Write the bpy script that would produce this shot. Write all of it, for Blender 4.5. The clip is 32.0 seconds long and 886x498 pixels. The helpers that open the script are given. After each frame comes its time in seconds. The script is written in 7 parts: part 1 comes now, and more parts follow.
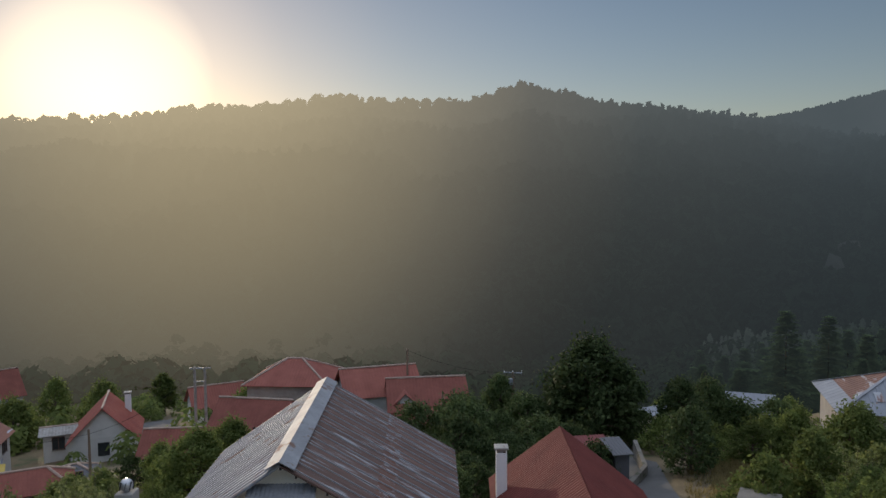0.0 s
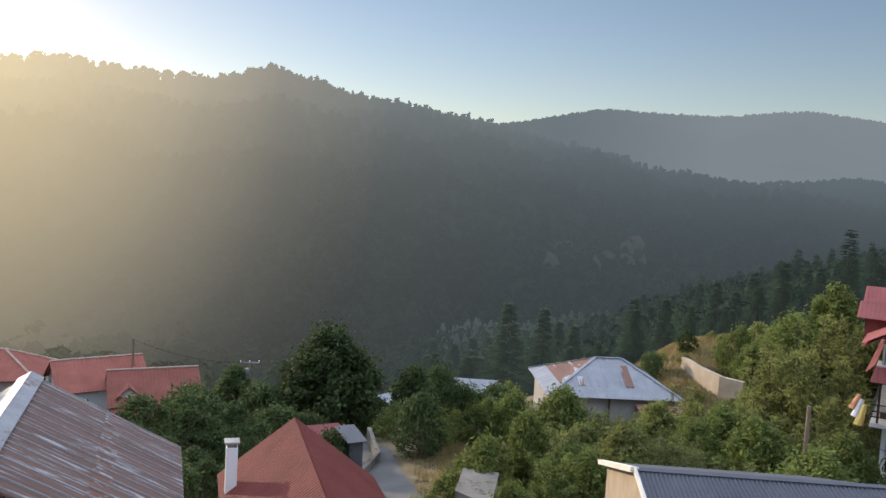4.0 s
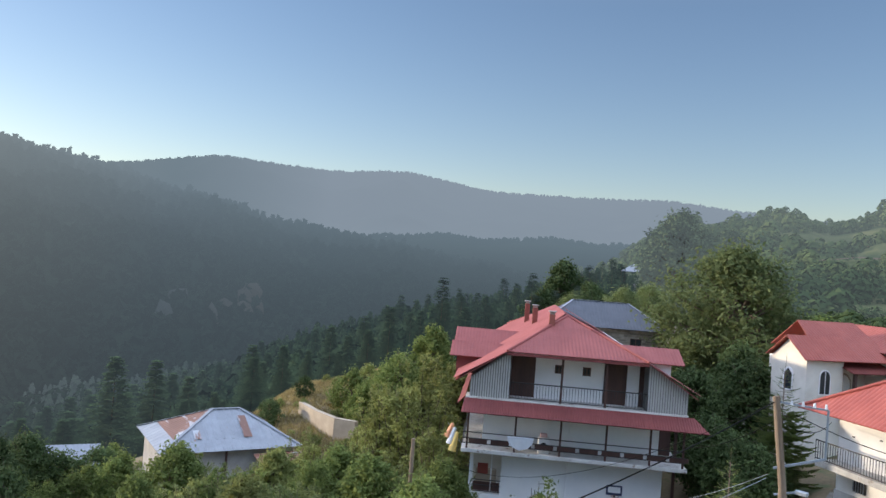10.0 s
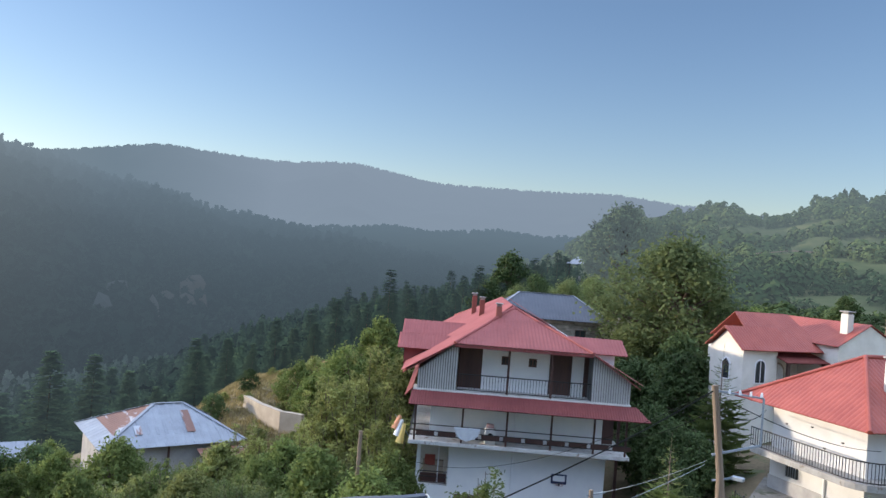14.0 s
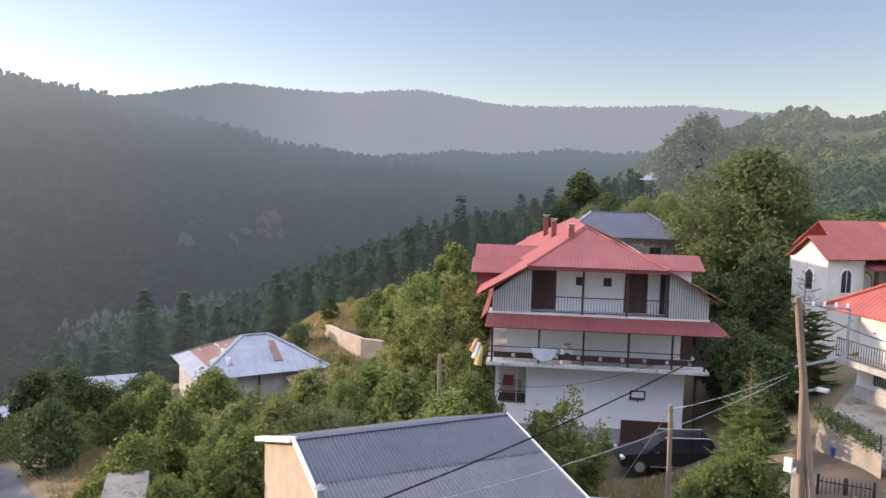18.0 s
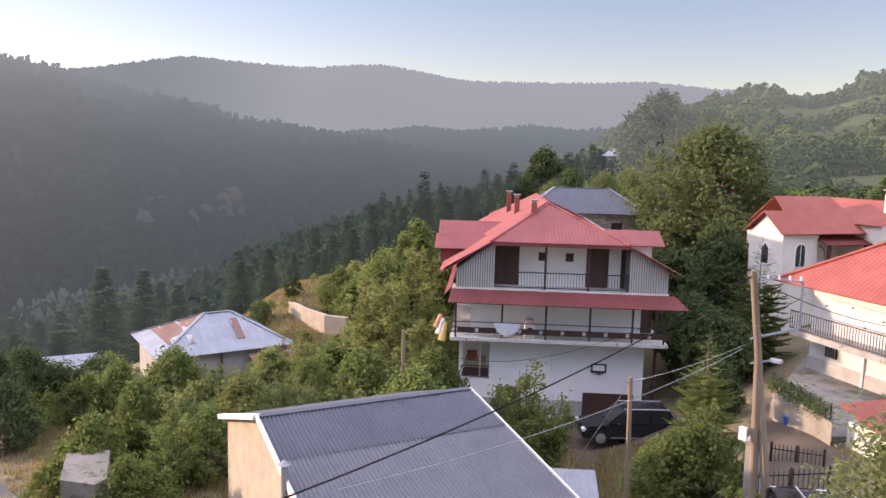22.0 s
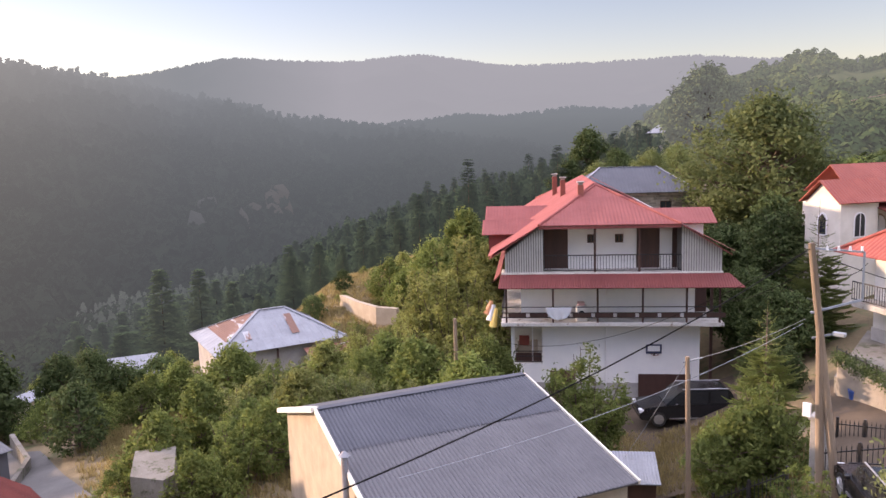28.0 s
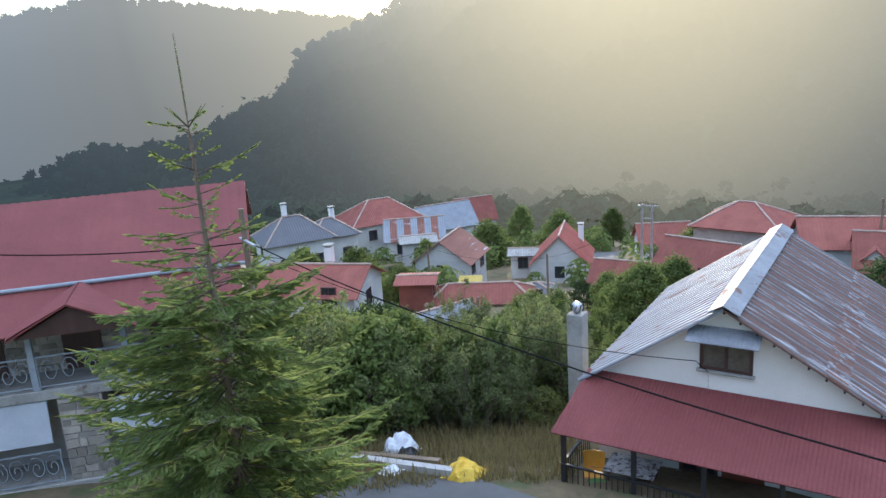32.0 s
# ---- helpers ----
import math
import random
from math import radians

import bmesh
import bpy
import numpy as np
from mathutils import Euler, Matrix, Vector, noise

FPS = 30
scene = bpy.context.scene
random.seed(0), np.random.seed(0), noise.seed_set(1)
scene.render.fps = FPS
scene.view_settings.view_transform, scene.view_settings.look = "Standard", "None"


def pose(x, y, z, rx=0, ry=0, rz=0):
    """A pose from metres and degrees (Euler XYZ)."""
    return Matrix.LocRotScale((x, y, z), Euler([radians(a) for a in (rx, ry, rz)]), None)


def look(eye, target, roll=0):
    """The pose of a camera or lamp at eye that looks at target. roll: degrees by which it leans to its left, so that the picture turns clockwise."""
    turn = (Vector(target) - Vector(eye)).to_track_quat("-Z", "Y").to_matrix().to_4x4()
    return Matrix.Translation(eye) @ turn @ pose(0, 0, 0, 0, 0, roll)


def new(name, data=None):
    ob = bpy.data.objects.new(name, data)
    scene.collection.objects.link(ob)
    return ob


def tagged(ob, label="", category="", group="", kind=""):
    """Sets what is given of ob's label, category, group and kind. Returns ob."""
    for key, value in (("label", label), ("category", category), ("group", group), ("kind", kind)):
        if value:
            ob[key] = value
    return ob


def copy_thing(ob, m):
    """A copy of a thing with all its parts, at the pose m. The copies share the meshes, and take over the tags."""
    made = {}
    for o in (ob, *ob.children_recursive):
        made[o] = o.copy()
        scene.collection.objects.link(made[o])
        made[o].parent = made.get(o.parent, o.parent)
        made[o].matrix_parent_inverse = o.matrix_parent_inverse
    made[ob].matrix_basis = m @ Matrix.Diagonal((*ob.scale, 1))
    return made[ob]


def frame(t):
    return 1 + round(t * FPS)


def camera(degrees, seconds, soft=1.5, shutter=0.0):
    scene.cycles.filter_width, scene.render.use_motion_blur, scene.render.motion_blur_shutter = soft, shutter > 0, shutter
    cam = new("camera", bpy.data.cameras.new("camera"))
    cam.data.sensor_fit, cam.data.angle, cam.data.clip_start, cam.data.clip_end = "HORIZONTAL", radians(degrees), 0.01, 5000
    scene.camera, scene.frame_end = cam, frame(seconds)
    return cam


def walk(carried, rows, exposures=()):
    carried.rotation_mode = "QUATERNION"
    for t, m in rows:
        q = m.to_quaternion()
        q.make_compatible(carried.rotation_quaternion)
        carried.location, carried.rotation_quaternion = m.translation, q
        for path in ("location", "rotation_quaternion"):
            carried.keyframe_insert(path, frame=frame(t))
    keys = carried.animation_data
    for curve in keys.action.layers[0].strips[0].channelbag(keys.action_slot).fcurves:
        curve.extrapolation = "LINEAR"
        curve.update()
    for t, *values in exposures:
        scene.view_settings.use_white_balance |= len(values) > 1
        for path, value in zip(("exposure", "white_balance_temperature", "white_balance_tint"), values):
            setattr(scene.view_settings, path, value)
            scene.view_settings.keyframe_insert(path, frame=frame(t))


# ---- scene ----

# The camera: a phone held out over a balcony and turned. Rows: seconds, how far it strays from EYE in metres, then yaw, pitch, roll in degrees.
cam = camera(60.86, 32.0)
EYE = Vector((0.0, 0.0, 15.0))
PATH = [
    (0, -0.00, -0.31, -0.01, 1.26, -3.93, -0.53),
    (0.5, 0.03, -0.28, -0.02, -0.92, -4.10, -0.45),
    (1, 0.05, -0.26, -0.04, -3.01, -4.32, -0.39),
    (1.5, 0.06, -0.25, -0.03, -4.98, -4.60, -0.02),
    (2, 0.04, -0.25, -0.03, -7.05, -4.77, 0.37),
    (2.5, 0.04, -0.28, -0.02, -9.18, -4.77, 0.96),
    (3, 0.07, -0.26, -0.01, -11.94, -4.63, 1.68),
    (3.5, 0.06, -0.24, -0.02, -15.03, -4.42, 2.44),
    (4, 0.12, -0.07, 0.02, -18.01, -4.35, 3.27),
    (4.5, 0.12, -0.02, 0.04, -19.97, -4.41, 3.83),
    (6.5, 0.13, -0.06, 0.02, -22.41, -4.21, 3.83),
    (7, 0.12, -0.05, 0.02, -24.59, -3.91, 3.64),
    (7.5, 0.12, -0.04, 0.05, -27.29, -3.48, 3.39),
    (8, 0.13, -0.03, 0.04, -29.69, -2.65, 2.61),
    (8.5, 0.10, -0.03, 0.02, -33.37, -1.48, 1.96),
    (9, 0.07, 0.06, 0.03, -39.66, 0.27, 2.91),
    (9.5, 0.08, 0.09, -0.00, -43.71, 1.10, 3.79),
    (10, 0.08, 0.07, -0.02, -46.16, 1.18, 4.43),
    (10.5, 0.08, 0.09, -0.00, -48.14, 1.27, 4.81),
    (11, 0.08, 0.13, 0.00, -49.55, 1.43, 5.05),
    (11.5, 0.06, 0.12, 0.01, -50.40, 1.49, 5.19),
    (12, 0.05, 0.11, 0.00, -50.74, 1.39, 5.20),
    (12.5, 0.04, 0.09, -0.00, -50.77, 1.24, 5.10),
    (13, 0.02, 0.10, -0.00, -50.71, 1.12, 4.94),
    (13.5, 0.03, 0.09, -0.01, -50.54, 1.09, 4.74),
    (15.5, -0.01, 0.07, -0.00, -47.59, -0.89, 3.82),
    (16, -0.04, 0.03, 0.01, -46.40, -2.14, 3.45),
    (16.5, -0.04, 0.04, 0.00, -45.58, -3.25, 2.75),
    (17, -0.03, 0.05, 0.00, -45.27, -4.15, 1.97),
    (17.5, -0.04, 0.06, 0.02, -45.20, -4.72, 1.50),
    (18, -0.05, 0.05, 0.01, -45.20, -5.07, 1.51),
    (18.5, -0.05, 0.05, 0.00, -45.10, -5.33, 1.82),
    (19, -0.04, 0.05, 0.02, -45.09, -5.67, 2.14),
    (19.5, -0.04, 0.04, 0.02, -45.21, -6.03, 2.28),
    (20, -0.06, 0.03, 0.02, -45.55, -6.32, 2.20),
    (20.5, -0.05, 0.03, 0.01, -46.13, -6.50, 1.95),
    (21, -0.05, 0.01, 0.01, -46.80, -6.66, 1.80),
    (21.5, -0.04, 0.02, 0.01, -47.46, -6.71, 1.64),
    (22, -0.03, 0.03, 0.00, -48.00, -6.80, 1.55),
    (22.5, -0.03, 0.04, 0.01, -48.43, -6.89, 1.49),
    (23, -0.03, 0.04, 0.01, -48.78, -7.03, 1.41),
    (23.5, -0.03, 0.07, 0.00, -49.08, -7.21, 1.30),
    (24, -0.02, 0.06, -0.01, -49.25, -7.33, 1.02),
    (24.5, -0.02, 0.07, 0.00, -49.27, -7.44, 0.72),
    (26.5, -0.03, 0.04, 0.01, -49.13, -7.20, -0.86),
    (27, -0.02, 0.06, 0.01, -49.05, -7.10, -1.14),
    (27.5, -0.03, 0.06, -0.00, -47.69, -7.22, -1.42),
    (28, -0.04, 0.05, 0.00, -44.39, -7.72, -1.63),
    (28.5, -0.07, 0.03, 0.01, -36.26, -8.88, -2.06),
    (29, -0.05, 0.03, -0.01, -21.22, -10.66, -2.67),
    (29.5, 0.01, 0.01, -0.02, -5.23, -12.38, -3.52),
    (30, -0.01, 0.02, -0.04, 8.57, -13.35, -4.12),
    (30.5, -0.03, 0.03, -0.05, 19.12, -13.81, -4.62),
    (31, -0.08, 0.02, -0.06, 26.58, -14.16, -4.55),
    (31.5, -0.08, 0.00, -0.05, 31.68, -14.50, -4.29),
    (32, -0.09, -0.01, -0.08, 35.12, -14.82, -3.86),
]


def aim(dx, dy, dz, yaw, pitch, roll):
    a, b = radians(yaw), radians(pitch)
    eye = EYE + Vector((dx, dy, dz))
    way = Vector((-math.sin(a) * math.cos(b), math.cos(a) * math.cos(b), math.sin(b)))
    return look(eye, eye + 10 * way, roll)


# The clip's own exposure and white balance: seconds, stops, kelvin, tint.
EXPOSURE = [(0, -0.65, 7000, 10), (1, -0.42, 7000, 10), (2, 0.0, 7100, 10), (4, 0.4, 7100, 12), (8, 0.65, 6800, 10), (13, 0.68, 6150, 10), (16, 0.85, 6350, 12), (19, 1.05, 7400, 24), (23, 1.05, 7500, 28),
            (28, 1.1, 7900, 30), (29, 1.1, 8300, 24), (29.5, 0.85, 6000, 13), (30, 1.0, 5600, 12), (31, 0.95, 6200, 9), (32, 0.75, 6000, 8)]
walk(cam, [(row[0], aim(*row[1:])) for row in PATH], EXPOSURE)

# ---- sky and sun ----
SUN_AZ, SUN_EL = 25.0, 8.4
world = bpy.data.worlds.new("sky")
scene.world = world
world.use_nodes = True
sky = world.node_tree.nodes.new("ShaderNodeTexSky")
sky.sky_type, sky.sun_disc = "NISHITA", False
sky.sun_elevation, sky.sun_rotation = radians(SUN_EL), radians(-SUN_AZ)
sky.altitude, sky.air_density, sky.dust_density, sky.ozone_density = 900, 1.1, 0.5, 1.6
soft = world.node_tree.nodes.new("ShaderNodeHueSaturation")
soft.inputs["Saturation"].default_value = 1.06
tone = world.node_tree.nodes.new("ShaderNodeMix")
tone.data_type, tone.blend_type = "RGBA", "MULTIPLY"
tone.inputs[0].default_value = 1.0
tone.inputs[7].default_value = (1.03, 0.955, 1.06, 1)
world.node_tree.links.new(sky.outputs[0], soft.inputs["Color"])
world.node_tree.links.new(soft.outputs[0], tone.inputs[6])
# added fill: the unseen sky overhead grows brighter, smoothly all round, for shaded walls
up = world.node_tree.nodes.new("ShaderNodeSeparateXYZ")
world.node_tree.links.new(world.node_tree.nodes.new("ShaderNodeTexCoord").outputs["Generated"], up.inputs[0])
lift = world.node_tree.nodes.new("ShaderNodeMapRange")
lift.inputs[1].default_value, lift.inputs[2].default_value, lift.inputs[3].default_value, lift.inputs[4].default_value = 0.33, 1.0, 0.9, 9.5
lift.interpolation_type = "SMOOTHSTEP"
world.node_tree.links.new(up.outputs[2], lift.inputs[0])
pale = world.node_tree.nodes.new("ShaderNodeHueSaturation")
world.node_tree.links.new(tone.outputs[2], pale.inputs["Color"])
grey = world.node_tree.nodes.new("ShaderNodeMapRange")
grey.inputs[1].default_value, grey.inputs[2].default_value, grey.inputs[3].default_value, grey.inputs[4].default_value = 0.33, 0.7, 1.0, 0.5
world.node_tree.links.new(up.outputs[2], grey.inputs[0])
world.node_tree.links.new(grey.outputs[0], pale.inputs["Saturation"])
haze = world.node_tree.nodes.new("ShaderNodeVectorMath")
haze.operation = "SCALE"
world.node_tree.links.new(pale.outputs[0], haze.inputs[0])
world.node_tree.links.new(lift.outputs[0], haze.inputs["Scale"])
SUN_WAY = Vector((-math.sin(radians(SUN_AZ)) * math.cos(radians(SUN_EL)), math.cos(radians(SUN_AZ)) * math.cos(radians(SUN_EL)), math.sin(radians(SUN_EL))))
# the haze glow painted on the hills centres a little right of the sun
HAZE_WAY = Vector((-math.sin(radians(19.5)) * math.cos(radians(5)), math.cos(radians(19.5)) * math.cos(radians(5)), math.sin(radians(5))))
# the bright ring of dusty air round the low sun
dust = world.node_tree.nodes.new("ShaderNodeVectorMath")
dust.operation, dust.inputs[1].default_value = "DOT_PRODUCT", SUN_WAY
world.node_tree.links.new(up.inputs[0].links[0].from_socket, dust.inputs[0])
ring = world.node_tree.nodes.new("ShaderNodeValToRGB")
ring.color_ramp.interpolation = "EASE"
ring.color_ramp.elements[0].position, ring.color_ramp.elements[0].color = 0.80, (0, 0, 0, 1)
ring.color_ramp.elements[1].position, ring.color_ramp.elements[1].color = 1.0, (6.5, 5.2, 3.3, 1)
for at_dot, glow in ((0.93, (0.13, 0.10, 0.055)), (0.975, (0.40, 0.29, 0.15)), (0.991, (1.1, 0.82, 0.46))):
    ring.color_ramp.elements.new(at_dot).color = (*glow, 1)
world.node_tree.links.new(dust.outputs["Value"], ring.inputs[0])
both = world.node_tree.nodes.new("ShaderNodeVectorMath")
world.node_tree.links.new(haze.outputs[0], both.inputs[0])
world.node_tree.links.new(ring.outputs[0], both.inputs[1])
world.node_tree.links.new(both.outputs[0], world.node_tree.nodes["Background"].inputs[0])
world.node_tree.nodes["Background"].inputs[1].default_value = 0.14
sun = new("sun", bpy.data.lights.new("sun", "SUN"))
sun.data.energy, sun.data.angle, sun.data.color = 3.3, radians(1.2), (1.0, 0.84, 0.65)
sun.matrix_world = look((0, 0, 0), -SUN_WAY)

# ---- helpers of this scene ----


def at(az, d, z=0.0):
    """A place d metres from the balcony at a bearing (degrees to the left of ahead)."""
    return Vector((-d * math.sin(radians(az)), d * math.cos(radians(az)), z))


def thing(name, label, category, x=0, y=0, z=0, turn=0, group=""):
    ob = new(name)
    ob.matrix_basis = pose(x, y, z, 0, 0, turn)
    ob.empty_display_size = 0.2
    return tagged(ob, label, category, group)


def part(name, bm, material, parent=None, label="", smooth=False):
    me = bpy.data.meshes.new(name)
    bm.normal_update()
    bm.to_mesh(me)
    bm.free()
    me.materials.append(material)
    if smooth:
        me.polygons.foreach_set("use_smooth", [True] * len(me.polygons))
    ob = new(name, me)
    ob.parent = parent
    return tagged(ob, label)


def more(ob, m, parent=None):
    """Another object on the same mesh, at the pose m under the same or another parent."""
    o = bpy.data.objects.new(ob.name.split(".")[0], ob.data)
    scene.collection.objects.link(o)
    o.parent = parent or ob.parent
    o.matrix_basis = m
    if "label" in ob:
        o["label"] = ob["label"]
    return o


def B():
    return bmesh.new()


def box(bm, x0, x1, y0, y1, z0, z1, bevel=0.0):
    vs = [bm.verts.new((x, y, z)) for z in (z0, z1) for y in (y0, y1) for x in (x0, x1)]
    fs = [bm.faces.new([vs[i] for i in f]) for f in ((0, 2, 3, 1), (4, 5, 7, 6), (0, 1, 5, 4), (2, 6, 7, 3), (0, 4, 6, 2), (1, 3, 7, 5))]
    if bevel:
        es = {e for f in fs for e in f.edges}
        bmesh.ops.bevel(bm, geom=list(es), offset=bevel, segments=1, affect="EDGES")
    return bm


def bx(*a, bevel=0.0):
    return box(B(), *a, bevel=bevel)


def prism(bm, pts, way):
    """A polygon pts swept along way into a solid."""
    w = Vector(way)
    a = [bm.verts.new(Vector(p)) for p in pts]
    b = [bm.verts.new(Vector(p) + w) for p in pts]
    n = len(pts)
    bm.faces.new(a[::-1])
    bm.faces.new(b)
    for i in range(n):
        bm.faces.new((a[i], a[(i + 1) % n], b[(i + 1) % n], b[i]))
    return bm


def bar(bm, p, q, r, r2=None, n=8):
    """A round bar from p to q, of radius r, tapering to r2."""
    p, q = Vector(p), Vector(q)
    r2 = r if r2 is None else r2
    w = (q - p).normalized()
    u = w.orthogonal().normalized()
    v = w.cross(u)
    ra, rb = [], []
    for i in range(n):
        c, s = math.cos(2 * math.pi * i / n), math.sin(2 * math.pi * i / n)
        ra.append(bm.verts.new(p + (u * c + v * s) * r))
        rb.append(bm.verts.new(q + (u * c + v * s) * r2))
    for i in range(n):
        bm.faces.new((ra[i], ra[(i + 1) % n], rb[(i + 1) % n], rb[i]))
    bm.faces.new(ra[::-1])
    bm.faces.new(rb)
    return bm


def sqbar(bm, p, q, w, h=None):
    """A flat or square bar from p to q, w wide and h high."""
    p, q, h = Vector(p), Vector(q), h or w
    d = (q - p).normalized()
    side = d.cross(Vector((0, 0, 1)))
    side = side.normalized() if side.length > 1e-3 else Vector((1, 0, 0))
    up = side.cross(d).normalized()
    rings = []
    for c in (p, q):
        rings.append([bm.verts.new(c + side * (w / 2 * a) + up * (h / 2 * b)) for a, b in ((-1, -1), (1, -1), (1, 1), (-1, 1))])
    for i in range(4):
        bm.faces.new((rings[0][i], rings[0][(i + 1) % 4], rings[1][(i + 1) % 4], rings[1][i]))
    bm.faces.new(rings[0][::-1])
    bm.faces.new(rings[1])
    return bm


def sheet(bm, poly, pitch, amp, thick=0.04, profile="wave"):
    """A roof facet of corrugated metal over a flat polygon, its waves running down the slope, with a board under it."""
    P = [Vector(p) for p in poly]
    n = Vector((0, 0, 0))
    for i in range(len(P)):
        n += (P[i] - P[0]).cross(P[(i + 1) % len(P)] - P[0])
    n.normalize()
    if n.z < 0:
        n, P = -n, P[::-1]
    e = Vector((0, 0, 1)).cross(n)
    e = e.normalized() if e.length > 1e-4 else Vector((1, 0, 0))
    d = n.cross(e)
    o = P[0]
    q = [((p - o).dot(e), (p - o).dot(d)) for p in P]
    lo, hi = min(a for a, _ in q), max(a for a, _ in q)
    shape = ((0, 0), (0.25, 0.7), (0.5, 1), (0.75, 0.7)) if profile == "wave" else ((0, 0), (0.62, 0), (0.7, 1), (0.9, 1), (0.98, 0))
    us = {round(a, 4) for a, _ in q}
    k = math.floor(lo / pitch)
    while k * pitch < hi:
        us |= {round((k + f) * pitch, 4) for f, _ in shape if lo < (k + f) * pitch < hi}
        k += 1

    def height(u):
        f = u / pitch - math.floor(u / pitch + 1e-6)
        pts = list(shape) + [(1, 0)]
        for (a, ha), (b, hb) in zip(pts, pts[1:]):
            if a - 1e-4 <= f <= b + 1e-4:
                return amp * (ha + (hb - ha) * (f - a) / (b - a))
        return 0

    cols = []
    for u in sorted(us):
        vs = []
        for i in range(len(q)):
            (a, va), (b, vb) = q[i], q[(i + 1) % len(q)]
            if min(a, b) - 1e-5 <= u <= max(a, b) + 1e-5:
                vs += [va, vb] if abs(a - b) < 1e-5 else [va + (vb - va) * (u - a) / (b - a)]
        if len(vs) < 2:
            continue
        h = n * (height(u) + 0.004)
        cols.append((bm.verts.new(o + e * u + d * min(vs) + h), bm.verts.new(o + e * u + d * max(vs) + h)))
    for (a, b), (c, f) in zip(cols, cols[1:]):
        bm.faces.new((a, c, f, b))
    prism(bm, [p - n * thick for p in P], n * (thick - 0.002))
    return bm


# ---- materials ----
def material(name, a, b, rough=0.8, scale=3.0, fine=40.0, bump=0.15, metal=0.0, spots=None, spot=0.0, stretch=None, per=0.0, spec=0.5, depth=0.01):
    """Two tones mixed by noise at two scales, with relief; spots: a third colour in patches; per: how far separate objects differ."""
    m = bpy.data.materials.new(name)
    m.use_nodes = True
    t, N = m.node_tree, m.node_tree.nodes
    p = N["Principled BSDF"]
    L = t.links.new
    co = N.new("ShaderNodeTexCoord").outputs["Object"]
    if stretch:
        mp = N.new("ShaderNodeMapping")
        mp.inputs["Scale"].default_value = stretch
        L(co, mp.inputs[0])
        co = mp.outputs[0]

    def tex(s, detail=6):
        n = N.new("ShaderNodeTexNoise")
        n.inputs["Scale"].default_value, n.inputs["Detail"].default_value = s, detail
        n.inputs["Roughness"].default_value = 0.62
        L(co, n.inputs["Vector"])
        return n.outputs["Fac"]

    big, small = tex(scale), tex(fine, 3)
    add = N.new("ShaderNodeMath")
    add.operation = "MULTIPLY_ADD"
    L(small, add.inputs[0])
    add.inputs[1].default_value = 0.45
    L(big, add.inputs[2])
    ramp = N.new("ShaderNodeValToRGB")
    ramp.color_ramp.elements[0].position, ramp.color_ramp.elements[1].position = 0.5, 0.95
    ramp.color_ramp.elements[0].color, ramp.color_ramp.elements[1].color = (*a, 1), (*b, 1)
    L(add.outputs[0], ramp.inputs[0])
    col = ramp.outputs[0]
    if spots:
        r2 = N.new("ShaderNodeValToRGB")
        r2.color_ramp.elements[0].position, r2.color_ramp.elements[1].position = 1 - spot - 0.05, 1 - spot + 0.05
        ad2 = N.new("ShaderNodeMath")
        ad2.operation = "MULTIPLY_ADD"
        L(tex(scale * 6, 4), ad2.inputs[0])
        ad2.inputs[1].default_value = 0.35
        L(tex(scale * 1.7), ad2.inputs[2])
        sub = N.new("ShaderNodeMath")
        sub.operation = "SUBTRACT"
        L(ad2.outputs[0], sub.inputs[0])
        sub.inputs[1].default_value = 0.17
        L(sub.outputs[0], r2.inputs[0])
        mx = N.new("ShaderNodeMix")
        mx.data_type = "RGBA"
        L(r2.outputs[0], mx.inputs[0])
        L(col, mx.inputs[6])
        mx.inputs[7].default_value = (*spots, 1)
        col = mx.outputs[2]
        rr = N.new("ShaderNodeMapRange")
        rr.inputs[3].default_value, rr.inputs[4].default_value = rough, 0.9
        L(r2.outputs[0], rr.inputs[0])
        L(rr.outputs[0], p.inputs["Roughness"])
        if metal:
            mr = N.new("ShaderNodeMapRange")
            mr.inputs[3].default_value, mr.inputs[4].default_value = metal, 0.0
            L(r2.outputs[0], mr.inputs[0])
            L(mr.outputs[0], p.inputs["Metallic"])
    else:
        p.inputs["Roughness"].default_value, p.inputs["Metallic"].default_value = rough, metal
    if per:
        oi = N.new("ShaderNodeObjectInfo").outputs["Random"]
        hv = N.new("ShaderNodeHueSaturation")
        mr = N.new("ShaderNodeMapRange")
        mr.inputs[3].default_value, mr.inputs[4].default_value = 1 - per, 1 + per
        L(oi, mr.inputs[0])
        L(mr.outputs[0], hv.inputs["Value"])
        L(col, hv.inputs["Color"])
        col = hv.outputs[0]
    L(col, p.inputs["Base Color"])
    p.inputs["Specular IOR Level"].default_value = spec
    bp = N.new("ShaderNodeBump")
    bp.inputs["Strength"].default_value, bp.inputs["Distance"].default_value = bump, depth
    L(add.outputs[0], bp.inputs["Height"])
    L(bp.outputs[0], p.inputs["Normal"])
    return m


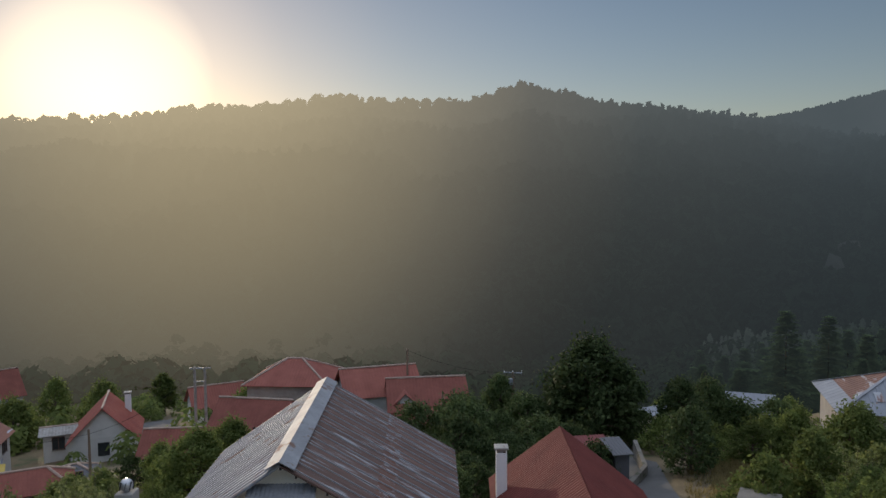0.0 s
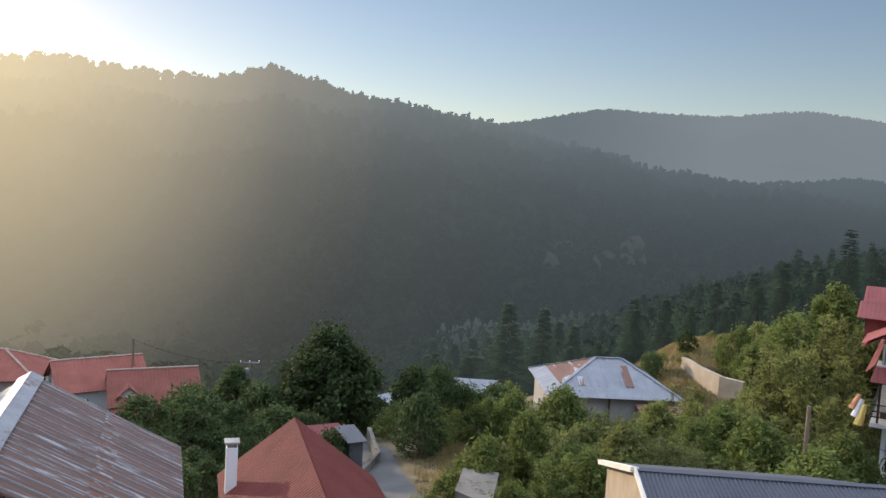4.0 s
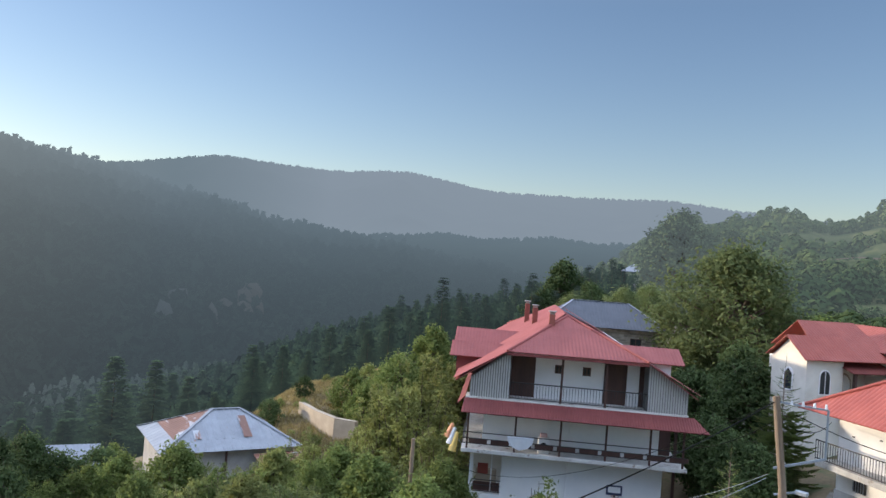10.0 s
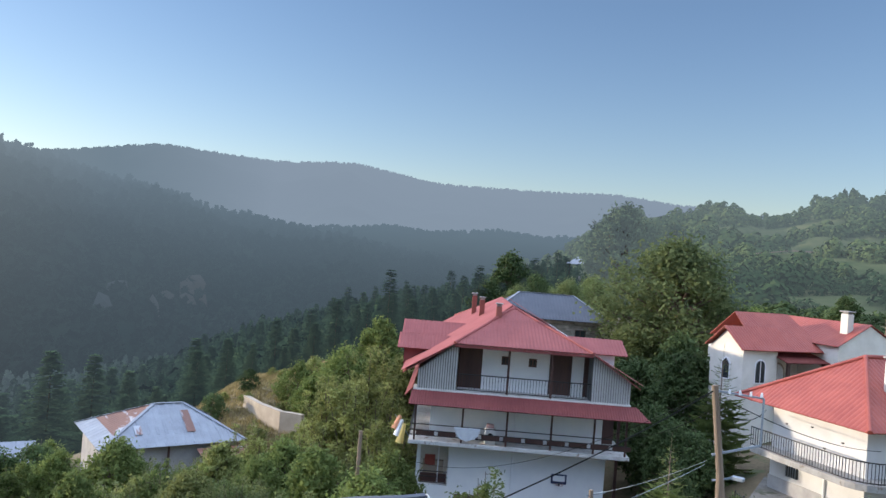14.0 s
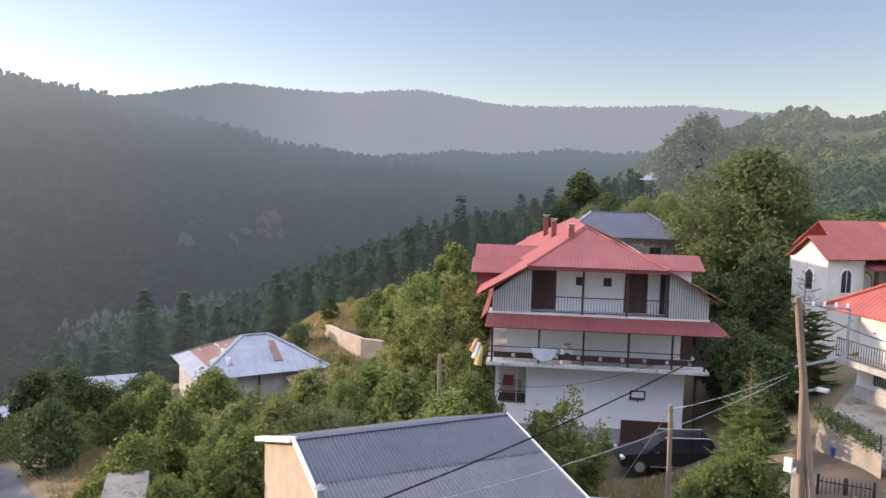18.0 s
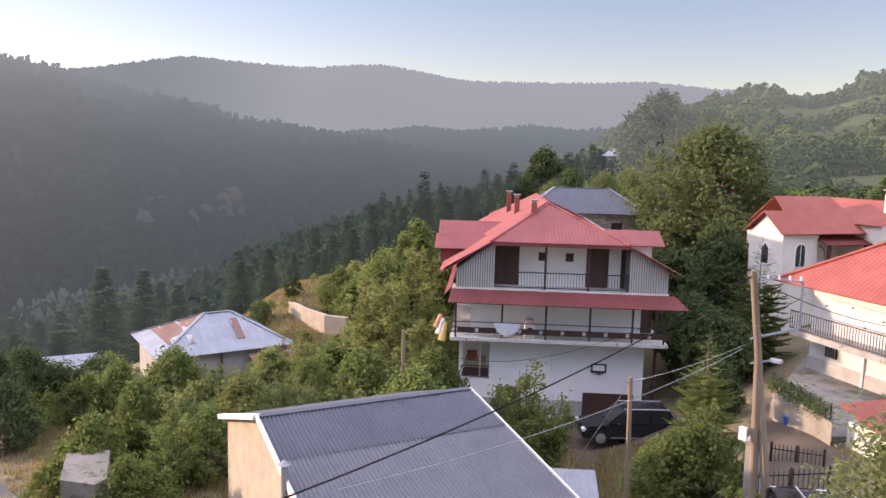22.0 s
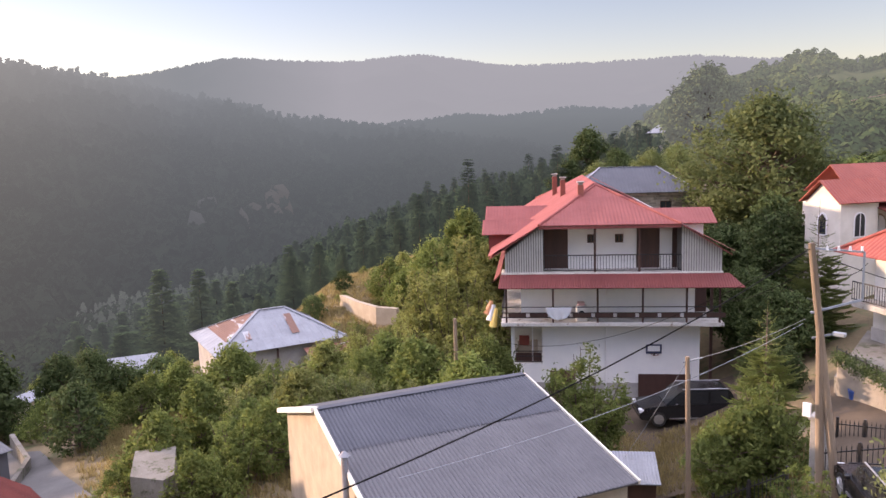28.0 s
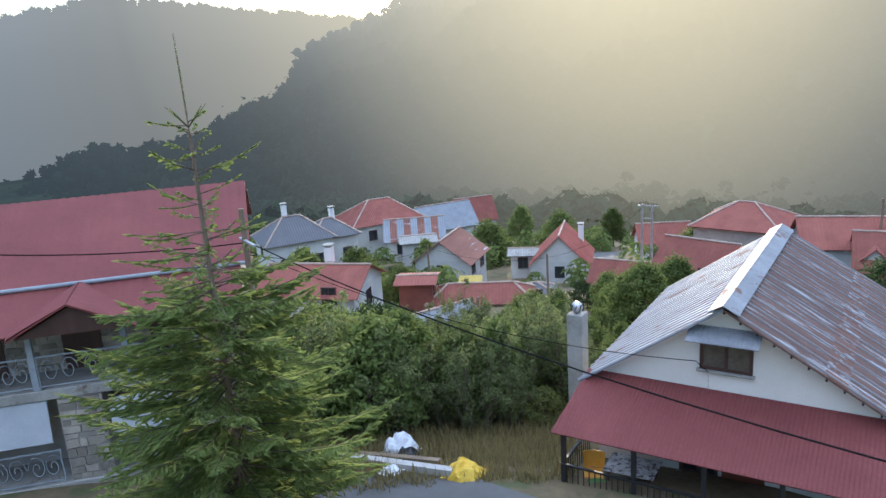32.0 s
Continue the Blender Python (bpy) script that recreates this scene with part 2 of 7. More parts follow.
CREAMWHITE = material("cream_white_plaster", (0.72, 0.675, 0.61), (0.83, 0.79, 0.73), 0.88, 0.6, 25, 0.25)
LIMEWASH = material("limewashed_plaster", (0.56, 0.545, 0.52), (0.68, 0.665, 0.64), 0.88, 0.7, 25, 0.25)
WHITE = material("white_plaster", (0.78, 0.78, 0.78), (0.88, 0.87, 0.85), 0.85, 0.8, 25, 0.2)
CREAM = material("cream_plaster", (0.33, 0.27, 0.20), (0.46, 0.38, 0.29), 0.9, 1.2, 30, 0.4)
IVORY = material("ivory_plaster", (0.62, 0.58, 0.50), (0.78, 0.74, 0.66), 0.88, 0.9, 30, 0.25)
CONCRETE = material("concrete", (0.22, 0.21, 0.19), (0.42, 0.40, 0.37), 0.92, 1.5, 30, 0.4, spots=(0.16, 0.12, 0.09), spot=0.35)
RENDER_GREY = material("grey_render", (0.30, 0.29, 0.28), (0.44, 0.42, 0.40), 0.9, 1.4, 40, 0.4)
RED = material("red_sheet_paint", (0.235, 0.066, 0.060), (0.325, 0.098, 0.088), 0.7, 0.7, 14, 0.1, per=0.06, spec=0.25)
DARKRED = material("maroon_sheet_paint", (0.165, 0.046, 0.044), (0.235, 0.068, 0.062), 0.7, 0.6, 14, 0.1, spec=0.25)
BRICKRED = material("brick_red_sheet", (0.125, 0.033, 0.027), (0.185, 0.048, 0.039), 0.8, 0.8, 14, 0.12, spec=0.2)
ORANGERED = material("orange_red_tile", (0.25, 0.048, 0.033), (0.36, 0.084, 0.056), 0.65, 0.9, 12, 0.2, per=0.08)
GREYBLUE = material("grey_blue_sheet", (0.056, 0.062, 0.078), (0.082, 0.089, 0.107), 0.55, 0.8, 20, 0.05, spec=0.4)
GREYLIGHT = material("grey_sheet", (0.092, 0.093, 0.102), (0.128, 0.128, 0.138), 0.55, 0.8, 20, 0.05, spec=0.4)
TIN = material("galvanised_tin", (0.20, 0.208, 0.23), (0.33, 0.34, 0.365), 0.6, 0.8, 12, 0.1, 0.1, (0.20, 0.13, 0.11), 0.36, (0.5, 1.5, 0.5))
RUSTY = material("rusty_tin", (0.19, 0.075, 0.05), (0.30, 0.13, 0.09), 0.75, 0.7, 18, 0.2, 0.0, (0.52, 0.55, 0.60), 0.33, (0.3, 1.8, 0.3))
PANEL = material("grey_cladding", (0.40, 0.40, 0.39), (0.52, 0.52, 0.50), 0.5, 0.8, 20, 0.05)
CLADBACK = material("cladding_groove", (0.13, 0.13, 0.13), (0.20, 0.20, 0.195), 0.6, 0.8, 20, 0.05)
WOOD = material("dark_brown_wood", (0.045, 0.020, 0.016), (0.09, 0.042, 0.032), 0.6, 1.5, 40, 0.3, stretch=(1, 1, 0.15))
POLEWOOD = material("weathered_pole_wood", (0.16, 0.115, 0.08), (0.30, 0.225, 0.16), 0.9, 2.0, 40, 0.5, stretch=(1, 1, 0.08))
CABLE = material("black_cable", (0.012, 0.012, 0.012), (0.02, 0.02, 0.02), 1.0, 3, 30, 0.0, spec=0.0)
IRON = material("black_iron", (0.012, 0.012, 0.013), (0.03, 0.028, 0.028), 0.5, 3, 30, 0.1)
BARK = material("bark", (0.07, 0.05, 0.035), (0.16, 0.12, 0.09), 0.95, 4, 40, 0.8)
ASPHALT = material("worn_road", (0.075, 0.074, 0.072), (0.135, 0.132, 0.126), 0.95, 0.5, 30, 0.4)
STONE = material("rubble_stone", (0.20, 0.17, 0.14), (0.42, 0.37, 0.31), 0.9, 1.5, 25, 0.5, per=0.35)
MORTAR = material("mortar", (0.30, 0.27, 0.24), (0.42, 0.39, 0.35), 0.95, 2, 30, 0.4)
SLAB = material("flaking_white_slab", (0.48, 0.46, 0.43), (0.68, 0.66, 0.63), 0.9, 1.2, 25, 0.3, spots=(0.26, 0.20, 0.16), spot=0.36)
FADEDRED = material("faded_red_tile", (0.21, 0.072, 0.056), (0.32, 0.115, 0.088), 0.85, 0.8, 14, 0.15, per=0.18, spec=0.2)
OLDWHITE = material("old_whitewash", (0.52, 0.51, 0.49), (0.70, 0.69, 0.66), 0.9, 0.7, 20, 0.3, per=0.12)
OLDCONCRETE = material("mossy_old_concrete", (0.11, 0.10, 0.082), (0.25, 0.23, 0.20), 0.95, 0.9, 25, 0.5, spots=(0.07, 0.075, 0.04), spot=0.4)
CURTAIN = material("curtained_window", (0.085, 0.070, 0.055), (0.17, 0.135, 0.10), 0.25, 2.5, 12, 0.05)
PALECAP = material("mortared_ridge_tile", (0.36, 0.24, 0.19), (0.52, 0.42, 0.35), 0.9, 1.5, 14, 0.2)
GLASS = material("dark_window_glass", (0.02, 0.025, 0.03), (0.04, 0.045, 0.05), 0.08, 1, 5, 0.0)
GROUND = material("dry_grass_soil", (0.085, 0.066, 0.036), (0.21, 0.158, 0.088), 0.98, 0.25, 6, 0.6, spots=(0.07, 0.085, 0.03), spot=0.42, depth=0.05)
DIRT = material("trodden_yard_soil", (0.050, 0.036, 0.024), (0.10, 0.072, 0.048), 0.98, 0.6, 20, 0.5)


def leafy(name, a, b, translucent=0.42):
    """Leaves: per-island tones, some light passing through."""
    m = bpy.data.materials.new(name)
    m.use_nodes = True
    t, N = m.node_tree, m.node_tree.nodes
    L = t.links.new
    p = N["Principled BSDF"]
    isl = N.new("ShaderNodeNewGeometry").outputs["Random Per Island"]
    ns = N.new("ShaderNodeTexNoise")
    ns.inputs["Scale"].default_value = 0.7
    L(N.new("ShaderNodeTexCoord").outputs["Object"], ns.inputs["Vector"])
    mid = N.new("ShaderNodeMath")
    mid.operation = "MULTIPLY_ADD"
    L(ns.outputs["Fac"], mid.inputs[0])
    mid.inputs[1].default_value = 0.6
    half = N.new("ShaderNodeMath")
    half.operation = "MULTIPLY"
    L(isl, half.inputs[0])
    half.inputs[1].default_value = 0.5
    L(half.outputs[0], mid.inputs[2])
    ramp = N.new("ShaderNodeValToRGB")
    ramp.color_ramp.elements[0].position, ramp.color_ramp.elements[1].position = 0.2, 0.85
    ramp.color_ramp.elements[0].color, ramp.color_ramp.elements[1].color = (*a, 1), (*b, 1)
    L(mid.outputs[0], ramp.inputs[0])
    hv = N.new("ShaderNodeHueSaturation")
    mr = N.new("ShaderNodeMapRange")
    mr.inputs[3].default_value, mr.inputs[4].default_value = 0.75, 1.25
    L(N.new("ShaderNodeObjectInfo").outputs["Random"], mr.inputs[0])
    L(mr.outputs[0], hv.inputs["Value"])
    L(ramp.outputs[0], hv.inputs["Color"])
    L(hv.outputs[0], p.inputs["Base Color"])
    p.inputs["Roughness"].default_value, p.inputs["Specular IOR Level"].default_value = 0.75, 0.12
    tr = N.new("ShaderNodeBsdfTranslucent")
    L(hv.outputs[0], tr.inputs[0])
    mix = N.new("ShaderNodeMixShader")
    mix.inputs[0].default_value = translucent
    L(p.outputs[0], mix.inputs[1])
    L(tr.outputs[0], mix.inputs[2])
    L(mix.outputs[0], N["Material Output"].inputs[0])
    return m


LEAF = leafy("green_leaves", (0.085, 0.122, 0.036), (0.205, 0.250, 0.078), 0.5)
LEAF_PALE = leafy("pale_green_leaves", (0.118, 0.152, 0.060), (0.245, 0.290, 0.118), 0.5)
LEAF_YELLOW = leafy("yellow_green_leaves", (0.150, 0.178, 0.058), (0.300, 0.322, 0.115), 0.5)
LEAF_OLIVE = leafy("olive_leaves", (0.115, 0.142, 0.058), (0.250, 0.285, 0.122), 0.5)
LEAF_DARK = leafy("dark_leaves", (0.042, 0.066, 0.027), (0.100, 0.138, 0.052), 0.32)
NEEDLE = leafy("spruce_needles", (0.130, 0.178, 0.058), (0.265, 0.315, 0.110), 0.52)


def distant(name, a, b, air, haze_glow, near, far, scale, low=0.34):
    """Wooded hills far off: two greens, and haze painted on as emission, brighter towards the sun."""
    m = bpy.data.materials.new(name)
    m.use_nodes = True
    t, N = m.node_tree, m.node_tree.nodes
    L = t.links.new
    p = N["Principled BSDF"]
    p.inputs["Roughness"].default_value, p.inputs["Specular IOR Level"].default_value = 1.0, 0.0
    geo = N.new("ShaderNodeNewGeometry").outputs["Position"]
    ns = N.new("ShaderNodeTexNoise")
    ns.inputs["Scale"].default_value, ns.inputs["Detail"].default_value = scale, 8
    L(geo, ns.inputs["Vector"])
    ramp = N.new("ShaderNodeValToRGB")
    ramp.color_ramp.elements[0].position, ramp.color_ramp.elements[1].position = 0.35, 0.7
    ramp.color_ramp.elements[0].color, ramp.color_ramp.elements[1].color = (*a, 1), (*b, 1)
    vary = N.new("ShaderNodeMath")
    vary.operation = "MULTIPLY_ADD"
    L(N.new("ShaderNodeNewGeometry").outputs["Random Per Island"], vary.inputs[0])
    vary.inputs[1].default_value = 0.22
    L(ns.outputs["Fac"], vary.inputs[2])
    ramp.color_ramp.elements[0].position, ramp.color_ramp.elements[1].position = 0.42, 0.82
    L(vary.outputs[0], ramp.inputs[0])
    L(ramp.outputs[0], p.inputs["Base Color"])
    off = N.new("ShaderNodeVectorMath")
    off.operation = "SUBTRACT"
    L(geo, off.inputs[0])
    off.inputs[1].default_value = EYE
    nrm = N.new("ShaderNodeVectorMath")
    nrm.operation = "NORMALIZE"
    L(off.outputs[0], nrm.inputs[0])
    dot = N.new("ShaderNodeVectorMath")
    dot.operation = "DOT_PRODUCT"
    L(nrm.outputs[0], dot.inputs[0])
    dot.inputs[1].default_value = HAZE_WAY
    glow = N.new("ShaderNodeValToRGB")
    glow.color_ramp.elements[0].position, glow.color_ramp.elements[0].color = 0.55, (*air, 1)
    glow.color_ramp.elements[1].position, glow.color_ramp.elements[1].color = 1.0, (*haze_glow[-1], 1)
    for pos, c in haze_glow[:-1]:
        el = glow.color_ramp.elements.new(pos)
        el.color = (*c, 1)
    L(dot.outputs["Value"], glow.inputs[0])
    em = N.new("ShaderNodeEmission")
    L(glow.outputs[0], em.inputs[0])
    # valley shade painted in: haze glow dims lower down, less below the sun
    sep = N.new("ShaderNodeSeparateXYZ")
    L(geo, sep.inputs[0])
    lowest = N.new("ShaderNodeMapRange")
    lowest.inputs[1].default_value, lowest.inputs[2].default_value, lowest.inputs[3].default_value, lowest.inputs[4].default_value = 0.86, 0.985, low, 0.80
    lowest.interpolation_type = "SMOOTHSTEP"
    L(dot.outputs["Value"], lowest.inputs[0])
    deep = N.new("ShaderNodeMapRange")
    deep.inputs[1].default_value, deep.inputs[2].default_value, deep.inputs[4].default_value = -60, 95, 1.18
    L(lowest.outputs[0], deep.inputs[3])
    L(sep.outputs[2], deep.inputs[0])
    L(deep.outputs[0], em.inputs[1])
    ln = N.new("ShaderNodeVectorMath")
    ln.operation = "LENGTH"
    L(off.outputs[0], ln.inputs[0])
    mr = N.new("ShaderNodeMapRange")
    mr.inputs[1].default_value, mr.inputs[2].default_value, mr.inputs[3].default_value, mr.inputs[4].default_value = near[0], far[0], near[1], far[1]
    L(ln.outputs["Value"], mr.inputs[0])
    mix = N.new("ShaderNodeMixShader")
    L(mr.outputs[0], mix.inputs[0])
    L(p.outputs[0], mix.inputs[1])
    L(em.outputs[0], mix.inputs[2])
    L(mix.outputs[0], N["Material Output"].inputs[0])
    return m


# haze colours by nearness to the sun, emitted by hills, trees and rocks themselves
HAZE_GLOW = [(0.70, (0.095, 0.124, 0.148)), (0.84, (0.118, 0.140, 0.152)), (0.905, (0.190, 0.196, 0.188)), (0.945, (0.305, 0.288, 0.240)), (0.975, (0.44, 0.395, 0.295)), (0.60, 0.52, 0.36)]
HILL = distant("wooded_hillside", (0.012, 0.024, 0.016), (0.036, 0.052, 0.030), (0.092, 0.124, 0.150), HAZE_GLOW, (240, 0.66), (900, 0.93), 0.03)
VALLEY = distant("valley_woods", (0.026, 0.048, 0.022), (0.075, 0.105, 0.046), (0.062, 0.086, 0.098), HAZE_GLOW, (80, 0.16), (330, 0.70), 0.06, 0.7)
FARHILL = distant("far_wooded_ridge", (0.03, 0.045, 0.04), (0.06, 0.075, 0.06), (0.140, 0.170, 0.205), HAZE_GLOW, (700, 0.80), (2500, 0.95), 0.01, 1.3)
GREENHILL = distant("hillside_scrub", (0.040, 0.066, 0.026), (0.115, 0.145, 0.056), (0.120, 0.148, 0.158), HAZE_GLOW, (120, 0.22), (600, 0.72), 0.035, 0.9)
DRYHILL = distant("green_and_dry_hillside", (0.045, 0.068, 0.026), (0.125, 0.128, 0.058), (0.120, 0.148, 0.158), HAZE_GLOW, (120, 0.22), (600, 0.72), 0.11, 0.9)
DEEPWOODS = distant("dark_valley_woods", (0.012, 0.024, 0.014), (0.038, 0.056, 0.028), (0.062, 0.086, 0.100), HAZE_GLOW, (90, 0.22), (330, 0.64), 0.06, 0.42)
FARLEAF = distant("hazy_leaves", (0.050, 0.076, 0.036), (0.115, 0.150, 0.066), (0.150, 0.182, 0.200), HAZE_GLOW, (60, 0.15), (220, 0.5), 0.3, 0.9)
LIGHT_HAZE_GLOW = [(0.80, (0.17, 0.172, 0.165)), (0.87, (0.25, 0.238, 0.205)), (0.92, (0.34, 0.31, 0.245)), (0.97, (0.46, 0.40, 0.285)), (0.66, 0.54, 0.34)]
LEFTRIDGE = distant("hazy_far_ridge", (0.03, 0.045, 0.04), (0.06, 0.075, 0.06), (0.150, 0.185, 0.230), LIGHT_HAZE_GLOW, (500, 0.90), (1200, 0.97), 0.01, 0.8)
ROCK = distant("grey_cliff_rock", (0.042, 0.048, 0.046), (0.085, 0.088, 0.086), (0.105, 0.125, 0.142), HAZE_GLOW, (240, 0.86), (900, 0.95), 0.06)

# ---- land ----
LAND_D = (0, 14, 25, 45, 70, 110, 200)
LAND = (
    (-100, 6, 6, 5, 6, 9, 14, 26), (-75, 6, 5, 4.6, 4.8, 6.5, 11, 24), (-60, 6, 4.5, 1.2, 0, 3, 8, 12), (-45, 6, 4, 1.5, 0, 5.2, 0.5, -1),
    (-37, 6, 4.3, 2.0, 0.2, 3.2, -6, -9), (-30, 6, 4.5, 2.5, 0.3, -2.5, -13, -21), (-22, 6, 4.8, 2.0, -0.6, -5, -17, -32), (-10, 6, 5, 1.5, -1.5, -6, -18, -48), (10, 6, 5, 3.5, -1, -6, -14, -42), (30, 6, 5, 3, -2, -7, -12, -35),
    (50, 6, 5, 3, -2.5, -6, -11, -33), (75, 6, 5.5, 4, 0, -5, -10, -30))


def ease(table, x):
    """Smooth interpolation in rows of (x, value)."""
    if x <= table[0][0]:
        return table[0][1]
    for (a, va), (b, vb) in zip(table, table[1:]):
        if x <= b:
            f = (x - a) / (b - a)
            f = f * f * (3 - 2 * f) * 0.5 + f * 0.5
            return va + (vb - va) * f
    return table[-1][1]


def land(x, y):
    """The height of the ground at a place."""
    az, d = math.degrees(math.atan2(-x, y)), math.hypot(x, y)
    column = [(row[0], ease(list(zip(LAND_D, row[1:])), d)) for row in LAND]
    z = ease(column, max(-100, min(75, az)))
    if d > 200:
        z += (-55 - z) * min(1, (d - 200) / 250)
    if abs(az) > 100:
        z = z + (8 - z) * min(1, (abs(az) - 100) / 40)
    return z + 0.25 * min(1, d / 30) * noise.noise(Vector((x * 0.13, y * 0.13, 0)))


def polar(name, azs, ds, height, mat, label, category, kind="structure", beyond=None):
    vs, fs = [], []
    for a in azs:
        for d in ds:
            p = at(a, d)
            vs.append((p.x, p.y, height(a, d)))
    n = len(ds)
    for i in range(len(azs) - 1):
        for j in range(n - 1):
            fs.append((i * n + j, i * n + j + 1, (i + 1) * n + j + 1, (i + 1) * n + j))
    me = bpy.data.meshes.new(name)
    me.from_pydata(vs, [], fs)
    me.materials.append(mat)
    me.polygons.foreach_set("use_smooth", [True] * len(me.polygons))
    if beyond:
        me.materials.append(beyond[1])
        me.materials.append(beyond[2])
        me.polygons.foreach_set("material_index", [int(ds[k % (n - 1)] > beyond[0]) * (2 if azs[k // (n - 1)] < -57 else 1) for k in range(len(fs))])
    return tagged(new(name, me), label, category, "", kind)


def spread(a, b, n):
    return [a + (b - a) * i / (n - 1) for i in range(n)]


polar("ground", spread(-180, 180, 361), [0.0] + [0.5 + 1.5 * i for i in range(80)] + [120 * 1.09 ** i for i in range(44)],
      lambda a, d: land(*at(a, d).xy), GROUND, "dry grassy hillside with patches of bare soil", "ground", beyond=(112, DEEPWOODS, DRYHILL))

# Far hills: rows of bearing and the height of the skyline in degrees.
OPPOSITE = [(-75, -4), (-58, -1.4), (-48, 0.45), (-42, 1.3), (-34.5, 2.15), (-26.7, 3.9), (-20, 5.5), (-12, 6.45), (-8, 7.45), (-4.8, 8.2), (-1, 7.1), (2, 6.6),
            (8, 7.15), (16, 6.3), (20.5, 5.9), (25, 5.3), (31, 4.9), (36, 3.6), (39.5, 2.0), (42.1, 1.1), (48.5, -1.8), (53, -3.3), (58, -3.7), (66, -5.8), (85, -9.5)]
FAR = [(-90, 4.0), (-75, 4.6), (-67.6, 5.3), (-62.5, 5.8), (-57.5, 5.7), (-50, 5.7), (-43, 6.7), (-37, 6.3), (-29.5, 6.6), (-22, 5.3), (-15, 3), (0, 0)]
MIDDLE = [(-75, 2.2), (-63, 2.5), (-58, 2.2), (-54, 2.4), (-49, 1.95), (-46, 2.15), (-42.7, 1.8), (-36, 1.4), (-25, 0.5)]
RIGHT = [(-100, 6.4), (-90, 6.5), (-81, 5.9), (-77.7, 5.7), (-73, 4.6), (-70.5, 5.2), (-64, 4.2), (-59, 1.2), (-54, -1.5), (-48, -4)]
LEFT = [(25, 0.5), (38, 1.9), (41.5, 2.4), (46.2, 3.0), (53, 3.9), (57.2, 4.4), (60.8, 3.85), (63.3, 3.4), (70, 3.9), (80, 3.5), (95, 3)]


def hill(table, d0, z0, d1, rough, back=1.35):
    def height(a, d):
        top = 15 + d1 * math.tan(radians(ease(table, a)))
        f = (d - d0) / (d1 - d0)
        n = noise.fractal(Vector((*at(a, d).xy, 0)) / (rough * 6), 1.0, 2.0, 5)
        if f <= 1:
            return z0 + (top - z0) * max(0, f) ** 0.85 + rough * n * min(1, 4 * (1 - f)) * min(1, 4 * f) if f > 0 else z0
        return top - (d - d1) * 0.35
    return height


opposite = hill(OPPOSITE, 260, -60, 900, 14)
right = hill(RIGHT, 170, 4, 420, 6)
middle = hill(MIDDLE, 600, -60, 1150, 12)
far = hill(FAR, 1200, -60, 2400, 40)
left = hill(LEFT, 600, -60, 1100, 20)
polar("backdrop_hill", spread(-75, 85, 330), sorted([900, 875] + spread(260, 990, 50)), opposite, HILL, "dark wooded hillside across the valley, backlit haze painted on as glow", "hill")
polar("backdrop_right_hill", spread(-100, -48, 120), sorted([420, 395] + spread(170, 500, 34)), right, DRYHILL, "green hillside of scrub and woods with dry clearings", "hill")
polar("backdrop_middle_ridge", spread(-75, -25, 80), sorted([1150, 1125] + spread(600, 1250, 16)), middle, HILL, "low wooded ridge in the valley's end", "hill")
polar("backdrop_far_ridge", spread(-90, 0, 160), sorted([2400, 2375] + spread(1200, 2600, 24)), far, FARHILL, "long mountain ridge, blue haze painted on as glow", "mountain")
polar("backdrop_left_ridge", spread(25, 95, 100), sorted([1100, 1075] + spread(600, 1250, 20)), left, LEFTRIDGE, "wooded mountain ridge, haze painted on as glow", "mountain")

# ---- parts that many houses share ----
def gable_wall(bm, x0, x1, y, thick, z0, ze0, ze1, xr, zr):
    """A wall across the gable, from z0 up to the eaves and the ridge."""
    return prism(bm, [(x0, y, z0), (x1, y, z0), (x1, y, ze1), (xr, y, zr), (x0, y, ze0)], (0, thick, 0))


def window(parent, x0, x1, y, z0, z1, frame=WOOD, pane=GLASS, face=-1, sill=True):
    """A framed window let into a wall that faces -y (face -1) or +y."""
    bm = B()
    w, p = 0.07, 0.05 * face
    a, b = sorted((y - 0.02 * face, y + p))
    for r in ((x0, x0 + w, z0, z1), (x1 - w, x1, z0, z1), (x0 + w, x1 - w, z0, z0 + w), (x0 + w, x1 - w, z1 - w, z1), ((x0 + x1) / 2 - w / 2, (x0 + x1) / 2 + w / 2, z0 + w, z1 - w)):
        box(bm, r[0], r[1], a, b, r[2], r[3])
    win = part("window", bm, frame, parent)
    a, b = sorted((y + 0.004 * face, y + 0.02 * face))
    m = (x0 + x1) / 2
    part("pane", bx(x0 + w, m - w / 2, a, b, z0 + w, z1 - w), pane, win)
    part("pane", bx(m + w / 2, x1 - w, a, b, z0 + w, z1 - w), pane, win)
    if sill:
        a, b = sorted((y, y + 0.12 * face))
        part("sill", bx(x0 - 0.06, x1 + 0.06, a, b, z0 - 0.06, z0, bevel=0.01), CONCRETE, win)
    return win


def chimney(parent, x, y, z0, z1, w=0.45, mat=WHITE, cap=CONCRETE):
    c = part("chimney", bx(x - w / 2, x + w / 2, y - w / 2, y + w / 2, z0, z1, bevel=0.015), mat, parent)
    part("chimney_cap", bx(x - w * 0.65, x + w * 0.65, y - w * 0.65, y + w * 0.65, z1 + 0.12, z1 + 0.2, bevel=0.015), cap, c)
    part("chimney_throat", bx(x - w * 0.4, x + w * 0.4, y - w * 0.4, y + w * 0.4, z1, z1 + 0.12), cap, c)
    return c


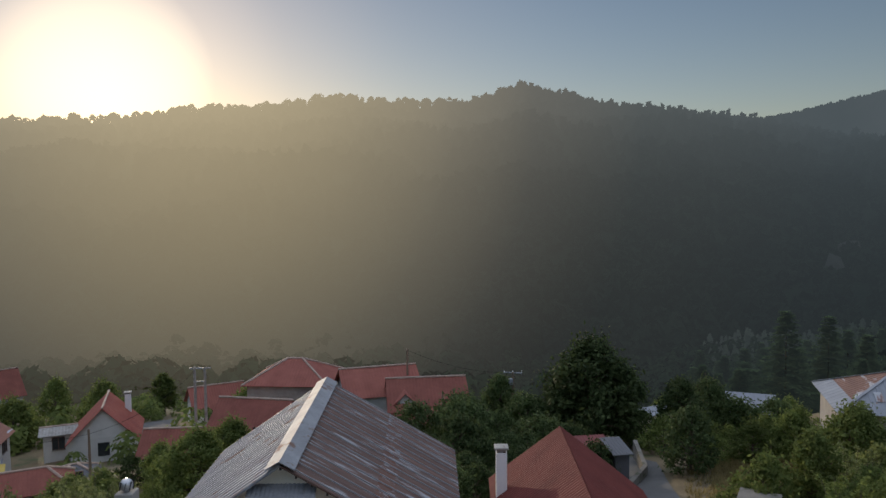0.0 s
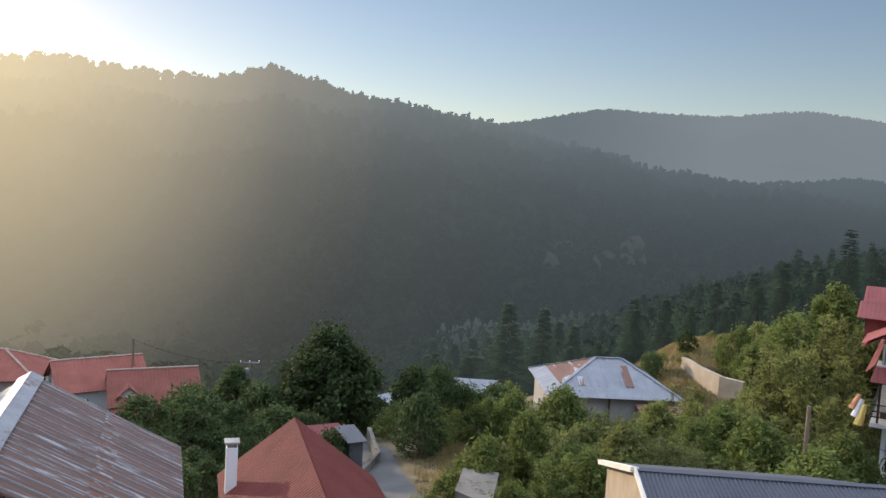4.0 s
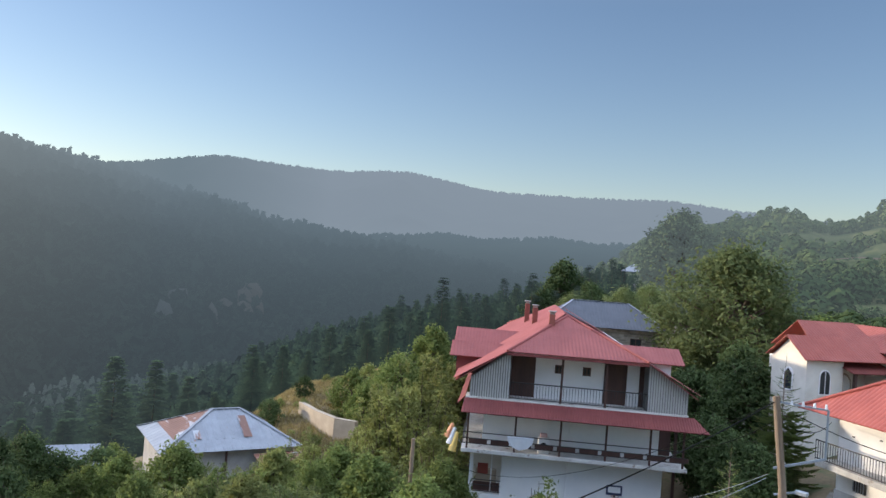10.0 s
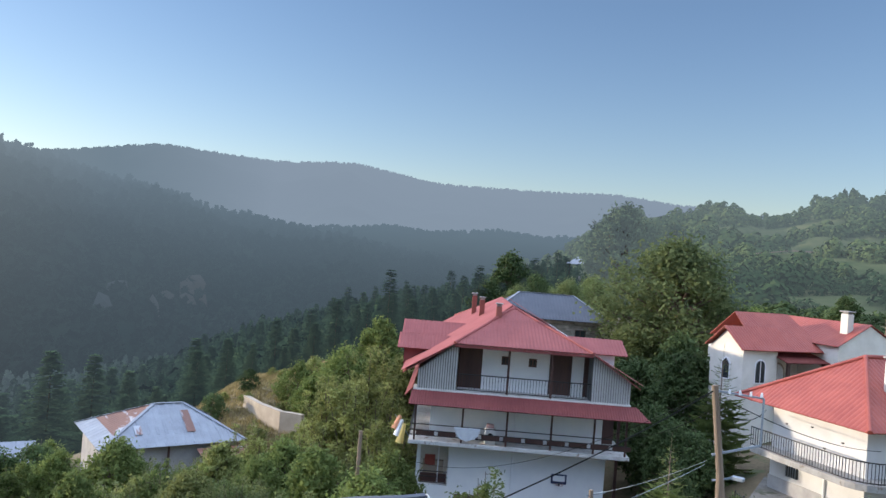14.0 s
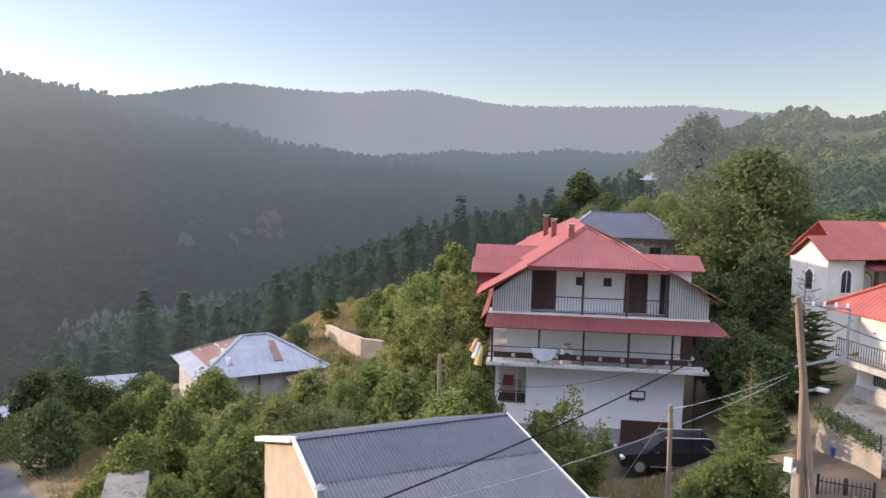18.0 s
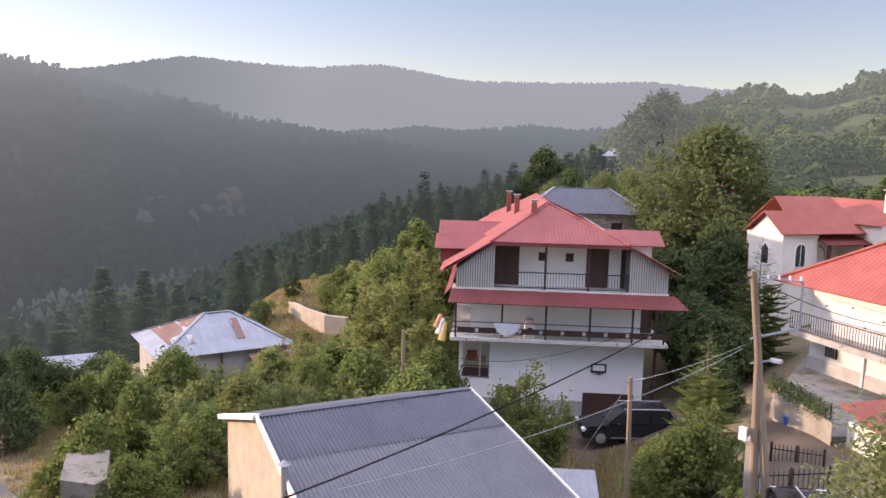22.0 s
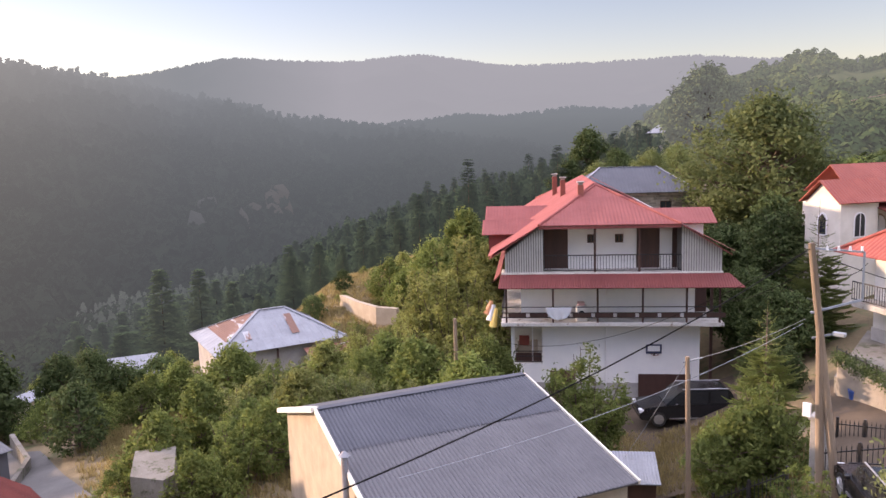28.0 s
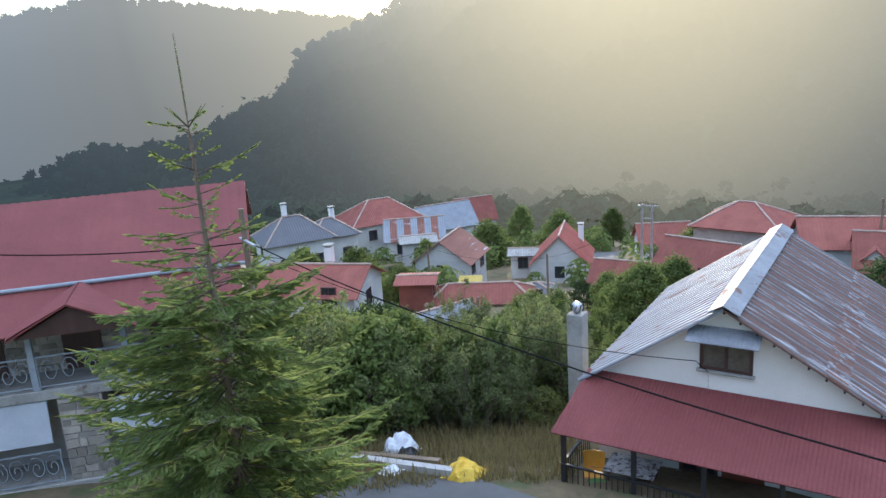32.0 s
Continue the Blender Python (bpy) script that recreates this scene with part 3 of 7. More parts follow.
def railing(parent, x0, y0, x1, y1, z, height=0.95, gap=0.13, mat=IRON, mid=True):
    """Iron rails with upright bars between two points at floor height z."""
    p, q = Vector((x0, y0, 0)), Vector((x1, y1, 0))
    n = max(2, round((q - p).length / gap))
    bm = sqbar(B(), p + Vector((0, 0, z + height)), q + Vector((0, 0, z + height)), 0.06, 0.05)
    sqbar(bm, p + Vector((0, 0, z + 0.1)), q + Vector((0, 0, z + 0.1)), 0.04, 0.04)
    r = part("railing", bm, mat, parent)
    base = None
    for i in range(n + 1):
        c = p + (q - p) * i / n
        if base is None:
            base = part("baluster", bx(-0.011, 0.011, -0.011, 0.011, 0, height - 0.13), mat, r)
            base.matrix_basis = pose(c.x, c.y, z + 0.1)
        else:
            more(base, pose(c.x, c.y, z + 0.1))
    return r


# ---- the white guest house with red roofs ----
def white_house():
    o = at(-48.87, 41.8)
    h = thing("guest_house", "three-storey white house with red sheet roof, grey cladding and balconies", "house", o.x, o.y, 0, -51.2)
    zs, zu, ze, zr = 5.0, 7.9, 10.55, 12.45
    # ground floor
    part("wall", bx(2.15, 11.0, 1.25, 20.5, -0.6, zs - 0.15), WHITE, h, "white plastered ground-floor wall")
    part("wall", bx(0.35, 2.15, 1.25, 4.0, -0.6, 2.3), WHITE, h)
    # side of the white house in ivory: its sunlit warmth is put into colour
    part("wall", bx(0.35, 2.15, 4.0, 20.5, -0.6, zs - 0.15), IVORY, h, "ground-floor side wall, sun's warmth put into its ivory tone")
    part("pillar", bx(0.35, 0.55, 1.25, 1.45, 2.3, zs - 0.15), WHITE, h)
    part("pillar", bx(1.55, 1.63, 1.3, 1.38, 2.3, zs - 0.15), WHITE, h)
    bm = B()
    for z in (2.42, 2.75, 3.05):
        sqbar(bm, (0.55, 1.28, z), (2.15, 1.28, z), 0.04, 0.045)
    part("railing", bm, IRON, h, "brown balcony rail")
    part("rail_panel", bx(0.6, 2.1, 1.3, 1.32, 2.45, 2.95), WOOD, h)
    part("shelf", bx(0.7, 1.9, 2.6, 3.0, 2.3, 3.3), CREAM, h, "cluttered shelf on the corner balcony")
    part("red_rug", bx(0.8, 1.4, 2.2, 2.25, 3.15, 3.75), ORANGERED, h, "red rug hung up to dry")
    part("plinth", bx(0.3, 11.05, 1.2, 20.55, -0.8, 1.2), RENDER_GREY, h, "grey rendered plinth")
    part("garage_door", bx(7.6, 10.5, 1.13, 1.2, -0.4, 1.75), WOOD, h, "dark brown garage door")
    part("door", bx(2.6, 4.0, 1.18, 1.25, -0.3, 1.9), WOOD, h, "dark ground-floor door")
    part("slab", bx(-0.15, 12.0, -0.1, 1.25, zs - 0.16, zs + 0.06, bevel=0.02), SLAB, h, "weathered white balcony slab")
    # middle floor
    part("wall", bx(0.95, 10.7, 1.3, 20.4, zs - 0.1, zu), WHITE, h, "white middle-floor wall")
    part("porch_posts", bx(11.6, 11.75, 1.5, 1.65, -0.5, zu - 0.4), WOOD, h)
    part("porch_screen", bx(10.75, 11.7, 3.0, 3.1, zs, zu - 0.4), WOOD, h, "dark timber screen of the side porch")
    part("side_slab", bx(10.7, 12.0, 1.25, 9.0, zs - 0.16, zs), CONCRETE, h)
    part("drainpipe", bar(B(), (5.75, 1.2, -0.3), (5.75, 1.2, zu - 0.2), 0.05), WHITE, h, "pale drainpipe")
    part("wall_box", bx(5.15, 5.6, 1.2, 1.3, zs + 2.0, zs + 2.3), WOOD, h)
    part("side_balcony", bx(-0.15, 0.95, 1.25, 14.0, zs - 0.16, zs + 0.02), CONCRETE, h)
    bm = B()
    for z in (0.35, 0.62, 0.95):
        sqbar(bm, (-0.1, -0.05, zs + z), (-0.1, 14.0, zs + z), 0.04, 0.045)
    part("railing", bm, IRON, h)
    for i in range(5):
        part("rail_panel", bx(0.25 + i * 2.4, 1.25 + i * 2.4, -0.06, -0.03, zs + 0.36, zs + 0.6), WOOD, h)
        part("rail_panel", bx(1.45 + i * 2.4, 2.45 + i * 2.4, -0.06, -0.03, zs + 0.36, zs + 0.6), WOOD, h)
    part("upper_slab", bx(-0.1, 11.9, -0.05, 1.3, zu - 0.2, zu, bevel=0.02), SLAB, h)
    bm = sheet(B(), [(-0.25, -1.05, zs + 2.2), (12.8, -1.05, zs + 2.2), (12.2, -0.06, zu - 0.1), (-0.15, -0.06, zu - 0.1)], 0.14, 0.025)
    part("awning", bm, DARKRED, h, "maroon corrugated awning")
    part("awning", sheet(B(), [(-0.55, 0.6, zs + 2.35), (-0.16, 0.6, zu - 0.1), (-0.16, 14, zu - 0.1), (-0.55, 14, zs + 2.35)], 0.14, 0.025), DARKRED, h)
    post = None
    for x in (0.15, 2.75, 5.2, 7.65, 10.0, 11.75):
        if post is None:
            post = part("post", bx(-0.05, 0.05, -0.05, 0.05, 0, 2.3), WOOD, h, "dark painted post")
            post.matrix_basis = pose(x, -0.02, zs + 0.06)
        else:
            more(post, pose(x, -0.02, zs + 0.06))
    # upper floor: recessed balcony between clad ends
    part("wall", bx(2.3, 9.7, 1.5, 20.3, zu, ze), WHITE, h, "white upper-floor wall")
    # walls behind the ribs: the grooves' shade is put into their darker grey
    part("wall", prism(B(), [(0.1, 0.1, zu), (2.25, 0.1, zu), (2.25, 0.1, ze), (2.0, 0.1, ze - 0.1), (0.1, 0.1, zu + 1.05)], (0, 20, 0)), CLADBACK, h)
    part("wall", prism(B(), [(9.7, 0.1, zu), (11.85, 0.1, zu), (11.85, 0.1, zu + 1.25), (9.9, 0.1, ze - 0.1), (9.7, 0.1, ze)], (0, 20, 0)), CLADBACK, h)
    for xs, zt in (((0.1, 2.25), (zu + 1.0, ze - 0.05)), ((9.7, 11.85), (ze - 0.05, zu + 1.2))):
        bm = B()
        n = 16
        for i in range(n):
            x = xs[0] + (xs[1] - xs[0]) * i / n
            zt_i = zt[0] + (zt[1] - zt[0]) * (i + 0.5) / n
            box(bm, x + 0.02, x + 0.10, 0.02, 0.105, zu - 0.15, zt_i)
        part("cladding", bm, PANEL, h, "ribbed grey metal cladding")
    for x0, x1 in ((2.3, 3.65), (7.5, 8.75), (9.45, 9.72)):
        part("door", bx(x0, x1, 1.42, 1.5, zu, zu + 2.25), WOOD, h, "dark brown balcony door")
    for x0 in (4.75, 6.3):
        window(h, x0, x0 + 0.45, 1.5, zu + 1.45, zu + 1.93, sill=False)
    for x0 in (5.0, 7.4):
        part("post", bx(x0, x0 + 0.12, 0.0, 0.12, zu, ze), WOOD, h)
    railing(h, 2.3, 0.02, 9.7, 0.02, zu, 0.95, 0.16)
    # roofs: left and right slopes, front and back hips
    L, R = -0.75, 12.3
    zl = 8.75
    yf, yb, r0, r1, xr = -0.35, 20.9, 4.8, 16.2, 5.5
    xa, xb = 2.0, 9.6
    part("roof", sheet(B(), [(xa, yf, ze), (xr, r0, zr), (xr, r1, zr), (xa, yb, ze), (L, yb, zl), (L, yf, zl)], 0.2, 0.02), RED, h, "red profiled sheet roof slope")
    part("roof", sheet(B(), [(xb, yf, ze), (R, yf, zl + 0.1), (R, yb, zl + 0.1), (xb, yb, ze), (xr, r1, zr), (xr, r0, zr)], 0.2, 0.02), RED, h)
    part("roof", sheet(B(), [(xa, yf, ze), (xb, yf, ze), (xr, r0, zr)], 0.2, 0.02), RED, h)
    part("roof", sheet(B(), [(xa, yb, ze), (xb, yb, ze), (xr, r1, zr)], 0.2, 0.02), RED, h)
    for p, q in (((xa, yf, ze), (xr, r0, zr)), ((xb, yf, ze), (xr, r0, zr)), ((xr, r0, zr), (xr, r1, zr)), ((xr, r1, zr), (xa, yb, ze))):
        part("ridge_cap", bar(B(), Vector(p) + Vector((0, 0, 0.03)), Vector(q) + Vector((0, 0, 0.03)), 0.09, n=8), RED, h)
    part("fascia", bx(xa, xb, yf + 0.02, yf + 0.06, ze - 0.2, ze - 0.05), DARKRED, h)
    # gabled dormers on the left slope, and one on the right
    for y0, zt in ((4.4, 10.45), (7.9, 11.0)):
        d = part("dormer", prism(B(), [(-0.95, y0 - 1.05, 8.7), (-0.95, y0 + 1.05, 8.7), (-0.95, y0 + 1.05, zt - 0.6), (-0.95, y0, zt - 0.05), (-0.95, y0 - 1.05, zt - 0.6)], (3.2, 0, 0)), DARKRED, h, "gabled dormer with maroon cheeks")
        for sg in (-1, 1):
            part("dormer_roof", sheet(B(), [(-1.35, y0, zt), (3.0, y0, zt), (3.0, y0 + sg * 1.35, zt - 0.75), (-1.35, y0 + sg * 1.35, zt - 0.75)], 0.2, 0.02), RED, d)
        part("dormer_window", bx(-1.0, -0.94, y0 - 0.5, y0 + 0.5, 8.95, zt - 0.75), GLASS, d)
    d = part("dormer", prism(B(), [(11.6, 3.6, 9.0), (11.6, 6.6, 9.0), (11.6, 6.6, 10.3), (11.6, 5.1, 10.9), (11.6, 3.6, 10.3)], (-3.0, 0, 0)), WHITE, h)
    for sg in (-1, 1):
        part("dormer_roof", sheet(B(), [(12.3, 5.1, 10.95), (8.2, 5.1, 10.95), (8.2, 5.1 + sg * 1.9, 10.2), (12.3, 5.1 + sg * 1.9, 10.2)], 0.2, 0.02), RED, d)
    for x, y, z in ((4.5, 3.4, 12.55), (3.7, 9.0, 12.6), (3.3, 13.5, 12.65)):
        chimney(h, x, y, z - 1.9, z, 0.34, FADEDRED, CONCRETE)
    # balcony rail of the middle floor
    bm = B()
    for z in (0.35, 0.62, 0.95):
        sqbar(bm, (-0.1, -0.05, zs + z), (11.9, -0.05, zs + z), 0.04, 0.045)
    part("railing", bm, IRON, h, "brown iron balcony rail")
    return h


guest_house = white_house()


# ---- the low house with grey sheet roof ----
def grey_house():
    h = thing("grey_roof_house", "low cream house with grey corrugated sheet roof", "house", 12.53, 18.62, 0, -20.5)
    zr, ze, zb, l = 7.2, 5.85, 5.5, 7.26
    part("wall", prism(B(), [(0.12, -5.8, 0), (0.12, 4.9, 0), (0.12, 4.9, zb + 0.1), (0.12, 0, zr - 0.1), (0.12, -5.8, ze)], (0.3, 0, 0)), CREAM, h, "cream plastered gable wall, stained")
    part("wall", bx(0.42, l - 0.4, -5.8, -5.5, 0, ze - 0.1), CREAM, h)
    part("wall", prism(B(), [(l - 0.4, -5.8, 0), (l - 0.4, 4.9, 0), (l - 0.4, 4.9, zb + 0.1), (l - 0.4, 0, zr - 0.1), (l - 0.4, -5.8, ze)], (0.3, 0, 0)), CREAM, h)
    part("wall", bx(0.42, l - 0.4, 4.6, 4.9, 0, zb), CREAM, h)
    zm = zr - (zr - ze) * 2.3 / 6.14
    part("roof", sheet(B(), [(0, 0, zr), (l, 0, zr), (l, -2.35, zm), (0, -2.35, zm)], 0.125, 0.036), GREYBLUE, h, "blue-grey corrugated upper sheets")
    part("roof", sheet(B(), [(0, -2.3, zm - 0.015), (l, -2.3, zm - 0.015), (l, -6.14, ze - 0.015), (0, -6.14, ze - 0.015)], 0.125, 0.036), GREYLIGHT, h, "grey corrugated lower sheets")
    part("roof", sheet(B(), [(0, 0.02, zr), (l, 0.02, zr), (l, 5.3, zb), (0, 5.3, zb)], 0.125, 0.036), GREYBLUE, h)
    part("ridge_cap", sqbar(B(), (-0.02, 0, zr + 0.03), (l + 0.02, 0, zr + 0.03), 0.28, 0.03), GREYBLUE, h)
    bm = sqbar(B(), (-0.03, -6.16, ze), (-0.03, 0, zr + 0.01), 0.08, 0.16)
    part("verge_board", bm, IVORY, h, "pale verge board")
    part("verge_board", sqbar(B(), (-0.03, 0, zr + 0.01), (-0.03, 5.35, zb), 0.25, 0.16), IVORY, h)
    part("verge_board", sqbar(B(), (l + 0.03, -6.16, ze), (l + 0.03, 0, zr + 0.01), 0.06, 0.12), IVORY, h)
    f = part("flue", bar(B(), (-0.1, -3.3, 4.3), (-0.1, -3.3, 7.0), 0.09, n=12), TIN, h, "galvanised flue pipe")
    part("flue_cap", bar(B(), (-0.1, -3.3, 7.0), (-0.1, -3.3, 7.12), 0.17, 0.03, n=12), TIN, f)
    return h


grey_house()


RIBTIN = material("bright_tin", (0.21, 0.215, 0.225), (0.34, 0.345, 0.36), 0.7, 1.2, 14, 0.1, 0.1, (0.20, 0.12, 0.09), 0.36)
GABLERUST = material("rust_brown_tin", (0.115, 0.070, 0.058), (0.20, 0.112, 0.088), 0.75, 0.9, 18, 0.2, 0.0, (0.40, 0.41, 0.43), 0.40, (0.22, 2.2, 0.22))
RUSTY_LAP = material("patched_tin", (0.28, 0.285, 0.30), (0.40, 0.40, 0.42), 0.6, 1.5, 14, 0.1, 0.1, (0.19, 0.088, 0.062), 0.56)


# ---- the gabled house with rusty tin roof and maroon porch ----
def gable_house():
    h = thing("tin_roof_house", "white gabled house with rusty tin roof and maroon porch awning", "house", -4.10, 16.55, 0, 2.33)
    zr, zl, l = 9.0, 6.66, 7.65
    xl, xr = -3.45, 4.2
    part("wall", gable_wall(B(), -3.05, 3.75, 0.05, 0.3, 3.5, 6.85, 6.80, 0, zr - 0.1), CREAMWHITE, h, "white plastered gable wall")
    part("wall", bx(-3.05, -2.75, 0.35, l - 0.3, 3.0, 6.8), CREAMWHITE, h)
    part("wall", bx(3.45, 3.75, 0.35, l - 0.3, 2.5, 6.75), CREAMWHITE, h)
    part("wall", gable_wall(B(), -3.05, 3.75, l - 0.4, 0.3, 2.0, 6.85, 6.80, 0, zr - 0.1), CREAMWHITE, h)
    part("roof", sheet(B(), [(0, -0.35, zr), (0, l, zr), (xl, l, zl), (xl, -0.35, zl)], 0.30, 0.03, profile="rib"), TIN, h, "weathered galvanised tin roof slope")
    part("roof", sheet(B(), [(0, -0.35, zr), (0, l, zr), (xr, l, zl - 0.1), (xr, -0.35, zl - 0.1)], 0.48, 0.02, profile="rib"), GABLERUST, h, "rust-brown ribbed tin roof slope")
    rib = None
    lo, hi = Vector((xr, 0, zl - 0.1)), Vector((0.2, 0, zr - 0.1))
    for i in range(17):
        y = -0.3 + i * 0.48
        if rib is None:
            rib = part("rib", sqbar(B(), lo + Vector((0, 0, 0.06)), hi + Vector((0, 0, 0.06)), 0.026, 0.03), RIBTIN, h, "pale raised tin rib")
            rib.matrix_basis = pose(0, y, 0)
        else:
            more(rib, pose(0, y, 0))
    part("lap_sheet", prism(B(), [(2.05, -0.34, 7.80), (2.5, -0.34, 7.53), (2.5, l, 7.53), (2.05, l, 7.80)], (0.01, 0, 0.025)), RUSTY_LAP, h, "paler patched lap of the sheets")
    for sg in (-1, 1):
        part("ridge_cap", prism(B(), [(0, -0.42, zr + 0.09), (0, l, zr + 0.09), (sg * 0.34, l, zr - 0.10), (sg * 0.34, -0.42, zr - 0.10)], (0, 0, 0.02)), RIBTIN, h, "bright tin ridge cap")
    window(h, -0.57, 0.59, 0.05, 7.37, 8.16, pane=CURTAIN)
    part("window_awning", sheet(B(), [(-0.8, -0.5, 8.2), (0.78, -0.5, 8.2), (0.78, 0.04, 8.42), (-0.8, 0.04, 8.42)], 0.1, 0.02, 0.01), TIN, h, "small tin awning")
    part("awning", sheet(B(), [(-3.5, -1.95, 6.0), (5.4, -1.95, 6.0), (5.1, 0.03, 6.86), (-3.3, 0.03, 6.86)], 0.09, 0.02, 0.02), DARKRED, h, "maroon corrugated porch awning")
    part("porch_floor", bx(-3.4, 4.6, -1.9, 0.05, 4.0, 4.25, bevel=0.02), CONCRETE, h)
    post = None
    for x in (-3.25, -1.55, 0.0, 1.55, 3.15, 4.5):
        if post is None:
            post = part("post", bx(-0.05, 0.05, -0.05, 0.05, 0, 1.78), IRON, h, "black porch post")
            post.matrix_basis = pose(x, -1.78, 4.25)
        else:
            more(post, pose(x, -1.78, 4.25))
    part("base_wall", bx(-3.45, 4.65, -2.02, -1.9, 2.6, 4.32, bevel=0.02), CREAMWHITE, h, "low whitewashed wall under the porch rail")
    railing(h, -3.3, -1.82, 4.5, -1.82, 4.25, 0.9, 0.14)
    railing(h, -3.3, -1.82, -3.3, 0.0, 4.25, 0.9, 0.14)
    part("door", bx(0.0, 0.95, 0.0, 0.05, 4.25, 6.3), material("red_brown_door", (0.16, 0.05, 0.025), (0.24, 0.08, 0.04), 0.5, 1, 30, 0.2), h, "red-brown wooden door")
    window(h, -1.0, -0.1, 0.05, 4.6, 6.2)
    part("chimney", bx(-4.63, -4.17, 1.77, 2.23, 3.0, 7.55, bevel=0.02), CONCRETE, h, "rendered grey chimney stack")
    for i in range(13):
        f = i / 12
        for sg, xe, zz in ((1, xr, zl - 0.1),):
            part("rafter_end", bx(sg * f * abs(xe) - 0.022, sg * f * abs(xe) + 0.022, -0.3, 0.05, zr + (zz - zr) * f - 0.13, zr + (zz - zr) * f - 0.075), IRON, h)
    return h


gable_house()


# ---- the steep red-roofed house with a timber gable ----
def red_house():
    h = thing("red_roof_house", "house with steep red corrugated roof and dark timber gable", "house", 3.53, 19.02, 0, 0)
    zr, l = 6.8, 7.12
    part("roof", sheet(B(), [(0, -0.5, zr), (0, l, zr), (-2.55, l, 4.9), (-2.55, -0.5, 4.9)], 0.16, 0.02), BRICKRED, h, "red-brown corrugated roof slope")
    part("roof", sheet(B(), [(0, -0.5, zr), (0, l, zr), (2.95, l, 4.45), (2.95, -0.5, 4.45)], 0.16, 0.02), BRICKRED, h)
    part("wall", gable_wall(B(), -2.1, 2.2, 0.6, 0.2, 1, 5.15, 5.0, 0, zr - 0.15), WOOD, h, "dark plank gable wall")
    part("wall", bx(-2.2, -2.0, 0, l - 0.2, 1, 5.1), WHITE, h)
    part("wall", bx(2.1, 2.3, 0, l - 0.2, 1, 4.95), WHITE, h)
    part("balcony_floor", bx(-2.3, 2.4, -0.4, 0.6, 4.05, 4.25), WOOD, h)
    part("wall", bx(-2.0, 2.1, 0.3, 0.6, 0.5, 4.05), MORTAR, h, "grey ground-floor wall")
    chimney(h, -2.2, 5.2, 4.5, 6.55, 0.36, WHITE)
    for i in range(21):
        x = -2.0 + i * 0.2
        part("plank", bx(x, x + 0.185, 0.56, 0.6, 4.25, zr - 0.3 - abs(x + 0.09) * 0.78), WOOD, h)
    for x in (-2.3, 2.3):
        part("corner_post", bx(x - 0.09, x + 0.09, -0.4, -0.2, 2.0, 4.95), WHITE, h, "white-painted corner post")
    part("door", bx(-0.35, 0.35, 0.5, 0.55, 4.25, 5.75), BARK, h, "weathered plank door")
    for x in (-1.3, 1.2):
        part("shutter", bx(x - 0.35, x + 0.35, 0.51, 0.55, 4.7, 5.35), BARK, h, "weathered wooden shutter")
    railing(h, -2.2, -0.36, 2.3, -0.36, 4.25, 0.8, 0.5, WOOD)
    part("parapet", bx(-3.1, -2.5, 0.2, 2.4, 3.6, 4.75), ORANGERED, h, "low orange-red parapet")
    return h


red_house()


# ---- the hipped tin house ----
PALETIN = material("pale_tin", (0.21, 0.225, 0.25), (0.30, 0.32, 0.35), 0.6, 0.9, 12, 0.1, 0.1, (0.30, 0.16, 0.11), 0.26, (1.0, 1.0, 1.0))


HIPRUST = material("hip_rust", (0.16, 0.085, 0.065), (0.26, 0.14, 0.105), 0.8, 0.5, 16, 0.2, 0.0, (0.46, 0.47, 0.49), 0.42, (1.6, 0.35, 0.35))


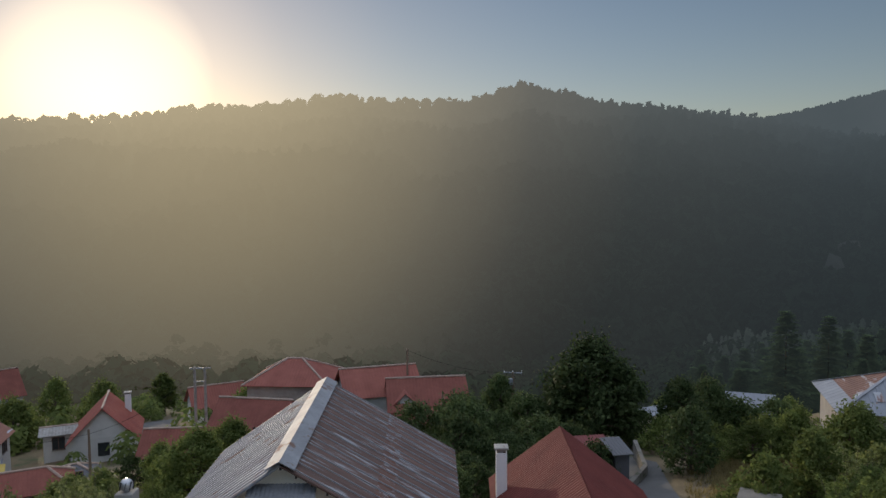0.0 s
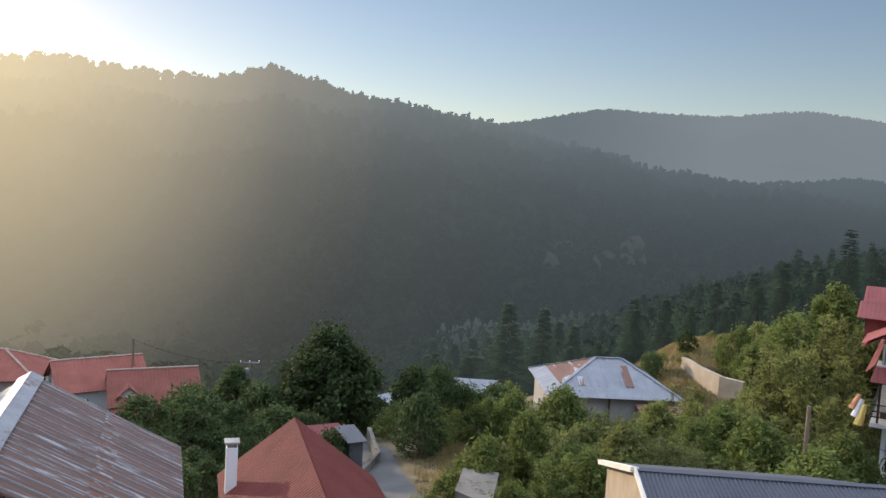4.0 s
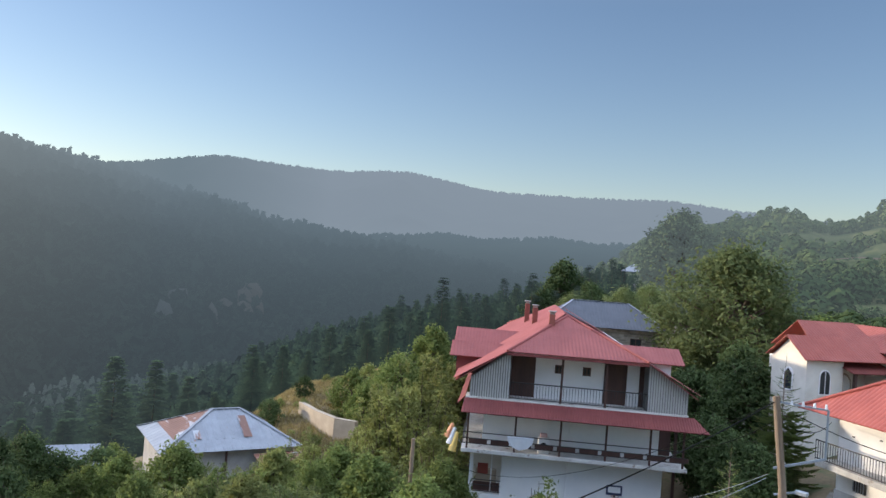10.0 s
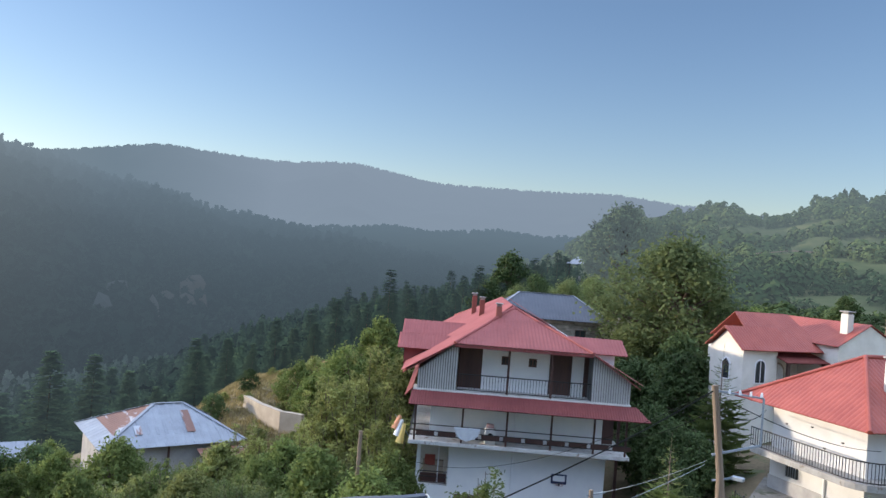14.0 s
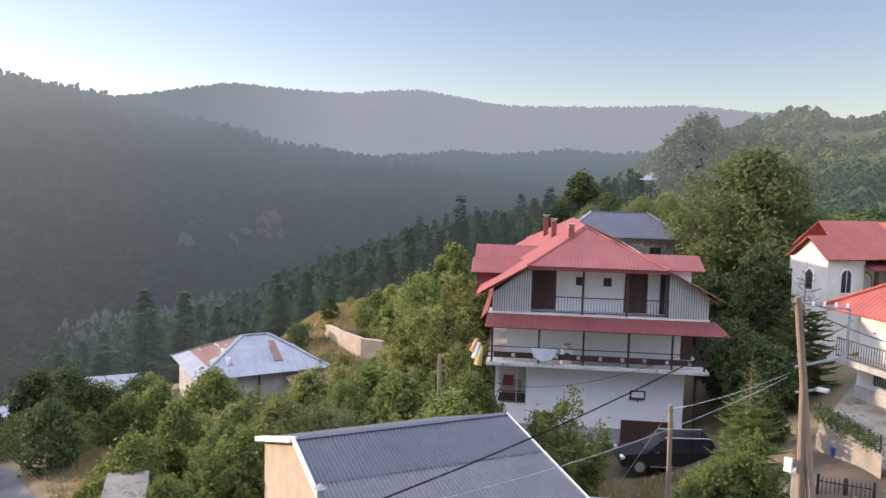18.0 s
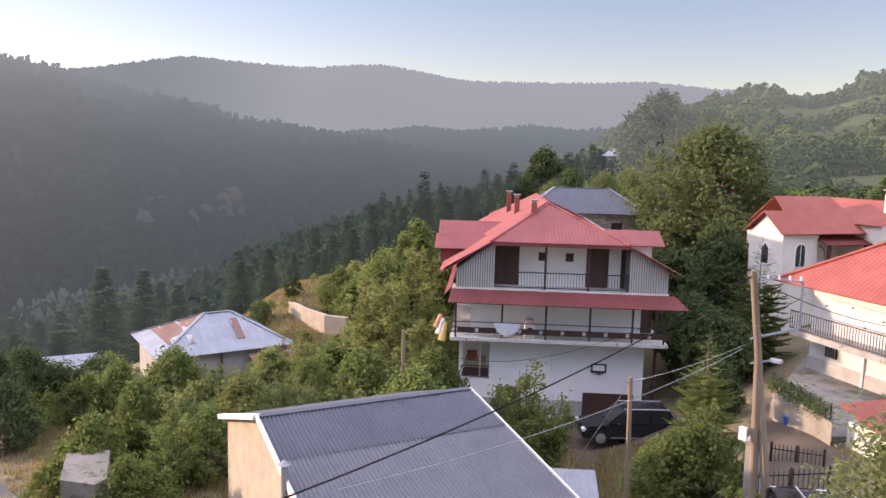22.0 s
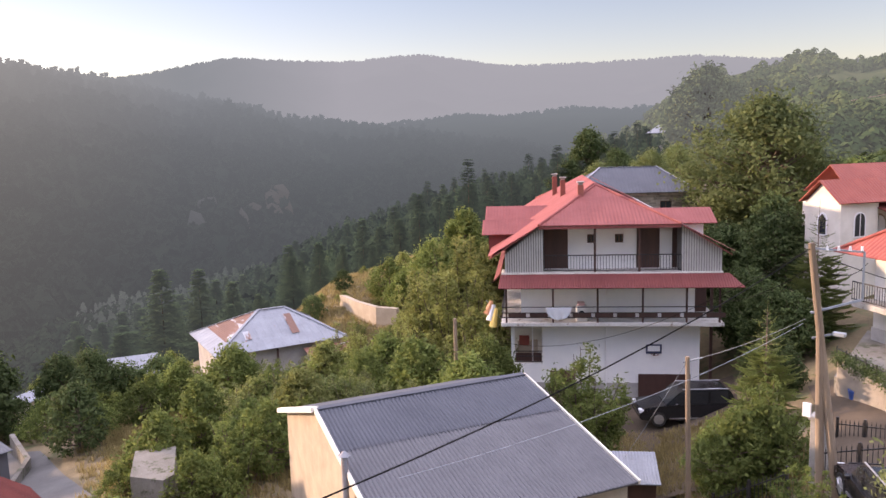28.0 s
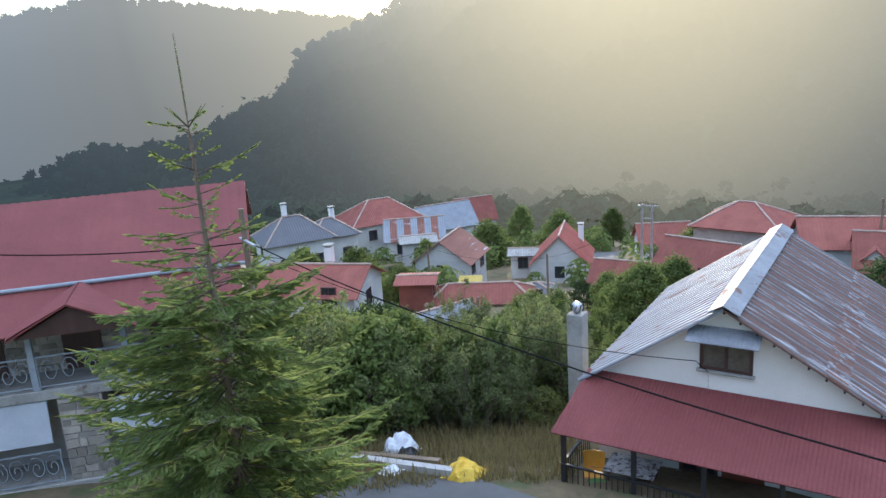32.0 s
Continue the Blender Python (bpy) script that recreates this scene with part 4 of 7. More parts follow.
def tin_house():
    h = thing("tin_hip_house", "low house with hipped galvanised roof, rust streaked", "house", 22.46, 44.39, 0, -14.7)
    ze, zr, w, dp = 1.9, 3.78, 9.3, 8.0
    p, r = Vector((4.1, 4.0, zr)), Vector((6.0, 4.0, zr))
    q = [Vector(c) for c in ((0, 0, ze), (w, 0, ze), (w, dp, ze), (0, dp, ze))]
    part("wall", bx(0.5, w - 0.5, 0.5, dp - 0.5, -2.5, ze), RENDER_GREY, h, "stained grey plastered wall")
    k = 0.27
    tops = [p, r, r, p]
    low = [c.lerp(t, k) for c, t in zip(q, tops)]
    part("roof", sheet(B(), [low[0], low[1], r, p], 0.55, 0.03, profile="rib"), PALETIN, h, "pale blue-grey tin roof slope")
    part("roof", sheet(B(), [low[3], low[0], p], 0.4, 0.03, profile="rib"), HIPRUST, h, "rusted tin roof slope")
    part("roof", sheet(B(), [low[1], low[2], r], 0.55, 0.03, profile="rib"), PALETIN, h)
    part("roof", sheet(B(), [low[2], low[3], p, r], 0.55, 0.03, profile="rib"), PALETIN, h)
    for i in range(4):
        j = (i + 1) % 4
        part("eave_sheet", sheet(B(), [q[i], q[j], low[j], low[i]], 0.6, 0.02, profile="rib"), PALETIN, h)
    for a, b in ((q[0], p), (q[3], p), (q[1], r), (q[2], r), (p, r)):
        part("ridge_cap", sqbar(B(), a + Vector((0, 0, 0.05)), b + Vector((0, 0, 0.05)), 0.22, 0.03), PALETIN, h)
    up = (r - q[1]).normalized()
    for x, n in ((2.35, 0.45), (5.6, 0.55)):
        c = Vector((x, 2.2 if x > 3 else 1.6, 0))
        d = Vector((0, 4.0, zr - ze)).normalized()
        a = Vector((x, 1.1, ze + 1.1 * (zr - ze) / 4 + 0.05))
        part("patch_sheet", prism(B(), [a, a + Vector((n, 0, 0)), a + Vector((n, 0, 0)) + d * (2.3 if x > 3 else 0.9), a + d * (2.3 if x > 3 else 0.9)], (0, 0, 0.02)), HIPRUST, h, "rust-red patch sheet")
    part("annex", bx(6.3, 9.6, -2.2, 0.5, -2.5, 0.95), IVORY, h, "small pale annex")
    part("annex_roof", sheet(B(), [(6.0, -2.5, 0.95), (9.9, -2.5, 0.95), (9.9, 0.2, 1.55), (6.0, 0.2, 1.55)], 0.4, 0.03, profile="rib"), RUSTY, h, "rusty annex roof")
    for x in (2.2, 4.2):
        part("veranda_post", bx(x - 0.06, x + 0.06, 0.1, 0.22, -1.5, ze), WOOD, h)
    return h


tin_house()


def cottage(az, d, turn, l, w, wall, rise, roof, walls=WHITE, z=None, hip=0.0, label="small white village house with red roof", wins=2, chimneys=(), stripes=None):
    """A plain house: l along its ridge (local x), w across, with gables or hips, windows on the long near side and the gables."""
    c = at(az, d)
    z0 = land(c.x, c.y) if z is None else z
    h = thing("village_house", label, "house", c.x, c.y, z0, turn, "village houses")
    a, b = l / 2, w / 2
    o = 0.35
    part("wall", bx(-a, a, -b, b, -2.5, wall), walls, h)
    if hip:
        k = a - hip
        q = [(-a - o, -b - o, wall), (a + o, -b - o, wall), (a + o, b + o, wall), (-a - o, b + o, wall)]
        p, r = (-k, 0, wall + rise), (k, 0, wall + rise)
        for poly in ([q[0], q[1], r, p], [q[1], q[2], r], [q[2], q[3], p, r], [q[3], q[0], p]):
            part("roof", sheet(B(), poly, 0.25, 0.025), roof, h)
        caps = [(p, r), (q[0], p), (q[1], r), (q[2], r), (q[3], p)]
    else:
        part("gable", prism(B(), [(-a, -b, wall), (-a, b, wall), (-a, 0, wall + rise - 0.1)], (2 * a, 0, 0)), walls, h)
        s = rise / b
        for sgn in (-1, 1):
            n = 9 if stripes else 1
            for i in range(n):
                x0, x1 = -a - o + (2 * a + 2 * o) * i / n, -a - o + (2 * a + 2 * o) * (i + 1) / n
                part("roof", sheet(B(), [(x0, 0, wall + rise), (x1, 0, wall + rise), (x1, sgn * (b + o), wall - s * o), (x0, sgn * (b + o), wall - s * o)], 0.25, 0.025), stripes if stripes and i % 2 else roof, h)
        caps = [((-a - o, 0, wall + rise), (a + o, 0, wall + rise))]
    for p, q in caps:
        part("ridge_cap", bar(B(), Vector(p) + Vector((0, 0, 0.04)), Vector(q) + Vector((0, 0, 0.04)), 0.09, n=6), PALECAP, h, "pale mortared ridge tiles")
    for x, y, top in chimneys:
        chimney(h, x, y, wall * 0.7, wall + top, 0.5)
    for i in range(wins):
        x = -a + 2 * a * (i + 0.5) / wins
        window(h, x - 0.5, x + 0.5, -b, 0.9 if wall < 4 else wall - 1.8, 2.0 if wall < 4 else wall - 0.6)
    for face, x in ((-1, -a), (1, a)):
        m = B()
        box(m, *sorted((x, x + 0.04 * face)), -0.45, 0.45, wall - 1.5, wall - 0.4)
        part("window", m, GLASS, h)
    return h


# red complex beyond the tin roof, and the village below
cottage(12.6, 63, -4, 6.4, 5.6, 3.7, 1.6, FADEDRED, MORTAR, z=-3.6, hip=2.6, label="grey house with hipped red roof")
cottage(6.4, 59.5, 18, 5.6, 5.0, 3.7, 1.5, FADEDRED, OLDWHITE, z=-3.7, label="white house with red gable roof and pale end wall")
c3 = cottage(2.7, 56.0, 8, 5.4, 5.2, 3.5, 1.6, FADEDRED, OLDWHITE, z=-3.7, label="white house with broad red eaves and a balcony")
part("balcony", bx(-2.2, 2.7, -3.9, -2.6, 0.2, 0.36), CONCRETE, c3)
for x in (-2.0, 0.3, 2.5):
    part("balcony_post", bx(x - 0.07, x + 0.07, -3.85, -3.71, -2.5, 2.8), WOOD, c3)
part("eave_roof", sheet(B(), [(-2.8, -4.0, 2.75), (3.2, -4.0, 2.75), (3.2, -2.5, 3.35), (-2.8, -2.5, 3.35)], 0.25, 0.025), FADEDRED, c3)
dm = part("dormer", prism(B(), [(-2.4, -2.2, 3.7), (-1.0, -2.2, 3.7), (-1.7, -2.2, 4.4)], (0, 1.6, 0)), OLDWHITE, c3, "little white arched dormer")
part("dormer_roof", sheet(B(), [(-1.7, -2.4, 4.5), (-1.7, -0.6, 4.5), (-0.8, -0.6, 3.7), (-0.8, -2.4, 3.7)], 0.25, 0.02), FADEDRED, dm)
part("dormer_roof", sheet(B(), [(-1.7, -2.4, 4.5), (-1.7, -0.6, 4.5), (-2.6, -0.6, 3.7), (-2.6, -2.4, 3.7)], 0.25, 0.02), FADEDRED, dm)
cottage(15.6, 55, -10, 5.0, 4.2, 1.8, 1.6, FADEDRED, OLDWHITE, z=-2.8, label="low house with faded red roof")
cottage(25.9, 69.5, 110, 5.5, 5.0, 2.4, 2.5, ORANGERED, OLDWHITE, z=-6.9, wins=1, chimneys=((2.2, -1.6, 2.3),), label="white gable-fronted house with orange-red roof")
cottage(28.9, 71, 25, 2.3, 2.3, 2.3, 0.3, CONCRETE, OLDWHITE, z=-6.8, wins=1, label="small flat-roofed white shed")
cottage(28.1, 56.5, 30, 2.8, 2.6, 1.3, 0.8, GREYLIGHT, OLDWHITE, z=-5.2, hip=1.2, wins=1, label="small kiosk with grey hipped roof")
cottage(20.4, 58.5, 6, 6.0, 4.0, 1.5, 1.3, FADEDRED, OLDWHITE, z=-4.9, label="low white house with maroon roof")
cottage(18.4, 80, 30, 5.0, 4.4, 2.4, 1.7, FADEDRED, OLDWHITE, z=-8.2)
cottage(34.6, 66, 104, 5.0, 5.0, 2.3, 1.8, RUSTY, OLDWHITE, z=-5.3, label="white house with brown tin roof")
cottage(33.9, 66.5, 30, 3.0, 3.0, 1.4, 0.8, PALETIN, OLDWHITE, z=-6.6, wins=1, label="lean-to annex with pale blue tin roof")
cottage(32.4, 52.5, 28, 7.2, 3.2, 2.2, 1.0, FADEDRED, OLDWHITE, z=-4.9, hip=1.2, label="long low white house with maroon roof")
cottage(37.4, 52.5, 28, 2.4, 2.4, 2.6, 0.2, FADEDRED, FADEDRED, z=-3.6, wins=0, label="red-painted box-shaped annex with flat roof")
cottage(35.6, 44.0, 66, 3.6, 2.8, 1.0, 1.2, PALETIN, OLDWHITE, z=-2.6, wins=0, label="low shed with bright tin roof")
cottage(39.9, 90, 58, 8.5, 7.0, 4.8, 2.3, FADEDRED, OLDWHITE, z=-9.1, hip=3.0, label="large white house with hipped red roof")
cottage(37.3, 84, 37, 6.3, 4.0, 4.0, 1.8, PALETIN, OLDWHITE, z=-9.2, stripes=RUSTY, label="white house with striped rusty tin roof")
cottage(37.1, 80, 40, 3.5, 3.5, 4.9, 0.3, CONCRETE, OLDWHITE, z=-9.7, wins=1, label="tall white box-shaped house")
cottage(35.0, 100, 60, 7.5, 5.0, 3.2, 2.6, PALETIN, OLDWHITE, z=-11.0, label="white house with pale blue tin roof")
cottage(32.6, 114, 50, 5.5, 5.0, 2.4, 2.9, FADEDRED, OLDWHITE, z=-12.6)
cottage(46.6, 75, 60, 6.5, 5.5, 3.4, 2.1, GREYLIGHT, OLDWHITE, z=-5.6, hip=2.4, chimneys=((-0.5, 0.6, 3.2),), label="white house with slate-grey hipped roof")
cottage(43.9, 76, 60, 4.5, 4.5, 3.2, 1.5, GREYLIGHT, OLDWHITE, z=-5.6, hip=1.8, chimneys=((0.6, 0.4, 2.4),), label="lower wing with slate-grey roof")
cn = thing("canopy", "yellow sheet canopy beside the long house", "canopy", *at(33.2, 54.5).xy, -3.2, 28)
part("cover", sheet(B(), [(-0.9, -0.7, 1.0), (0.9, -0.7, 1.0), (0.9, 0.7, 1.3), (-0.9, 0.7, 1.3)], 0.2, 0.02), material("yellow_roof_sheet", (0.42, 0.30, 0.05), (0.55, 0.40, 0.09), 0.7, 1, 20, 0.1), cn)
for x in (-0.8, 0.8):
    part("post", bx(x - 0.05, x + 0.05, -0.6, -0.5, -2.5, 1.02), IRON, cn)
cottage(44.9, 48, 20, 6.4, 5.2, 1.5, 1.2, FADEDRED, OLDWHITE, z=-0.75, chimneys=((0.5, 0.6, 2.2),), label="low white house with long red roof")


# ---- the stone house with carved balconies ----
BLUEWHITE = material("white_canvas", (0.40, 0.42, 0.45), (0.52, 0.54, 0.57), 0.8, 1.0, 20, 0.1)


def scroll_panel(parent, x0, x1, y, z, h, mat):
    """A wrought-iron balcony panel: frame and two facing scrolls."""
    bm = sqbar(B(), (x0, y, z + h), (x1, y, z + h), 0.04, 0.04)
    sqbar(bm, (x0, y, z + 0.08), (x1, y, z + 0.08), 0.03, 0.03)
    for x in (x0 + 0.02, x1 - 0.02):
        sqbar(bm, (x, y, z), (x, y, z + h), 0.03, 0.03)
    ob = part("balcony_panel", bm, mat, parent, "wrought-iron balcony panel with scrolls")
    n = max(1, round((x1 - x0) / 0.9))
    w = (x1 - x0) / n
    for i in range(n):
        for sg in (-1, 1):
            cx, cz = x0 + w * (i + 0.5) + sg * w * 0.22, z + 0.08 + (h - 0.08) * 0.5
            bm = B()
            last = None
            for k in range(19):
                a = k * 0.55
                rr = (h * 0.40) * (1 - k / 22)
                p = Vector((cx + sg * rr * math.cos(a) * 0.62, y, cz + rr * math.sin(a)))
                if last:
                    bar(bm, last, p, 0.013, n=4)
                last = p
            part("scroll", bm, mat, ob)
    return ob


PALE_IRON = material("pale_grey_iron", (0.22, 0.25, 0.28), (0.34, 0.37, 0.40), 0.5, 3, 30, 0.1)


def rubble(parent, x0, x1, y, z0, z1, seed, face=-1, size=0.34):
    """Courses of uneven stones standing proud of a wall that faces -y."""
    r = random.Random(seed)
    z, made = z0, []
    while z < z1 - 0.08:
        hh = min(r.uniform(0.16, 0.28), z1 - z)
        x = x0
        while x < x1 - 0.05:
            ww = min(r.uniform(0.6, 1.4) * size, x1 - x)
            g = 0.018
            out = r.uniform(0.02, 0.06)
            a, b, c, d = x + g, x + ww - g, z + g, z + hh - g
            j = lambda: r.uniform(-0.015, 0.015)
            bm = prism(B(), [(a + j(), y, c + j()), (b + j(), y, c + j()), (b + j(), y, d + j()), (a + j(), y, d + j())], (0, -out, 0))
            made.append(part("stone", bm, STONE, parent))
            x += ww
        z += hh
    return made


def stone_house():
    h = thing("stone_house", "stone house with maroon roof and wrought-iron balconies", "house", -20.14, 8.07, 0, 47.7)
    w = part("wall", bx(-9, 6.3, 1.3, 8.0, 2.5, 9.4), MORTAR, h, "rubble stone wall")
    part("roof", sheet(B(), [(-9.5, 1.1, 9.5), (6.7, 1.1, 9.5), (6.7, 4.6, 11.25), (-9.5, 4.6, 11.25)], 0.28, 0.02), DARKRED, h, "faded maroon sheet roof slope")
    part("roof", sheet(B(), [(-9.5, 8.1, 9.5), (6.7, 8.1, 9.5), (6.7, 4.6, 11.25), (-9.5, 4.6, 11.25)], 0.28, 0.02), DARKRED, h)
    part("gable", prism(B(), [(6.0, 1.3, 9.4), (6.0, 8.0, 9.4), (6.0, 4.6, 11.1)], (0.3, 0, 0)), CREAM, h, "pale gable wall")
    part("gutter", bar(B(), (-9.5, 1.03, 9.47), (6.7, 1.03, 9.47), 0.06), PALE_IRON, h)
    part("porch_roof", sheet(B(), [(-9.3, -0.35, 8.62), (6.4, -0.35, 8.62), (6.4, 1.08, 9.42), (-9.3, 1.08, 9.42)], 0.28, 0.02), DARKRED, h, "lower maroon porch roof")
    for sg, xe in ((-1, 0.65), (1, 3.75)):
        part("porch_gable_roof", sheet(B(), [(2.2, -0.75, 9.42), (2.2, 1.0, 9.5), (xe, 0.4, 8.72), (xe, -0.75, 8.64)], 0.28, 0.02), DARKRED, h)
    part("porch_gable", prism(B(), [(0.8, -0.6, 8.6), (3.6, -0.6, 8.6), (2.2, -0.6, 9.3)], (0, 0.1, 0)), WOOD, h, "planked little gable")
    part("balcony_floor", bx(-9, 6.2, -0.15, 1.3, 6.72, 7.0, bevel=0.02), CONCRETE, h)
    part("lower_floor", bx(-9, 6.2, -0.2, 1.3, 3.6, 4.3, bevel=0.02), CONCRETE, h)
    for x in (-1.6, 0.95, 3.25, 5.35):
        part("balcony_post", bx(x - 0.07, x + 0.07, -0.1, 0.04, 7.0, 8.66), PALE_IRON, h, "pale square post")
    for x0, x1 in ((-3.6, -1.67), (-1.53, 0.88), (1.02, 3.18), (3.32, 5.28)):
        scroll_panel(h, x0, x1, -0.05, 7.0, 0.9, PALE_IRON)
    for x0, x1 in ((-1.5, 1.2), (2.6, 4.6)):
        scroll_panel(h, x0, x1, -0.12, 4.3, 0.95, PALE_IRON)
    part("pillar", bx(1.35, 2.45, -0.1, 1.3, 4.3, 6.72), MORTAR, h)
    part("awning", prism(B(), [(-3.5, -0.25, 5.55), (1.1, -0.25, 5.55), (1.1, -0.1, 6.7), (-3.5, -0.1, 6.7)], (0, 0.05, 0)), BLUEWHITE, h, "white canvas blind")
    part("awning", prism(B(), [(2.6, -0.22, 5.5), (5.2, -0.22, 5.5), (5.2, -0.1, 6.5), (2.6, -0.1, 6.5)], (0, 0.05, 0)), BLUEWHITE, h)
    for x in (-0.6, 1.9, 4.2):
        part("door", bx(x - 0.5, x + 0.5, 1.2, 1.28, 7.0, 8.5), WOOD, h, "dark balcony door")
    part("beam", bx(-9, 6.2, -0.12, 0.1, 8.5, 8.62), WOOD, h)
    rubble(w, -3.2, 6.2, 1.3, 7.0, 9.0, 3)
    rubble(w, 1.36, 2.44, -0.1, 4.3, 6.7, 4)
    rubble(w, -2.5, 6.2, -0.2, 2.9, 4.2, 5, size=0.42)
    part("lamp_arm", sqbar(B(), (6.5, 1.0, 10.2), (6.9, -0.6, 10.3), 0.08, 0.05), PALE_IRON, h, "pale lamp arm on the corner")
    return h


stone_house()


# ---- the ivory house with arched windows and the white house with a curved balcony ----
def arch(parent, x, w, y, z0, z1, pane=GLASS, surround=WHITE):
    """A round-headed window in a wall that faces -y."""
    def outline(k, n=8):
        r, c = (w / 2) * k, z1 - w / 2
        zb = z0 - (k - 1) * w / 2
        return [(x - r, y, zb), (x + r, y, zb)] + [(x + r * math.cos(math.pi * i / n), y, c + r * math.sin(math.pi * i / n)) for i in range(n + 1)]
    o = part("arched_window", prism(B(), outline(1.22), (0, -0.04, 0)), surround, parent)
    part("pane", prism(B(), [(a, b - 0.045, c) for a, b, c in outline(1.0)], (0, -0.01, 0)), pane, o)
    part("mullion", bx(x - 0.02, x + 0.02, y - 0.07, y - 0.055, z0, z1), surround, o)
    return o


def arched_house():
    c = at(-72.3, 51)
    h = thing("arched_window_house", "ivory two-storey house with arched windows and red tile roof", "house", c.x, c.y, 0, -27)
    # local x runs along the wall towards the porch, -y faces out of it
    part("wall", bx(0, 2.9, 0, 2.8, 3.5, 11.0), IVORY, h, "ivory plastered wall")
    part("wall", bx(2.0, 6.5, 2.8, 5.2, 3.5, 11.0), IVORY, h)
    part("wall", bx(2.9, 6.5, 1.6, 2.8, 3.5, 11.0), IVORY, h)
    part("gable", prism(B(), [(0.0, 0.1, 11.0), (0.0, 2.7, 11.0), (0.0, 1.4, 12.15)], (2.5, 0, 0)), IVORY, h)
    for sg in (-1, 1):
        part("roof", sheet(B(), [(-0.35, 1.4, 12.3), (4.2, 1.4, 12.3), (4.2, 1.4 + sg * 1.65, 10.95), (-0.35, 1.4 + sg * 1.65, 10.95)], 0.24, 0.03), ORANGERED, h)
    part("roof", sheet(B(), [(0.9, -0.35, 10.95), (7.0, -0.35, 10.95), (7.0, 3.2, 13.15), (2.2, 3.2, 13.15)], 0.24, 0.03), ORANGERED, h, "orange-red tiled roof slope")
    part("roof", sheet(B(), [(2.2, 5.4, 11.4), (7.0, 5.4, 11.4), (7.0, 3.2, 13.15), (2.2, 3.2, 13.15)], 0.24, 0.03), ORANGERED, h)
    part("porch_roof", sheet(B(), [(2.8, -0.9, 10.3), (6.7, -0.9, 10.3), (6.7, 1.5, 11.05), (2.8, 1.5, 11.05)], 0.24, 0.03), BRICKRED, h, "dark red porch roof")
    for x in (3.2, 6.3):
        part("porch_post", bx(x - 0.09, x + 0.09, -0.7, -0.52, 7.4, 10.3), WOOD, h)
    part("porch_floor", bx(2.8, 6.8, -0.9, 1.6, 7.2, 7.4), CONCRETE, h)
    railing(h, 2.9, -0.8, 6.7, -0.8, 7.4, 0.95, 0.16)
    part("wing", prism(B(), [(6.6, -1.4, 3.5), (13.5, -1.4, 3.5), (13.5, -1.4, 11.0), (9.4, -1.4, 12.9), (6.6, -1.4, 11.6)], (0, 7.5, 0)), IVORY, h, "plain ivory gable wing")
    for p, q in (((6.4, 11.5), (9.4, 13.0)), ((9.4, 13.0), (13.8, 10.95))):
        part("wing_roof", sheet(B(), [(p[0], -1.5, p[1]), (q[0], -1.5, q[1]), (q[0], 6.3, q[1]), (p[0], 6.3, p[1])], 0.24, 0.03), ORANGERED, h)
    chimney(h, 8.2, -0.6, 11.8, 13.6, 0.55, IVORY)
    arch(h, 1.45, 0.75, 0, 8.9, 10.3)
    arch(h, 4.6, 1.2, 1.6, 7.5, 9.9, pane=WHITE, surround=CREAM)
    # the end wall, seen at a slant
    e = part("end_window", prism(B(), [(0, 1.0, 8.9), (0, 1.75, 8.9), (0, 1.75, 10.0), (0, 1.62, 10.25), (0, 1.38, 10.35), (0, 1.13, 10.25), (0, 1.0, 10.0)], (-0.05, 0, 0)), WHITE, h)
    part("pane", prism(B(), [(-0.05, 1.08, 8.98), (-0.05, 1.67, 8.98), (-0.05, 1.67, 9.95), (-0.05, 1.38, 10.25), (-0.05, 1.08, 9.95)], (-0.01, 0, 0)), GLASS, e)
    return h


arched_house()


